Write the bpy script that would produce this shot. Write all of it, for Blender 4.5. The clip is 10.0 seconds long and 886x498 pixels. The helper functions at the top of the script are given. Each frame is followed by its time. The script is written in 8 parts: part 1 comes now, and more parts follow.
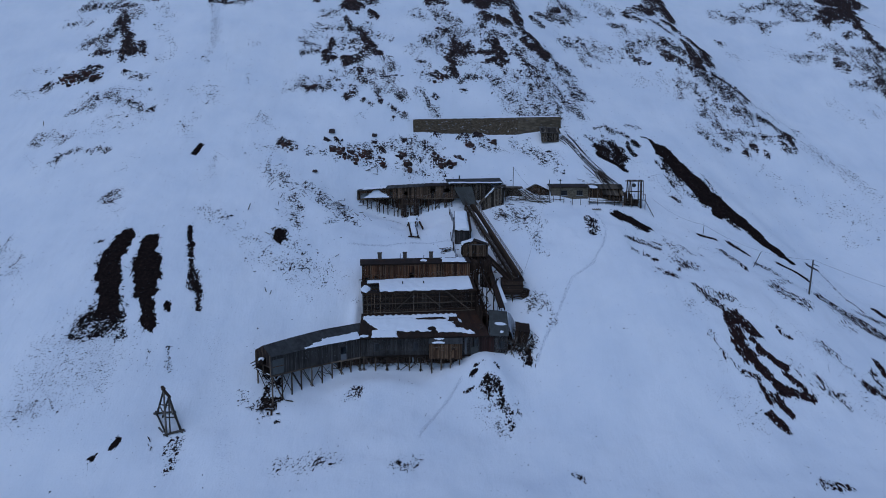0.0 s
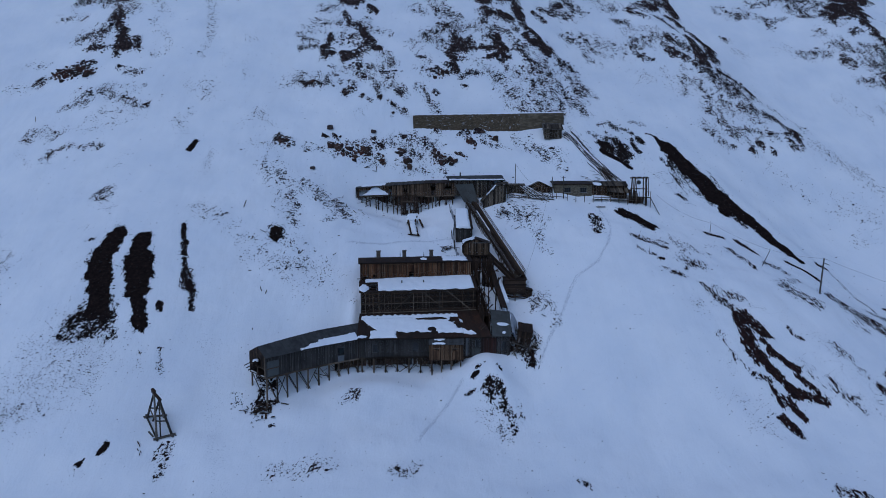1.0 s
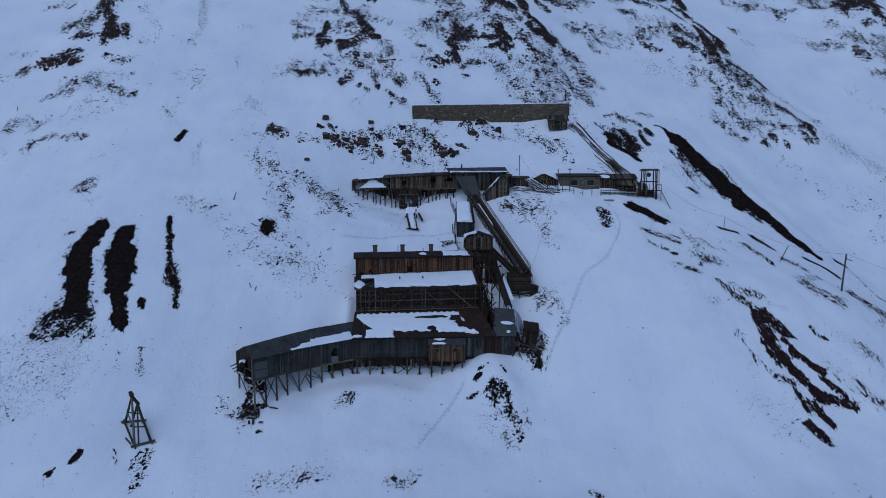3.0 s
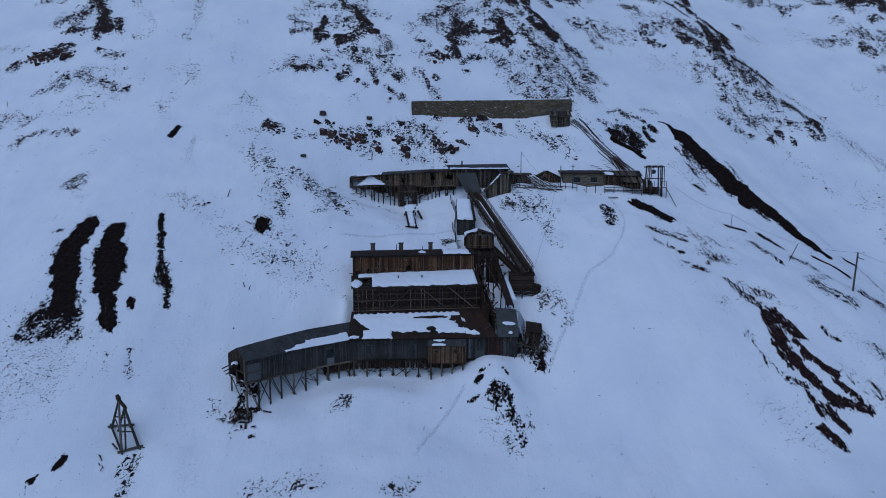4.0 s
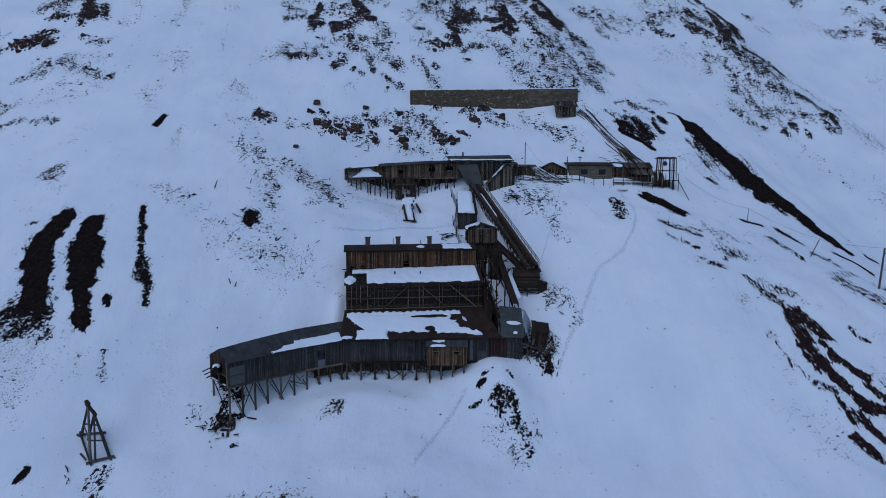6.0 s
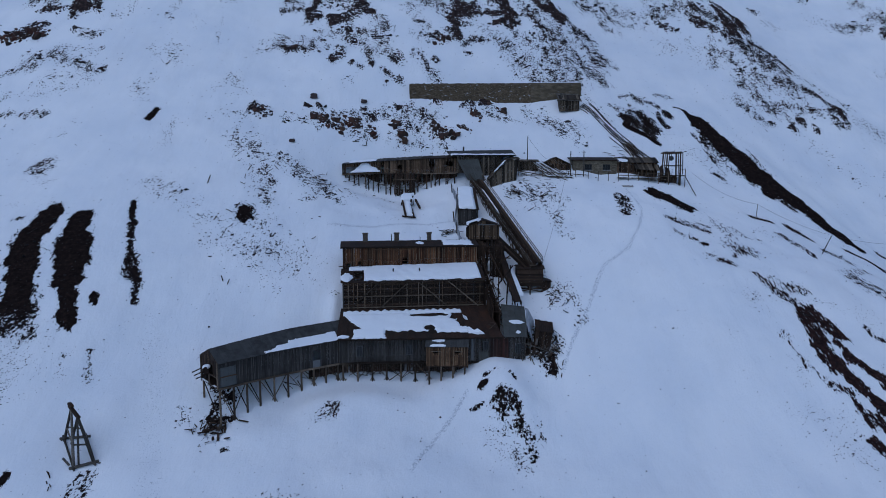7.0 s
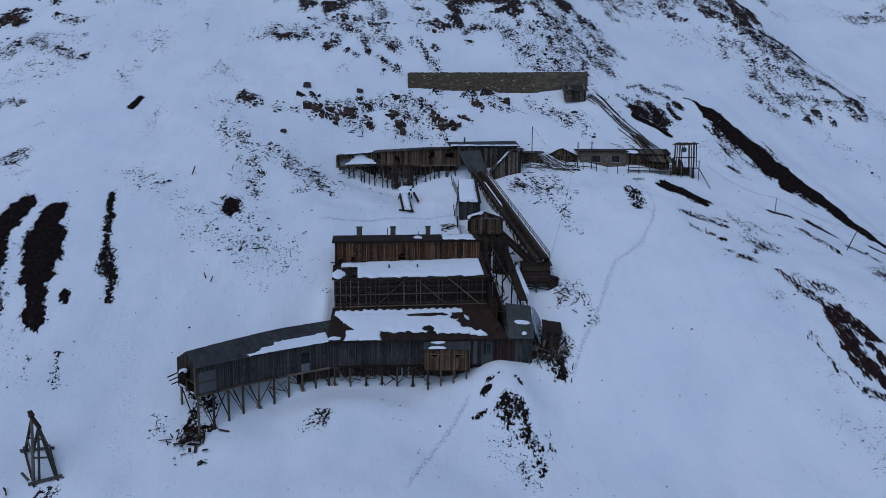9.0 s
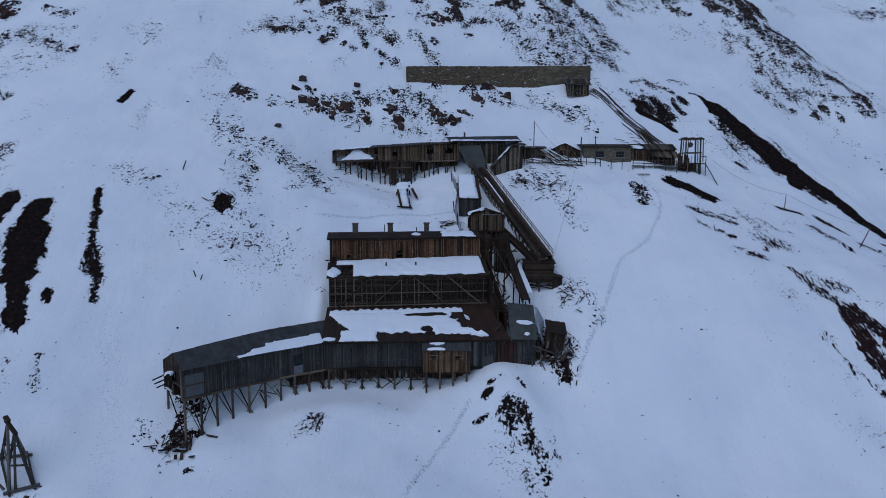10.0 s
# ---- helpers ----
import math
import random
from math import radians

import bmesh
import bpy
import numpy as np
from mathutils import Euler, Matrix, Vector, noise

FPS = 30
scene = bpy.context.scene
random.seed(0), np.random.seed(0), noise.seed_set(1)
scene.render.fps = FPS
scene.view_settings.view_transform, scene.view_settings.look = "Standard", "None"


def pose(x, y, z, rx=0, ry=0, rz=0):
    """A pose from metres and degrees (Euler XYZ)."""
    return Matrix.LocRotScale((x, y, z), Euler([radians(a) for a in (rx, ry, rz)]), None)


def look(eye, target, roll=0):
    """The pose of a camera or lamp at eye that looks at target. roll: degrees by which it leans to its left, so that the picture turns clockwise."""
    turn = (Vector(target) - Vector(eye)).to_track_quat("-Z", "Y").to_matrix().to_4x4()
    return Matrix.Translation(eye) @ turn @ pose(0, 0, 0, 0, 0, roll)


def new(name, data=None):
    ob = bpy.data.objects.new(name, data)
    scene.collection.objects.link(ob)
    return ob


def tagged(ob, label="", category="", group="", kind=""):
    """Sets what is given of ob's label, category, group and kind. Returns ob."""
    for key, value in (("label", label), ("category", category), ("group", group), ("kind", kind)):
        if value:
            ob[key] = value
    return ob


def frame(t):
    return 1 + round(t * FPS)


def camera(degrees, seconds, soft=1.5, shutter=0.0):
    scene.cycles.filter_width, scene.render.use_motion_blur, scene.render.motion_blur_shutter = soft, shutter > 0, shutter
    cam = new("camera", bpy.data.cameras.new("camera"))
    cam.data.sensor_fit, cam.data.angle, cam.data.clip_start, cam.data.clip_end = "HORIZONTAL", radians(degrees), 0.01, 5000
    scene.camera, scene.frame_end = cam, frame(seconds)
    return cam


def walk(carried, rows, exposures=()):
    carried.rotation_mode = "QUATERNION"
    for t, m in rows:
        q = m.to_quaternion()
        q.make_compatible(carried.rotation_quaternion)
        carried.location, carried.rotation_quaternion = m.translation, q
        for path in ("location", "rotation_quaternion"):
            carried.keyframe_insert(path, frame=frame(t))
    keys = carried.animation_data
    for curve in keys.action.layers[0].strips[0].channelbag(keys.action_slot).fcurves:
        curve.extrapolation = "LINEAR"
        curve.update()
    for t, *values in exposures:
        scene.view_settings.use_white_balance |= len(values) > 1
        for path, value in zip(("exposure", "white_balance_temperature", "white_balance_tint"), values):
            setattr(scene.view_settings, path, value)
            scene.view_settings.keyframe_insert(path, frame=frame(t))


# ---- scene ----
cam = camera(73.0, 10.0, soft=0.6)
METRES, EYE, TILT, LEAN, TURN = 38.0, 50.0, -7.0, 0.0, 0.0
ROWS = [
    (0.0, 0.0, 0.0, 0.0, 0.0, 0.0, -0.0),
    (0.5, -0.0002, 0.0483, -0.0057, 0.03, 0.02, -0.01),
    (1.0, -0.0008, 0.0989, -0.0118, 0.04, 0.02, -0.01),
    (1.5, -0.0011, 0.1471, -0.0196, 0.06, 0.02, -0.01),
    (2.0, -0.0011, 0.1981, -0.028, 0.05, 0.04, -0.04),
    (2.5, -0.0022, 0.2463, -0.0364, 0.06, 0.03, -0.06),
    (4.0, -0.0029, 0.3911, -0.055, 0.04, 0.07, -0.07),
    (4.5, -0.0034, 0.4424, -0.0603, 0.05, 0.12, -0.1),
    (5.0, -0.0041, 0.4917, -0.0665, 0.07, 0.13, -0.12),
    (5.5, -0.0033, 0.5434, -0.0751, 0.04, 0.12, -0.14),
    (7.0, -0.0025, 0.6933, -0.0988, 0.04, 0.06, -0.18),
    (7.5, -0.0027, 0.7438, -0.1053, 0.12, 0.07, -0.19),
    (8.0, -0.0026, 0.792, -0.1121, 0.11, 0.1, -0.2),
    (8.5, -0.0026, 0.8425, -0.1192, 0.13, 0.14, -0.21),
    (9.0, -0.0022, 0.8908, -0.1265, 0.03, 0.18, -0.21),
    (9.5, -0.0016, 0.9417, -0.1319, -0.01, 0.2, -0.23),
    (10.0, -0.0017, 0.99, -0.1391, -0.03, 0.21, -0.21),
]
walk(cam, [(t, pose(0, 0, EYE, TILT, LEAN, TURN) @ pose(METRES * x, METRES * y, METRES * z, 90 + pitch, roll, yaw)) for t, x, y, z, yaw, pitch, roll in ROWS],
     exposures=[(0.0, 0.14, 5140, 10), (5.0, 0.20, 5180, 10), (10.0, 0.27, 5480, 10)])

# ---- light: a dull polar day, thin overcast ----
SUN_UP, SUN_ROUND = 60.0, 215.0
world = bpy.data.worlds.new("overcast_sky")
scene.world = world
world.use_nodes = True
wn = world.node_tree.nodes
sky = wn.new("ShaderNodeTexSky")
sky.sky_type = "NISHITA"
sky.sun_disc = False
sky.sun_elevation, sky.sun_rotation = radians(SUN_UP), radians(SUN_ROUND)
sky.air_density, sky.dust_density, sky.ozone_density = 1.0, 1.0, 2.0
wn["Background"].inputs["Strength"].default_value = 0.07
world.node_tree.links.new(sky.outputs["Color"], wn["Background"].inputs["Color"])
sun = new("sun", bpy.data.lights.new("sun", "SUN"))
sun.data.energy, sun.data.angle, sun.data.color = 0.5, radians(80), (1.0, 0.97, 0.94)
sa, se = radians(SUN_ROUND), radians(SUN_UP)
sun.matrix_world = look((math.sin(sa) * math.cos(se) * 300, math.cos(sa) * math.cos(se) * 300, math.sin(se) * 300 + 20), (0, 0, 20))


# ---- materials ----
class Nodes:
    """A small builder for one node material."""

    def __init__(self, name):
        self.mat = bpy.data.materials.new(name)
        self.mat.use_nodes = True
        self.tree = self.mat.node_tree
        self.bsdf = self.tree.nodes["Principled BSDF"]
        self.bsdf.inputs["Specular IOR Level"].default_value = 0.25

    def link(self, a, b):
        self.tree.links.new(a, b)

    def add(self, kind):
        return self.tree.nodes.new(kind)

    def coords(self, scale=(1, 1, 1), turn=0.0):
        tc, mp = self.add("ShaderNodeTexCoord"), self.add("ShaderNodeMapping")
        mp.inputs["Rotation"].default_value = (0, 0, radians(turn))
        mp.inputs["Scale"].default_value = scale
        self.link(tc.outputs["Object"], mp.inputs["Vector"])
        return mp.outputs["Vector"]

    def noise(self, vec, scale, detail=4.0, rough=0.6):
        n = self.add("ShaderNodeTexNoise")
        n.inputs["Scale"].default_value, n.inputs["Detail"].default_value, n.inputs["Roughness"].default_value = scale, detail, rough
        self.link(vec, n.inputs["Vector"])
        return n.outputs["Fac"]

    def math(self, op, a, b=0.5, clamp=False):
        m = self.add("ShaderNodeMath")
        m.operation, m.use_clamp = op, clamp
        for i, v in enumerate((a, b)):
            if isinstance(v, (int, float)):
                m.inputs[i].default_value = v
            else:
                self.link(v, m.inputs[i])
        return m.outputs[0]

    def ramp(self, fac, *stops):
        r = self.add("ShaderNodeValToRGB")
        while len(r.color_ramp.elements) < len(stops):
            r.color_ramp.elements.new(0.5)
        for e, (p, c) in zip(r.color_ramp.elements, stops):
            e.position, e.color = p, (*c, 1)
        self.link(fac, r.inputs[0])
        return r.outputs[0]

    def mix(self, fac, a, b, blend="MIX"):
        m = self.add("ShaderNodeMix")
        m.data_type, m.blend_type = "RGBA", blend
        for sock, v in ((m.inputs[0], fac), (m.inputs[6], a), (m.inputs[7], b)):
            if isinstance(v, (int, float)):
                sock.default_value = v
            elif isinstance(v, tuple):
                sock.default_value = (*v, 1)
            else:
                self.link(v, sock)
        return m.outputs[2]

    def bump(self, height, strength, distance):
        b = self.add("ShaderNodeBump")
        b.inputs["Strength"].default_value, b.inputs["Distance"].default_value = strength, distance
        self.link(height, b.inputs["Height"])
        self.link(b.outputs[0], self.bsdf.inputs["Normal"])

    def done(self, color, rough=0.85, metal=0.0):
        self.link(color, self.bsdf.inputs["Base Color"])
        self.bsdf.inputs["Roughness"].default_value, self.bsdf.inputs["Metallic"].default_value = rough, metal
        return self.mat


def island(n):
    g = n.add("ShaderNodeNewGeometry")
    return g.outputs["Random Per Island"]


def timber(name, dark, mid, light, rough=0.85, grain=(5, 5, 0.5), stain=0.35, vary=0.56):
    """Weathered boards: each one a shade of its own, with grain and large damp stains."""
    dark, mid, light = ((1.02 * c[0], c[1], 0.92 * c[2]) for c in (dark, mid, light))
    n = Nodes(name)
    v = n.coords()
    each = n.add("ShaderNodeObjectInfo")
    own = n.math("FRACT", n.math("ADD", island(n), each.outputs["Random"]))
    streak = n.math("ADD", n.math("MULTIPLY", n.noise(n.coords(grain), 3.0, 5, 0.7), 0.5), n.math("MULTIPLY", n.noise(n.coords(tuple(3.5 * g for g in grain)), 3.0, 3, 0.7), 0.45))
    shade = n.math("ADD", n.math("MULTIPLY", n.math("SUBTRACT", own, 0.5), vary), n.math("SUBTRACT", n.math("MULTIPLY", streak, 2.0), 0.48))
    col = n.ramp(shade, (0.12, tuple(0.6 * c for c in dark)), (0.5, mid), (0.78, light), (0.95, tuple(min(1, 1.7 * c) for c in light)))
    damp = n.math("MULTIPLY", n.ramp(n.noise(v, 0.45, 4, 0.6), (0.42, (0, 0, 0)), (0.62, (1, 1, 1))), stain)
    col = n.mix(damp, col, tuple(c * 0.35 for c in dark))
    n.bump(n.noise(n.coords(tuple(4 * g for g in grain)), 4.0, 3), 0.4, 0.02)
    return n.done(col, rough)


def snow_color(n):
    v = n.coords()
    soft = n.noise(v, 0.07, 4, 0.55)
    return n.ramp(soft, (0.3, (0.76, 0.79, 0.83)), (0.7, (0.86, 0.87, 0.88)))


def snow_mat():
    n = Nodes("snow")
    v = n.coords()
    n.bump(n.math("ADD", n.noise(v, 0.8, 4, 0.6), n.math("MULTIPLY", n.noise(v, 6.0, 3, 0.6), 0.2)), 0.5, 0.15)
    return n.done(snow_color(n), 0.7)


def hillside_mat():
    """Snow with bare coal waste, red shale and rock showing where the sheet's own marks say so."""
    n = Nodes("snowy_hillside")
    bare, tone = n.add("ShaderNodeAttribute"), n.add("ShaderNodeAttribute")
    bare.attribute_name, tone.attribute_name = "bare", "tone"
    v, long = n.coords(), n.coords((1.0, 0.45, 0.45))
    coarse = n.math("MULTIPLY", n.math("SUBTRACT", n.noise(long, 0.55, 3, 0.55), 0.5), 1.9)
    fine = n.math("MULTIPLY", n.math("SUBTRACT", n.noise(n.coords((1.0, 0.75, 0.9)), 2.3, 4, 0.68), 0.5), 3.6)
    broken = n.math("ADD", n.math("ADD", coarse, fine), 0.5)
    is_shale = n.math("SUBTRACT", 1.0, n.math("MULTIPLY", n.math("ABSOLUTE", n.math("SUBTRACT", tone.outputs["Fac"], 0.35)), 10.0), clamp=True)
    is_crag = n.math("MULTIPLY", n.math("SUBTRACT", tone.outputs["Fac"], 0.9), 20.0, clamp=True)
    strands = n.math("ADD", n.math("MULTIPLY", n.math("SUBTRACT", n.noise(n.coords((1.15, 0.5, 0.35), -56.0), 2.2, 6, 0.7), 0.5), 4.2), 0.5)
    strands = n.math("ADD", strands, n.math("MULTIPLY", coarse, 0.7))
    clumps = n.math("MULTIPLY", n.math("SUBTRACT", n.noise(v, 0.22, 3, 0.5), 0.5), 2.2)
    ledges = n.math("ADD", n.math("ADD", clumps, n.math("MULTIPLY", n.math("SUBTRACT", n.noise(n.coords((0.8, 0.8, 0.8), 20.0), 1.9, 5, 0.7), 0.5), 4.0)), n.math("ADD", n.math("MULTIPLY", n.math("SUBTRACT", n.noise(n.coords((0.35, 0.45, 1.5)), 1.1, 3, 0.6), 0.5), 1.5), 0.5))
    is_solid = n.math("SUBTRACT", 1.0, n.math("MULTIPLY", tone.outputs["Fac"], 20.0), clamp=True)
    solid = n.math("ADD", n.math("MULTIPLY", n.math("ADD", n.math("SUBTRACT", broken, 0.5), n.math("MULTIPLY", n.math("SUBTRACT", n.noise(v, 9.0, 3, 0.7), 0.5), 1.6)), 0.5), 0.5)
    for weight, other in ((is_shale, strands), (is_crag, ledges), (is_solid, solid)):
        broken = n.math("ADD", n.math("MULTIPLY", broken, n.math("SUBTRACT", 1.0, weight)), n.math("MULTIPLY", other, weight))
    fac = n.math("MULTIPLY", n.math("SUBTRACT", n.math("MULTIPLY", bare.outputs["Fac"], 1.26), broken), 7.5, clamp=True)
    fac = n.math("MULTIPLY", fac, n.math("MULTIPLY", bare.outputs["Fac"], 30.0, clamp=True), clamp=True)
    mott = n.noise(v, 1.3, 7, 0.76)
    coal = n.ramp(mott, (0.35, (0.0095, 0.0075, 0.007)), (0.58, (0.022, 0.0155, 0.0135)), (0.74, (0.055, 0.03, 0.0225)))
    rock = n.ramp(mott, (0.32, (0.0125, 0.0104, 0.0112)), (0.5, (0.033, 0.0255, 0.025)), (0.66, (0.105, 0.067, 0.055)))
    earth = n.mix(n.math("MULTIPLY", is_shale, 0.6), n.mix(tone.outputs["Fac"], coal, rock), n.ramp(mott, (0.35, (0.0125, 0.0085, 0.0088)), (0.7, (0.062, 0.03, 0.0265))))
    # sheen on the stony ground, painted as paler flecks in the colour
    painted_sheen = n.math("MULTIPLY", n.ramp(n.noise(v, 9.0, 3, 0.6), (0.55, (0, 0, 0)), (0.72, (1, 1, 1))), n.math("MULTIPLY", tone.outputs["Fac"], 0.12))
    white = n.mix(n.math("MULTIPLY", n.ramp(n.noise(n.coords((1, .35, .35)), 0.16, 6, 0.65), (0.5, (0, 0, 0)), (0.75, (1, 1, 1))), 0.12), snow_color(n), (0.45, 0.46, 0.48))
    # trodden snow greyed, with the shade of the footprint pits painted in
    steps = n.add("ShaderNodeAttribute")
    steps.attribute_name = "trod_shade"
    pit_shade = n.math("MULTIPLY", n.math("SUBTRACT", steps.outputs["Fac"], n.math("ADD", n.math("MULTIPLY", n.math("SUBTRACT", n.noise(v, 4.5, 3, 0.6), 0.5), 3.0), 0.5)), 3.0, clamp=True)
    white = n.mix(n.math("MULTIPLY", pit_shade, 0.8), white, (0.42, 0.44, 0.48))
    col = n.mix(fac, white, n.mix(painted_sheen, earth, (0.14, 0.12, 0.115)))
    ripple = n.math("ADD", n.noise(n.coords((1, 0.5, 0.5)), 0.55, 5, 0.6), n.math("ADD", n.math("MULTIPLY", n.noise(v, 4.0, 5, 0.7), 0.28), n.math("MULTIPLY", n.noise(n.coords((1.6, 0.7, 0.7), 25.0), 1.1, 3, 0.6), 0.15)))
    n.bump(n.math("ADD", ripple, n.math("MULTIPLY", fac, n.math("SUBTRACT", n.noise(v, 2.5, 5, 0.7), 0.9))), 0.7, 0.32)
    n.link(n.math("MULTIPLY", n.math("SUBTRACT", 1.0, fac), 0.25), n.bsdf.inputs["Specular IOR Level"])
    return n.done(col, 0.85)


def rock_mat(name, dim, frost=1.0, warm=1.0, rust=0.0):
    n = Nodes(name)
    v = n.coords()
    shade = n.math("ADD", n.math("MULTIPLY", island(n), 0.6), n.math("MULTIPLY", n.noise(v, 2.5, 5, 0.65), 0.45))
    col = n.ramp(shade, *((p, (dim * rgb[0], dim * warm * rgb[1], dim * warm * warm * rgb[2])) for p, rgb in ((0.2, (0.015, 0.0132, 0.0145)), (0.55, (0.034, 0.0275, 0.0285)), (0.85, (0.068, 0.051, 0.0485)), (1.0, (0.14, 0.078, 0.056)))))
    if rust:
        # iron-stained blocks among plain brown and olive ones
        stain = n.ramp(n.noise(v, 0.35, 3, 0.6), (0.5, (0, 0, 0)), (0.62, (1, 1, 1)))
        col = n.mix(n.math("MULTIPLY", stain, rust), col, (0.1, 0.034, 0.02))
        moss = n.ramp(n.noise(v, 0.55, 3, 0.6), (0.54, (0, 0, 0)), (0.64, (1, 1, 1)))
        col = n.mix(n.math("MULTIPLY", moss, 0.6 * rust), col, (0.075, 0.056, 0.03))
    g = n.add("ShaderNodeNewGeometry")
    sep = n.add("ShaderNodeSeparateXYZ")
    n.link(g.outputs["Normal"], sep.inputs[0])
    cap = n.math("MULTIPLY", n.math("SUBTRACT", n.math("ADD", sep.outputs["Z"], n.math("MULTIPLY", n.noise(v, 3.0, 3), 0.3)), 1.02), 12.0, clamp=True)
    cap = n.math("MULTIPLY", cap, frost)
    n.bsdf.inputs["Specular IOR Level"].default_value = 0.2
    n.bump(n.noise(v, 5.0, 5, 0.7), 0.6, 0.08)
    return n.done(n.mix(cap, col, (0.8, 0.82, 0.85)), 0.9)


def masonry_mat(name, dark, mid, light, size, frost):
    n = Nodes(name)
    vo = n.add("ShaderNodeTexVoronoi")
    vo.inputs["Scale"].default_value = size
    n.link(n.coords((0.85, 0.85, 2.3)), vo.inputs["Vector"])
    sep = n.add("ShaderNodeSeparateColor")
    n.link(vo.outputs["Color"], sep.inputs[0])
    v = n.coords()
    shade = n.math("ADD", n.math("MULTIPLY", sep.outputs[0], 0.5), n.math("MULTIPLY", n.noise(v, 0.5, 5, 0.65), 0.5))
    col = n.ramp(shade, (0.2, dark), (0.5, mid), (0.8, light))
    joint = n.ramp(vo.outputs["Distance"], (0.3, (0, 0, 0)), (0.75, (1, 1, 1)))
    col = n.mix(n.math("MULTIPLY", joint, 0.4), col, tuple(c * 0.4 for c in dark))
    rime = n.math("MULTIPLY", n.ramp(n.noise(n.coords((0.6, 0.6, 1.5)), 1.1, 8, 0.8), (0.585, (0, 0, 0)), (0.63, (1, 1, 1))), frost)
    col = n.mix(rime, col, (0.72, 0.74, 0.78))
    n.bump(n.math("SUBTRACT", 1.0, vo.outputs["Distance"]), 0.8, 0.08)
    return n.done(col, 0.9)


def sheet_mat(name, a, b, rust, amount, rough=0.6):
    """Roof felt or sheet iron, with rust or bleached patches and rows of laps."""
    n = Nodes(name)
    v = n.coords()
    each = n.add("ShaderNodeObjectInfo")
    shade = n.math("ADD", n.math("MULTIPLY", each.outputs["Random"], 0.25), n.math("MULTIPLY", n.noise(v, 1.1, 6, 0.65), 0.75))
    col = n.ramp(shade, (0.2, a), (0.8, b))
    col = n.mix(n.math("MULTIPLY", n.ramp(n.noise(v, 0.5, 7, 0.7), (0.47, (0, 0, 0)), (0.62, (1, 1, 1))), amount), col, rust)
    n.bump(n.noise(v, 3.0, 5, 0.6), 0.35, 0.05)
    return n.done(col, rough)


def plain(name, color, rough=0.7, metal=0.0):
    n = Nodes(name)
    col = n.ramp(n.noise(n.coords(), 3.0, 5, 0.65), (0.3, tuple(c * 0.7 for c in color)), (0.7, tuple(min(1, c * 1.25) for c in color)))
    return n.done(col, rough, metal)


SNOW = snow_mat()
HILL = hillside_mat()
ROCK = rock_mat("frost_shattered_rock", 1.0)
COAL = rock_mat("coal_waste", 0.42, 0.0)
OCHRE = rock_mat("ochre_brown_rock", 1.55, warm=0.82, rust=0.5)
GREY = timber("grey_weathered_boards", (0.0245, 0.0226, 0.0222), (0.047, 0.0434, 0.0425), (0.09, 0.083, 0.081), vary=0.42)
BROWN = timber("brown_weathered_boards", (0.019, 0.0082, 0.0042), (0.073, 0.0305, 0.0142), (0.19, 0.094, 0.0465))
TAN = timber("bleached_brown_boards", (0.035, 0.0195, 0.011), (0.088, 0.049, 0.0275), (0.2, 0.122, 0.072), stain=0.3)
DARK = timber("dark_brown_boards", (0.0142, 0.009, 0.0064), (0.033, 0.0205, 0.0141), (0.072, 0.0455, 0.031))
BEAM = timber("old_timber", (0.038, 0.028, 0.0205), (0.088, 0.066, 0.049), (0.19, 0.148, 0.113), grain=(2, 2, 2))
STRIP = timber("bleached_cover_strips", (0.05, 0.035, 0.023), (0.125, 0.088, 0.058), (0.26, 0.19, 0.13))
GREYSTRIP = timber("grey_cover_strips", (0.034, 0.0312, 0.0302), (0.067, 0.0622, 0.06), (0.126, 0.117, 0.113))
DARKBEAM = timber("blackened_timber", (0.01525, 0.00906, 0.006047), (0.0343, 0.02025, 0.01285), (0.06862, 0.04157, 0.02646), grain=(2, 2, 2))
DRAB = timber("drab_weathered_boards", (0.028, 0.022, 0.0168), (0.064, 0.051, 0.039), (0.145, 0.117, 0.089), vary=0.85)
ASHEN = timber("ash_grey_timber", (0.042, 0.0375, 0.0335), (0.092, 0.083, 0.0745), (0.19, 0.172, 0.156), grain=(2, 2, 2))
WORN = timber("worn_dark_boards", (0.021, 0.0132, 0.0085), (0.06, 0.038, 0.0245), (0.15, 0.1, 0.066), vary=0.85)
RED = timber("dark_red_boards", (0.018, 0.0085, 0.0075), (0.038, 0.0165, 0.0135), (0.07, 0.03, 0.024))
FELT = sheet_mat("roof_felt", (0.032, 0.0325, 0.0318), (0.067, 0.0665, 0.0635), (0.01733, 0.0165, 0.01568), 0.6, 0.75)
TAR = sheet_mat("tarred_roof", (0.01016, 0.006317, 0.004284), (0.02965, 0.01832, 0.01238), (0.05082, 0.02212, 0.01047), 0.5, 0.8)
RUST = sheet_mat("rusty_roof", (0.017, 0.0098, 0.0068), (0.037, 0.0195, 0.0125), (0.06, 0.0245, 0.0115), 0.55, 0.85)
IRON = sheet_mat("grey_sheet_iron", (0.045, 0.0475, 0.0435), (0.08, 0.083, 0.076), (0.038, 0.034, 0.028), 0.45, 0.75)
DULL = sheet_mat("dull_grey_sheet", (0.066, 0.07, 0.068), (0.1, 0.105, 0.102), (0.05, 0.047, 0.042), 0.4, 0.7)
PALE = sheet_mat("pale_sheet", (0.09945, 0.1028, 0.1061), (0.1658, 0.1691, 0.1724), (0.0663, 0.0663, 0.0663), 0.3, 0.6)
STONE = masonry_mat("dry_stone", (0.063, 0.047, 0.0285), (0.112, 0.084, 0.051), (0.178, 0.135, 0.085), 2.6, 0.8)
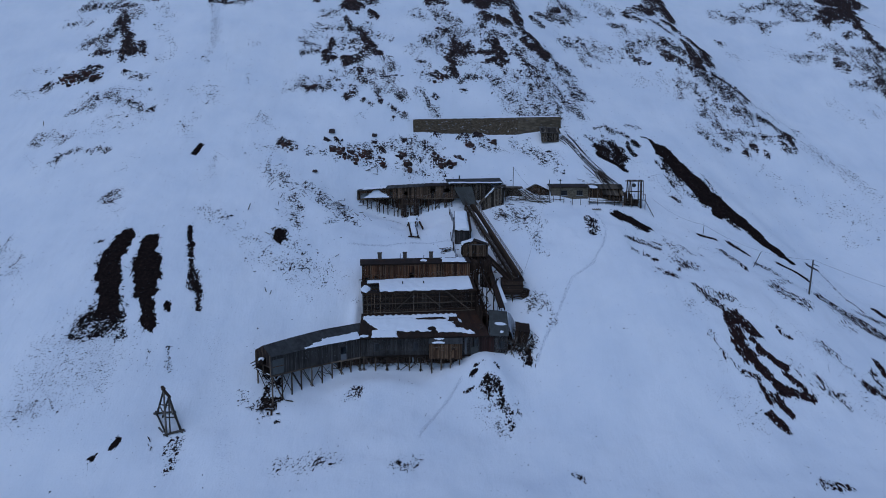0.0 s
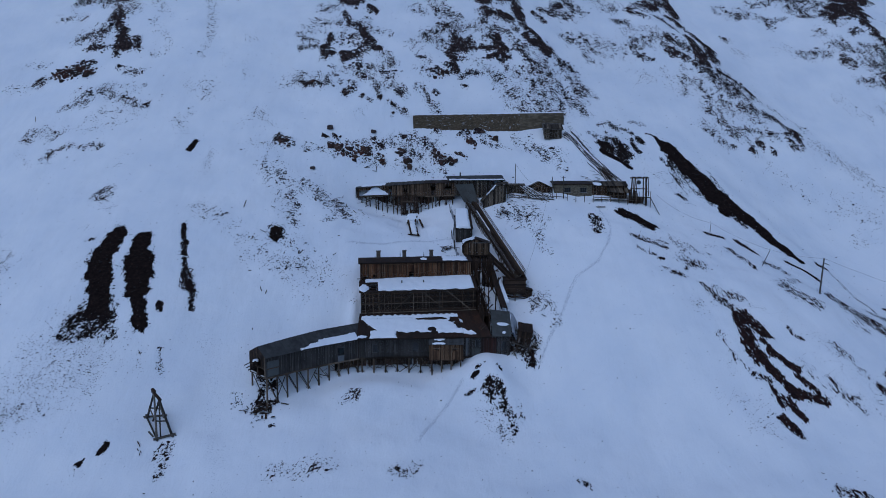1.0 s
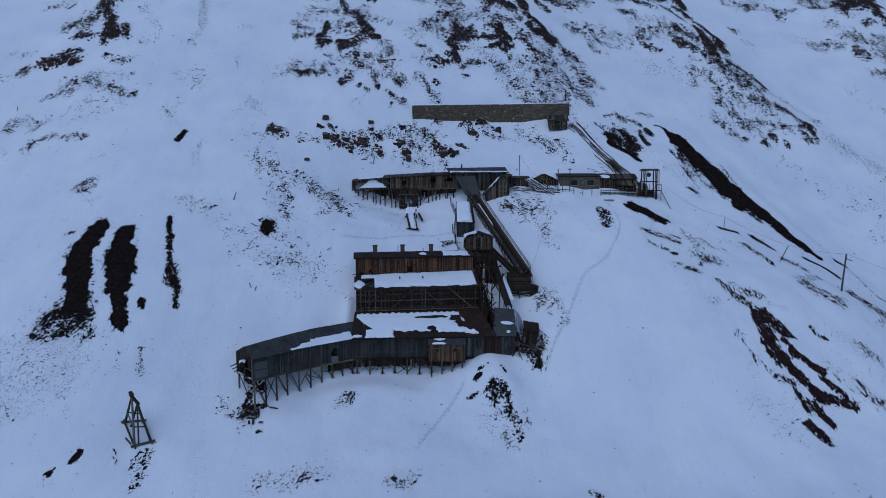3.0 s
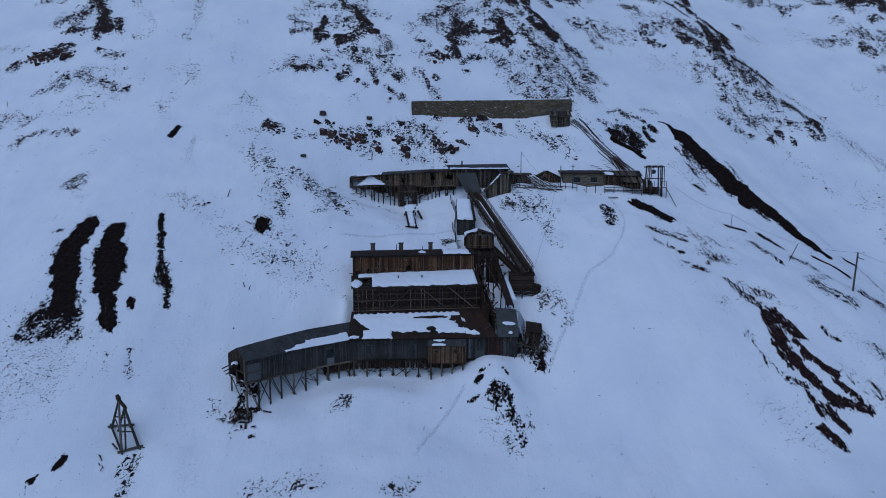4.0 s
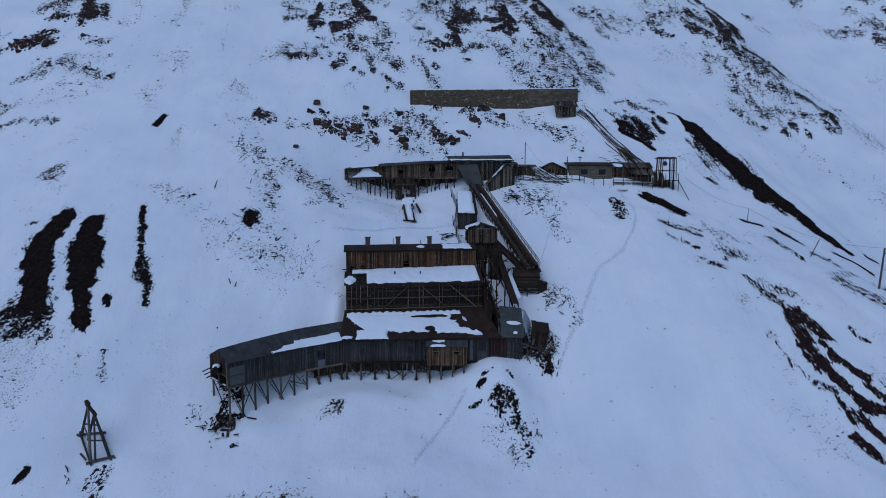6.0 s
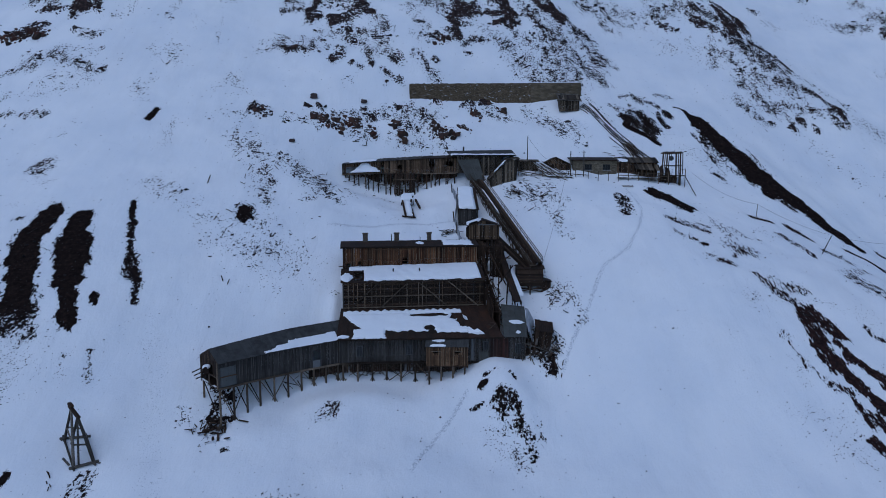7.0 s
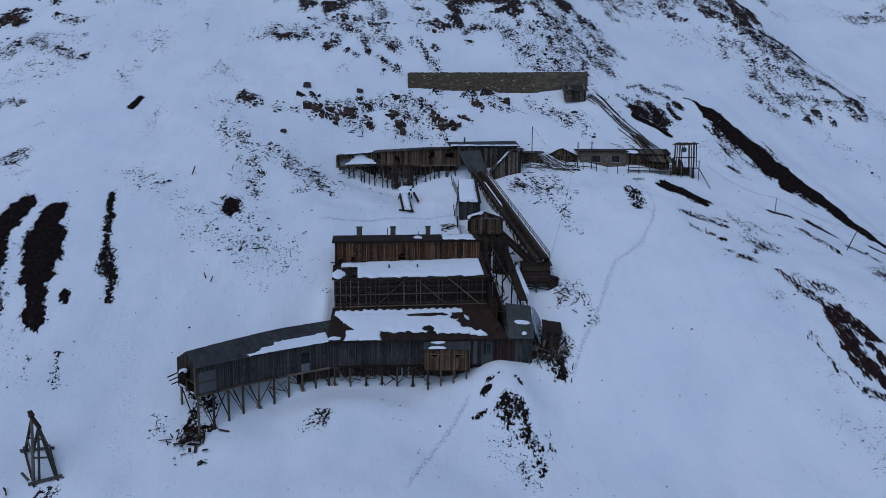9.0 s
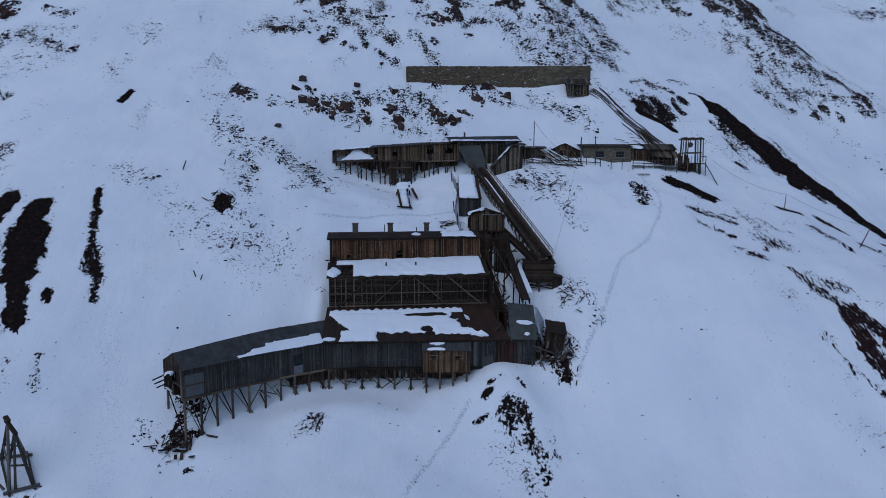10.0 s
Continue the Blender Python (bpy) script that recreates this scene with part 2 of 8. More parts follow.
RENDER = masonry_mat("rough_stone_hut", (0.092, 0.075, 0.05), (0.142, 0.118, 0.08), (0.21, 0.177, 0.125), 3.0, 0.1)
FACING = masonry_mat("concrete_facing", (0.08625, 0.068, 0.0435), (0.1265, 0.1, 0.06375), (0.1725, 0.135, 0.08625), 0.7, 0.12)
BRICK = masonry_mat("sooty_brick", (0.05775, 0.0465, 0.03697), (0.1073, 0.08625, 0.06694), (0.165, 0.135, 0.1051), 5.0, 0.0)
FRAME = plain("bleached_window_bars", (0.1, 0.1, 0.098))
NET = plain("torn_netting", (0.3, 0.31, 0.33))
METAL = plain("dull_iron", (0.07, 0.065, 0.06), 0.55, 0.6)
GLASS = plain("dirty_pane", (0.012, 0.013, 0.015), 0.35)

# ---- the lie of the hill ----
SLOPE = (37.84, 42.7, 7.76, -1.21, -18.1, -10.77, 4.13, -6.12, -1.86, 6.19)
HUMP_X, HUMP_Y, HUMP_R = (-70, -40, -12, 15, 45, 80, 115), (98, 118, 138, 158, 180, 205), 17.0
HUMPS = ((-2.1, 4.4, 0.5, -1.3, -1.5, -0.2),
         (-2.5, -4.0, 0.1, -1.3, -1.2, -4.7),
         (0.9, -6.3, 4.8, -8.7, -1.3, 3.4),
         (-2.4, -4.1, 1.7, -0.7, -1.0, -1.8),
         (-2.5, 2.2, 5.5, 1.4, 1.1, 0.3),
         (-2.1, 2.5, 5.2, 0.4, 2.1, 2.1),
         (-0.0, 0.2, -0.7, -4.0, -2.9, 0.1))


def spur(x, y, x0, y0, x1, y1, w, h):
    """A rounded rib of height h along a line (a hollow where h is negative)."""
    dx, dy = x1 - x0, y1 - y0
    run = math.hypot(dx, dy)
    s, d = ((x - x0) * dx + (y - y0) * dy) / run, ((x - x0) * dy - (y - y0) * dx) / run
    soft = min(8.0, w)
    return h * np.exp(-d * d / (2 * w * w)) / (1 + np.exp(np.clip(-s / soft, -50, 50))) / (1 + np.exp(np.clip((s - run) / soft, -50, 50)))


rng = np.random.default_rng(7)
WAVES = [(2 * math.pi / l, a, p, 0.016 * l) for l, a, p in zip(rng.uniform(3, 16, 26), rng.uniform(0, math.pi, 26), rng.uniform(0, 6.28, 26))]


def height(x, y):
    x, y = np.asarray(x, float), np.asarray(y, float)
    xc, yc = np.clip(x, -125, 170), np.clip(y, 82, 250)
    X, Y = xc / 100, (yc - 150) / 60
    powers = [(i, j) for i in range(4) for j in range(4 - i)]
    h = sum(c * X ** i * Y ** j for c, (i, j) in zip(SLOPE, powers))
    for a, row in zip(HUMP_X, HUMPS):
        for b, c in zip(HUMP_Y, row):
            h = h + c * np.exp(-((xc - a) ** 2 + (yc - b) ** 2) / (2 * HUMP_R ** 2))
    up, down = np.maximum(y - yc, 0), np.maximum(yc - y, 0)
    h = h + 0.85 * np.minimum(up, 260) + 0.12 * np.maximum(up - 260, 0) - 50 * (1 - np.exp(-down * 0.6 / 50))
    h = h + spur(x, y, 120, 208, 80, 262, 9, 7) + spur(x, y, 40, 192, 12, 250, 12, 5) + spur(x, y, 215, 235, 160, 300, 12, 8) + spur(x, y, 97, 160, 67, 196, 5, 2)
    h = h + spur(x, y, -19, 121.0, 3.5, 121.5, 3.3, -4.3) + spur(x, y, -27, 166, -4, 165.3, 4.5, -6.0) + spur(x, y, -20, 182.5, 31, 188.2, 3.6, -2.3) + spur(x, y, 29, 164, 42, 164, 3, -1.2) + spur(x, y, 13, 133.5, 20.5, 134.2, 3.2, -3.5) + spur(x, y, 8.3, 119.2, 11.5, 111, 2.8, 4.7) + spur(x, y, -0.5, 118.7, 5.0, 118.9, 2.0, 1.8) + spur(x, y, -26.0, 114.3, -15.0, 119.3, 2.6, -1.8) + spur(x, y, 38.2, 187.0, 44.5, 177.0, 2.4, 1.0) + spur(x, y, 1, 184.6, 18, 186.8, 3.0, 0.9) + spur(x, y, 25, 187.4, 32, 188.4, 2.6, -0.9) + spur(x, y, -19.0, 122.0, -19.0, 129.0, 0.9, 1.8)
    near = np.exp(-((x - 5) / 160) ** 2 - ((y - 150) / 110) ** 2)
    for k, a, p, s in WAVES:
        h = h + s * near * 0.35 * np.sin(k * (x * math.cos(a) + y * math.sin(a)) + p)
    return h


def gz(x, y):
    return float(height(x, y))


# ---- where the snow has gone: bare strips and stony ground, in plan ----
PATCHES = []
KINDS = {"coal": 0.0, "loose": 0.1, "shale": 0.35, "scree": 0.8, "grit": 0.8, "crag": 1.0, "ochre": 1.0, "ledge": 1.0}


def bare(kind, x0, y0, x1, y1, half, share):
    PATCHES.append(("loose" if kind == "coal" and share < 0.85 else kind, x0, y0, x1, y1, half, share))


def shown_bare():
    # coal
    bare("coal", 68.7, 188.7, 71.1, 179.9, 1.1, 0.42)
    bare("coal", 70.9, 179.4, 75.3, 172.3, 1.2, 0.42)
    bare("coal", 79.1, 184.7, 80.7, 177.7, 0.9, 0.40)
    bare("coal", 78.9, 169.8, 82.1, 166.8, 0.7, 0.45)
    bare("coal", 15.8, 121.3, 17.3, 119.2, 0.7, 0.55)
    bare("coal", 18.0, 122.3, 17.8, 119.6, 0.4, 0.80)
    bare("coal", 14.8, 122.9, 16.8, 120.5, 0.9, 0.40)
    bare("coal", 17.2, 124.7, 18.2, 123.7, 0.4, 0.60)
    bare("coal", 37.9, 155.5, 38.2, 149.4, 1.3, 0.62)
    bare("coal", -39.3, 144.8, -39.2, 142.7, 1.5, 0.96)
    bare("coal", -34.5, 114.1, -34.1, 110.8, 0.9, 0.50)
    bare("coal", -33.2, 113.8, -31.0, 111.7, 0.7, 0.40)
    bare("coal", -34.3, 109.5, -31.0, 109.4, 0.5, 0.80)
    bare("coal", -34.4, 109.0, -33.4, 107.2, 0.6, 0.50)
    bare("coal", -73.0, 136.8, -72.7, 131.6, 2.4, 1.00)
    bare("coal", -73.3, 131.5, -71.4, 125.9, 2.5, 1.00)
    bare("coal", -71.7, 125.8, -68.3, 120.1, 1.7, 1.00)
    bare("coal", -68.2, 119.0, -71.1, 116.5, 2.8, 0.64)
    bare("coal", -67.2, 117.0, -64.6, 114.9, 1.6, 0.64)
    bare("coal", -76.0, 128.0, -74.8, 129.3, 0.9, 0.60)
    bare("coal", -78.4, 134.3, -77.4, 135.8, 0.4, 0.50)
    bare("coal", -66.8, 136.0, -65.5, 131.5, 1.9, 1.00)
    bare("coal", -64.8, 130.1, -63.4, 127.0, 2.9, 1.00)
    bare("coal", -63.1, 125.7, -62.6, 124.0, 2.3, 1.00)
    bare("coal", -62.3, 123.0, -60.7, 120.5, 1.3, 1.00)
    bare("coal", -60.0, 119.5, -58.8, 117.0, 1.3, 0.95)
    bare("coal", -59.8, 141.3, -58.6, 138.2, 0.7, 1.00)
    bare("coal", -58.0, 137.1, -56.5, 132.3, 0.7, 0.84)
    bare("coal", -56.6, 132.2, -54.5, 129.5, 0.7, 0.80)
    bare("coal", -54.5, 129.5, -52.6, 126.5, 1.0, 0.80)
    bare("coal", -52.3, 124.8, -51.4, 123.4, 0.7, 0.70)
    bare("coal", -57.3, 122.0, -56.5, 120.7, 0.6, 0.90)
    bare("coal", -68.1, 166.3, -67.4, 168.7, 0.9, 1.00)
    bare("coal", 49.2, 187.9, 53.7, 184.7, 2.4, 0.84)
    bare("coal", 53.3, 191.4, 55.2, 187.1, 2.2, 0.84)
    bare("coal", 59.0, 193.0, 60.0, 189.1, 1.2, 0.80)
    bare("coal", 60.6, 195.0, 62.0, 193.6, 1.0, 0.80)
    bare("coal", 48.9, 190.5, 54.0, 193.0, 0.8, 0.70)
    bare("coal", 52.6, 198.3, 57.8, 196.9, 1.3, 0.50)
    bare("coal", 61.0, 201.6, 65.1, 202.7, 1.0, 0.40)
    bare("coal", 46.0, 191.0, 47.3, 191.3, 1.2, 0.50)
    bare("coal", 48.4, 195.9, 52.7, 198.8, 0.4, 0.50)
    bare("coal", 47.5, 185.8, 54.8, 180.7, 0.8, 1.00)
    bare("coal", 46.8, 159.4, 52.0, 154.4, 2.2, 0.86)
    bare("coal", -69.3, 113.8, -63.2, 113.7, 0.8, 0.55)
    bare("coal", -55.9, 96.6, -55.6, 97.5, 0.6, 0.95)
    bare("coal", -58.5, 94.3, -58.1, 94.9, 0.4, 0.90)
    bare("coal", -71.4, 116.8, -65.7, 117.7, 1.4, 0.82)
    bare("coal", -71.6, 115.1, -64.0, 115.3, 1.2, 0.62)
    bare("coal", -71.9, 113.5, -62.7, 113.8, 1.0, 0.42)
    bare("coal", -71.1, 126.4, -68.0, 119.0, 2.2, 1.00)
    bare("coal", 90.7, 161.2, 93.6, 158.8, 0.6, 1.00)
    bare("coal", 67.6, 186.4, 70.1, 181.9, 0.9, 0.60)
    bare("coal", 69.5, 192.3, 71.9, 186.3, 2.7, 1.00)
    bare("coal", 71.9, 186.3, 76.0, 179.4, 2.9, 1.00)
    bare("coal", 75.5, 180.4, 77.0, 175.5, 2.9, 1.00)
    bare("coal", 79.7, 174.8, 78.5, 170.3, 1.9, 1.00)
    bare("coal", 79.4, 175.8, 84.2, 169.3, 2.5, 1.00)
    bare("coal", 83.8, 170.1, 88.0, 163.7, 2.2, 1.00)
    bare("coal", 87.3, 163.9, 91.3, 161.5, 1.8, 1.00)
    bare("coal", 90.7, 161.2, 93.6, 158.8, 0.9, 1.00)
    bare("coal", 67.6, 186.4, 70.1, 181.9, 1.3, 0.60)
    bare("scree", -26.7, 94.3, -18.2, 94.2, 1.6, 0.28)
    bare("scree", -22.6, 95.2, -19.6, 94.2, 1.0, 0.30)
    bare("scree", -7.4, 93.6, -4.7, 95.7, 1.1, 0.22)
    bare("ochre", -31.9, 175.4, -29.3, 175.0, 0.8, 0.70)
    bare("ochre", -29.3, 175.3, -26.9, 174.7, 1.0, 0.80)
    bare("ochre", -27.0, 175.4, -24.6, 174.6, 1.1, 0.90)
    bare("ochre", -24.4, 176.6, -22.3, 176.3, 1.0, 0.80)
    bare("ochre", -23.0, 177.7, -20.7, 176.9, 0.8, 0.60)
    bare("ochre", -18.7, 176.4, -17.3, 175.2, 0.6, 0.80)
    bare("ochre", -18.0, 175.8, -17.0, 174.7, 0.6, 0.80)
    bare("ochre", -12.5, 178.8, -10.7, 175.8, 0.8, 0.85)
    bare("ochre", -2.6, 179.2, 0.0, 176.7, 1.0, 0.85)
    bare("ochre", 0.0, 177.3, 2.6, 176.1, 0.8, 0.80)
    bare("ochre", 4.4, 179.1, 5.9, 178.4, 0.8, 0.80)
    bare("ochre", -45.0, 172.2, -42.7, 172.9, 1.0, 0.70)
    bare("crag", -45.9, 173.1, -43.2, 172.5, 1.1, 0.75)
    bare("scree", -31.4, 175.5, -18.9, 178.2, 1.5, 0.31)
    bare("scree", -19.1, 179.6, -5.3, 180.9, 1.6, 0.33)
    bare("scree", -12.8, 182.9, -3.4, 183.7, 1.3, 0.26)
    bare("scree", -5.9, 179.9, 2.0, 178.1, 1.1, 0.37)
    bare("scree", 6.3, 188.0, 13.3, 188.1, 1.2, 0.25)
    bare("scree", 11.7, 186.1, 19.8, 183.9, 0.9, 0.31)
    bare("scree", 25.0, 187.0, 33.9, 180.0, 2.0, 0.31)
    bare("scree", -36.1, 173.8, -31.0, 173.8, 1.0, 0.22)
    bare("scree", -23.6, 174.9, -18.5, 174.6, 1.0, 0.31)
    bare("coal", 8.4, 113.6, 9.7, 111.5, 0.7, 0.62)
    bare("coal", 9.9, 113.7, 11.5, 111.1, 0.7, 0.62)
    bare("coal", 9.0, 111.7, 10.9, 109.0, 1.2, 0.44)
    bare("coal", 11.1, 111.1, 12.2, 108.4, 0.7, 0.62)
    bare("coal", 9.8, 109.1, 11.5, 105.9, 1.4, 0.37)
    bare("coal", 11.5, 108.4, 12.4, 105.1, 0.7, 0.59)
    bare("coal", 10.1, 106.0, 11.8, 103.5, 1.1, 0.30)
    bare("coal", 7.6, 112.7, 8.6, 111.8, 0.6, 0.55)
    bare("coal", 5.8, 116.0, 6.6, 116.1, 0.5, 0.90)
    bare("coal", 4.1, 112.9, 5.6, 113.1, 0.4, 0.84)
    bare("coal", 6.5, 117.4, 7.0, 117.4, 0.4, 0.84)
    bare("coal", 10.5, 116.8, 11.2, 115.7, 0.3, 0.80)
    bare("coal", 8.0, 117.8, 8.4, 117.3, 0.2, 0.80)
    bare("grit", 7.0, 110.2, 8.1, 106.7, 1.3, 0.60)
    bare("grit", 8.1, 106.7, 10.5, 103.4, 1.1, 0.60)
    bare("scree", 13.9, 110.2, 14.6, 107.8, 0.6, 0.25)
    bare("crag", 182.7, 299.4, 198.4, 303.4, 4.9, 1.00)
    bare("crag", 172.0, 281.1, 188.0, 285.3, 4.5, 0.92)
    bare("crag", 177.8, 286.8, 191.2, 294.4, 3.7, 1.00)
    bare("scree", 163.8, 293.7, 174.4, 289.0, 4.1, 0.40)
    bare("scree", 178.0, 257.1, 177.1, 247.5, 4.1, 0.45)
    bare("ochre", 7.0, 186.3, 9.0, 184.4, 0.9, 0.85)
    bare("ochre", -1.0, 178.4, 0.3, 176.4, 0.7, 0.85)
    bare("crag", 9.9, 188.2, 11.7, 187.5, 0.9, 0.85)
    bare("crag", 4.7, 186.5, 7.1, 187.5, 0.7, 0.85)
    bare("crag", -18.4, 178.9, -17.5, 178.5, 0.7, 0.80)
    bare("crag", -21.5, 180.6, -20.4, 180.6, 0.7, 0.80)
    bare("crag", -12.4, 182.9, -10.7, 182.6, 0.5, 0.80)
    bare("crag", -5.9, 183.8, -5.1, 183.5, 0.5, 0.80)
    bare("crag", -2.5, 186.2, -1.1, 186.3, 0.5, 0.80)
    bare("scree", -13.8, 182.5, -2.5, 181.9, 1.7, 0.30)
    bare("scree", -12.2, 179.6, -3.8, 178.0, 1.5, 0.30)
    bare("scree", -13.2, 174.7, 0.4, 173.6, 1.2, 0.20)
    bare("scree", 12.0, 186.5, 16.2, 184.8, 1.1, 0.29)
    bare("scree", 23.8, 188.3, 32.4, 179.6, 2.5, 0.26)
    bare("crag", -31.3, 178.1, -30.4, 177.6, 0.7, 0.80)
    bare("crag", -34.4, 177.5, -33.2, 177.3, 0.5, 0.80)
    bare("scree", -38.9, 172.8, -36.6, 172.7, 0.8, 0.29)
    bare("grit", -70.8, 111.6, -72.8, 102.4, 5.2, 0.50)
    bare("grit", -63.7, 112.4, -66.1, 104.9, 4.5, 0.45)
    bare("grit", -76.2, 100.7, -72.4, 101.8, 1.8, 0.60)
    bare("grit", -75.9, 112.8, -76.7, 103.7, 3.1, 0.40)
    bare("scree", -38.7, 110.2, -32.6, 105.5, 1.1, 0.20)
    bare("grit", -39.3, 135.6, -33.5, 132.6, 1.9, 0.40)
    bare("grit", -38.2, 141.6, -30.5, 130.4, 2.6, 0.25)
    bare("grit", -74.3, 186.0, -69.6, 190.1, 2.3, 0.09)
    bare("grit", -69.1, 185.4, -69.2, 189.1, 1.7, 0.08)
    bare("grit", -74.7, 172.7, -72.6, 179.4, 1.9, 0.10)
    bare("grit", -55.0, 178.7, -53.6, 184.4, 1.6, 0.11)
    bare("grit", -52.7, 175.6, -51.6, 180.2, 1.2, 0.07)
    bare("grit", -85.2, 158.5, -83.8, 162.1, 2.0, 0.08)
    bare("grit", -61.2, 156.9, -61.4, 166.8, 1.4, 0.10)
    bare("grit", -53.7, 169.3, -52.2, 172.3, 1.3, 0.07)
    bare("grit", -100.1, 174.3, -91.0, 175.5, 2.6, 0.08)
    bare("grit", -91.3, 185.3, -83.7, 181.4, 1.9, 0.06)
    bare("grit", -45.1, 166.0, -41.2, 165.1, 1.2, 0.14)
    bare("grit", -58.0, 145.3, -51.6, 146.1, 1.1, 0.10)
    bare("grit", 109.4, 198.7, 115.8, 194.0, 3.4, 0.05)
    bare("grit", 106.5, 200.5, 113.8, 199.5, 1.7, 0.05)
    bare("grit", 52.8, 128.0, 54.0, 125.9, 1.2, 0.22)
    bare("grit", 51.6, 150.8, 57.1, 148.2, 1.4, 0.16)
    bare("grit", 52.8, 141.2, 58.1, 139.5, 1.2, 0.16)
    bare("grit", 63.5, 150.9, 68.3, 150.5, 1.2, 0.16)
    bare("coal", 66.3, 173.7, 68.0, 172.9, 0.7, 0.80)
    bare("coal", 46.3, 147.4, 49.6, 146.0, 0.3, 0.70)
    bare("coal", 51.9, 148.3, 53.9, 147.1, 0.4, 0.70)
    bare("shale", 25.8, 155.3, 27.1, 153.4, 0.5, 0.20)
    bare("scree", 63.1, 132.3, 64.5, 131.4, 0.5, 0.30)
    bare("grit", -51.0, 194.5, -46.7, 200.4, 1.5, 0.12)
    bare("coal", 64.4, 197.0, 67.2, 196.3, 0.4, 0.80)
    bare("coal", 66.8, 196.1, 67.8, 193.1, 0.8, 0.90)
    bare("coal", 65.9, 187.4, 67.6, 181.2, 0.4, 0.60)
    bare("coal", 67.6, 181.2, 69.5, 174.3, 0.3, 0.60)
    bare("coal", 73.5, 181.4, 76.7, 178.8, 0.4, 0.70)
    bare("coal", 76.7, 178.8, 80.0, 177.5, 0.4, 0.70)
    bare("grit", 103.1, 203.0, 107.9, 200.1, 2.2, 0.06)
    bare("grit", 107.7, 197.1, 115.3, 192.0, 2.6, 0.07)
    bare("grit", 49.1, 197.6, 52.8, 197.3, 0.9, 0.40)
    bare("ochre", -1.6, 202.7, 2.0, 205.5, 1.1, 0.80)
    bare("crag", 0.9, 207.0, 3.9, 207.5, 1.1, 0.80)
    bare("crag", 2.5, 212.0, 3.2, 209.4, 1.4, 0.80)
    bare("scree", 4.3, 206.3, 9.9, 207.6, 1.1, 0.40)
    bare("scree", 11.5, 212.0, 18.7, 207.1, 1.6, 0.28)
    bare("scree", 18.7, 207.1, 21.1, 203.1, 1.3, 0.28)
    bare("scree", -7.3, 202.7, -1.8, 203.7, 1.1, 0.25)
    bare("grit", -9.5, 210.9, -4.5, 201.4, 2.2, 0.20)
    # shale
    bare("shale", 68.5, 184.8, 68.6, 175.4, 1.5, 0.20)
    bare("shale", 45.7, 147.8, 51.2, 147.4, 1.1, 0.36)
    bare("shale", 49.1, 147.3, 52.6, 145.2, 1.2, 0.50)
    bare("shale", 45.9, 143.5, 48.7, 141.7, 0.8, 0.40)
    bare("shale", 56.5, 150.4, 56.9, 143.6, 1.2, 0.26)
    bare("shale", 55.3, 141.1, 59.1, 140.4, 1.8, 0.34)
    bare("shale", 54.7, 137.6, 57.5, 139.7, 0.5, 0.40)
    bare("shale", 50.0, 140.3, 50.5, 140.1, 0.6, 0.70)
    bare("shale", 49.7, 137.4, 50.2, 137.2, 0.9, 0.40)
    bare("shale", 51.4, 135.7, 53.0, 134.9, 0.9, 0.48)
    bare("shale", 59.7, 147.3, 61.9, 145.9, 1.7, 0.24)
    bare("shale", 68.2, 157.8, 71.7, 157.2, 0.8, 0.90)
    bare("shale", 75.9, 157.9, 79.2, 153.8, 0.8, 0.75)
    bare("shale", 70.6, 151.1, 73.8, 144.3, 1.0, 0.44)
    bare("shale", 79.2, 147.9, 82.2, 146.9, 1.7, 0.44)
    bare("shale", 87.9, 154.7, 93.9, 152.4, 1.1, 0.95)
    bare("shale", 76.8, 139.2, 85.0, 144.1, 0.9, 0.26)
    bare("shale", 78.1, 137.8, 81.7, 133.6, 2.2, 0.44)
    bare("shale", 101.0, 163.8, 103.6, 164.2, 0.8, 0.75)
    bare("shale", 103.6, 164.2, 105.0, 139.0, 0.6, 0.40)
    bare("shale", 91.3, 142.8, 94.8, 137.4, 2.1, 0.52)
    bare("shale", 93.7, 136.7, 98.8, 130.4, 2.9, 0.53)
    bare("shale", 92.1, 139.5, 89.7, 129.6, 1.6, 0.22)
    bare("shale", 102.7, 142.8, 107.9, 142.8, 1.7, 0.44)
    bare("shale", 111.5, 151.1, 111.0, 147.2, 1.1, 0.85)
    bare("shale", 56.8, 133.0, 60.1, 128.6, 1.0, 0.42)
    bare("shale", 58.1, 133.0, 64.9, 130.8, 0.9, 0.29)
    bare("shale", 59.5, 130.0, 62.7, 126.0, 1.0, 0.44)
    bare("shale", 61.3, 125.7, 61.3, 121.5, 1.4, 0.78)
    bare("shale", 63.0, 126.8, 65.1, 122.0, 1.3, 0.72)
    bare("shale", 60.7, 121.5, 62.8, 114.9, 1.0, 0.98)
    bare("shale", 64.4, 118.2, 68.0, 115.2, 0.8, 0.85)
    bare("shale", 62.5, 115.5, 65.4, 110.1, 1.0, 0.98)
    bare("shale", 67.4, 114.0, 69.5, 110.8, 0.7, 0.80)
    bare("shale", 63.7, 120.5, 68.3, 114.7, 0.5, 0.72)
    bare("shale", 66.2, 110.7, 70.2, 109.1, 0.9, 0.85)
    bare("shale", 61.2, 111.5, 61.5, 107.8, 0.5, 0.80)
    bare("shale", 62.9, 109.5, 64.0, 105.5, 0.8, 0.75)
    bare("shale", 60.4, 105.6, 61.8, 102.5, 0.9, 0.85)
    bare("shale", 58.8, 113.5, 61.2, 112.8, 0.7, 0.50)
    bare("shale", 59.5, 120.3, 60.5, 115.9, 0.4, 0.75)
    bare("shale", 56.0, 120.1, 56.5, 117.3, 0.4, 0.44)
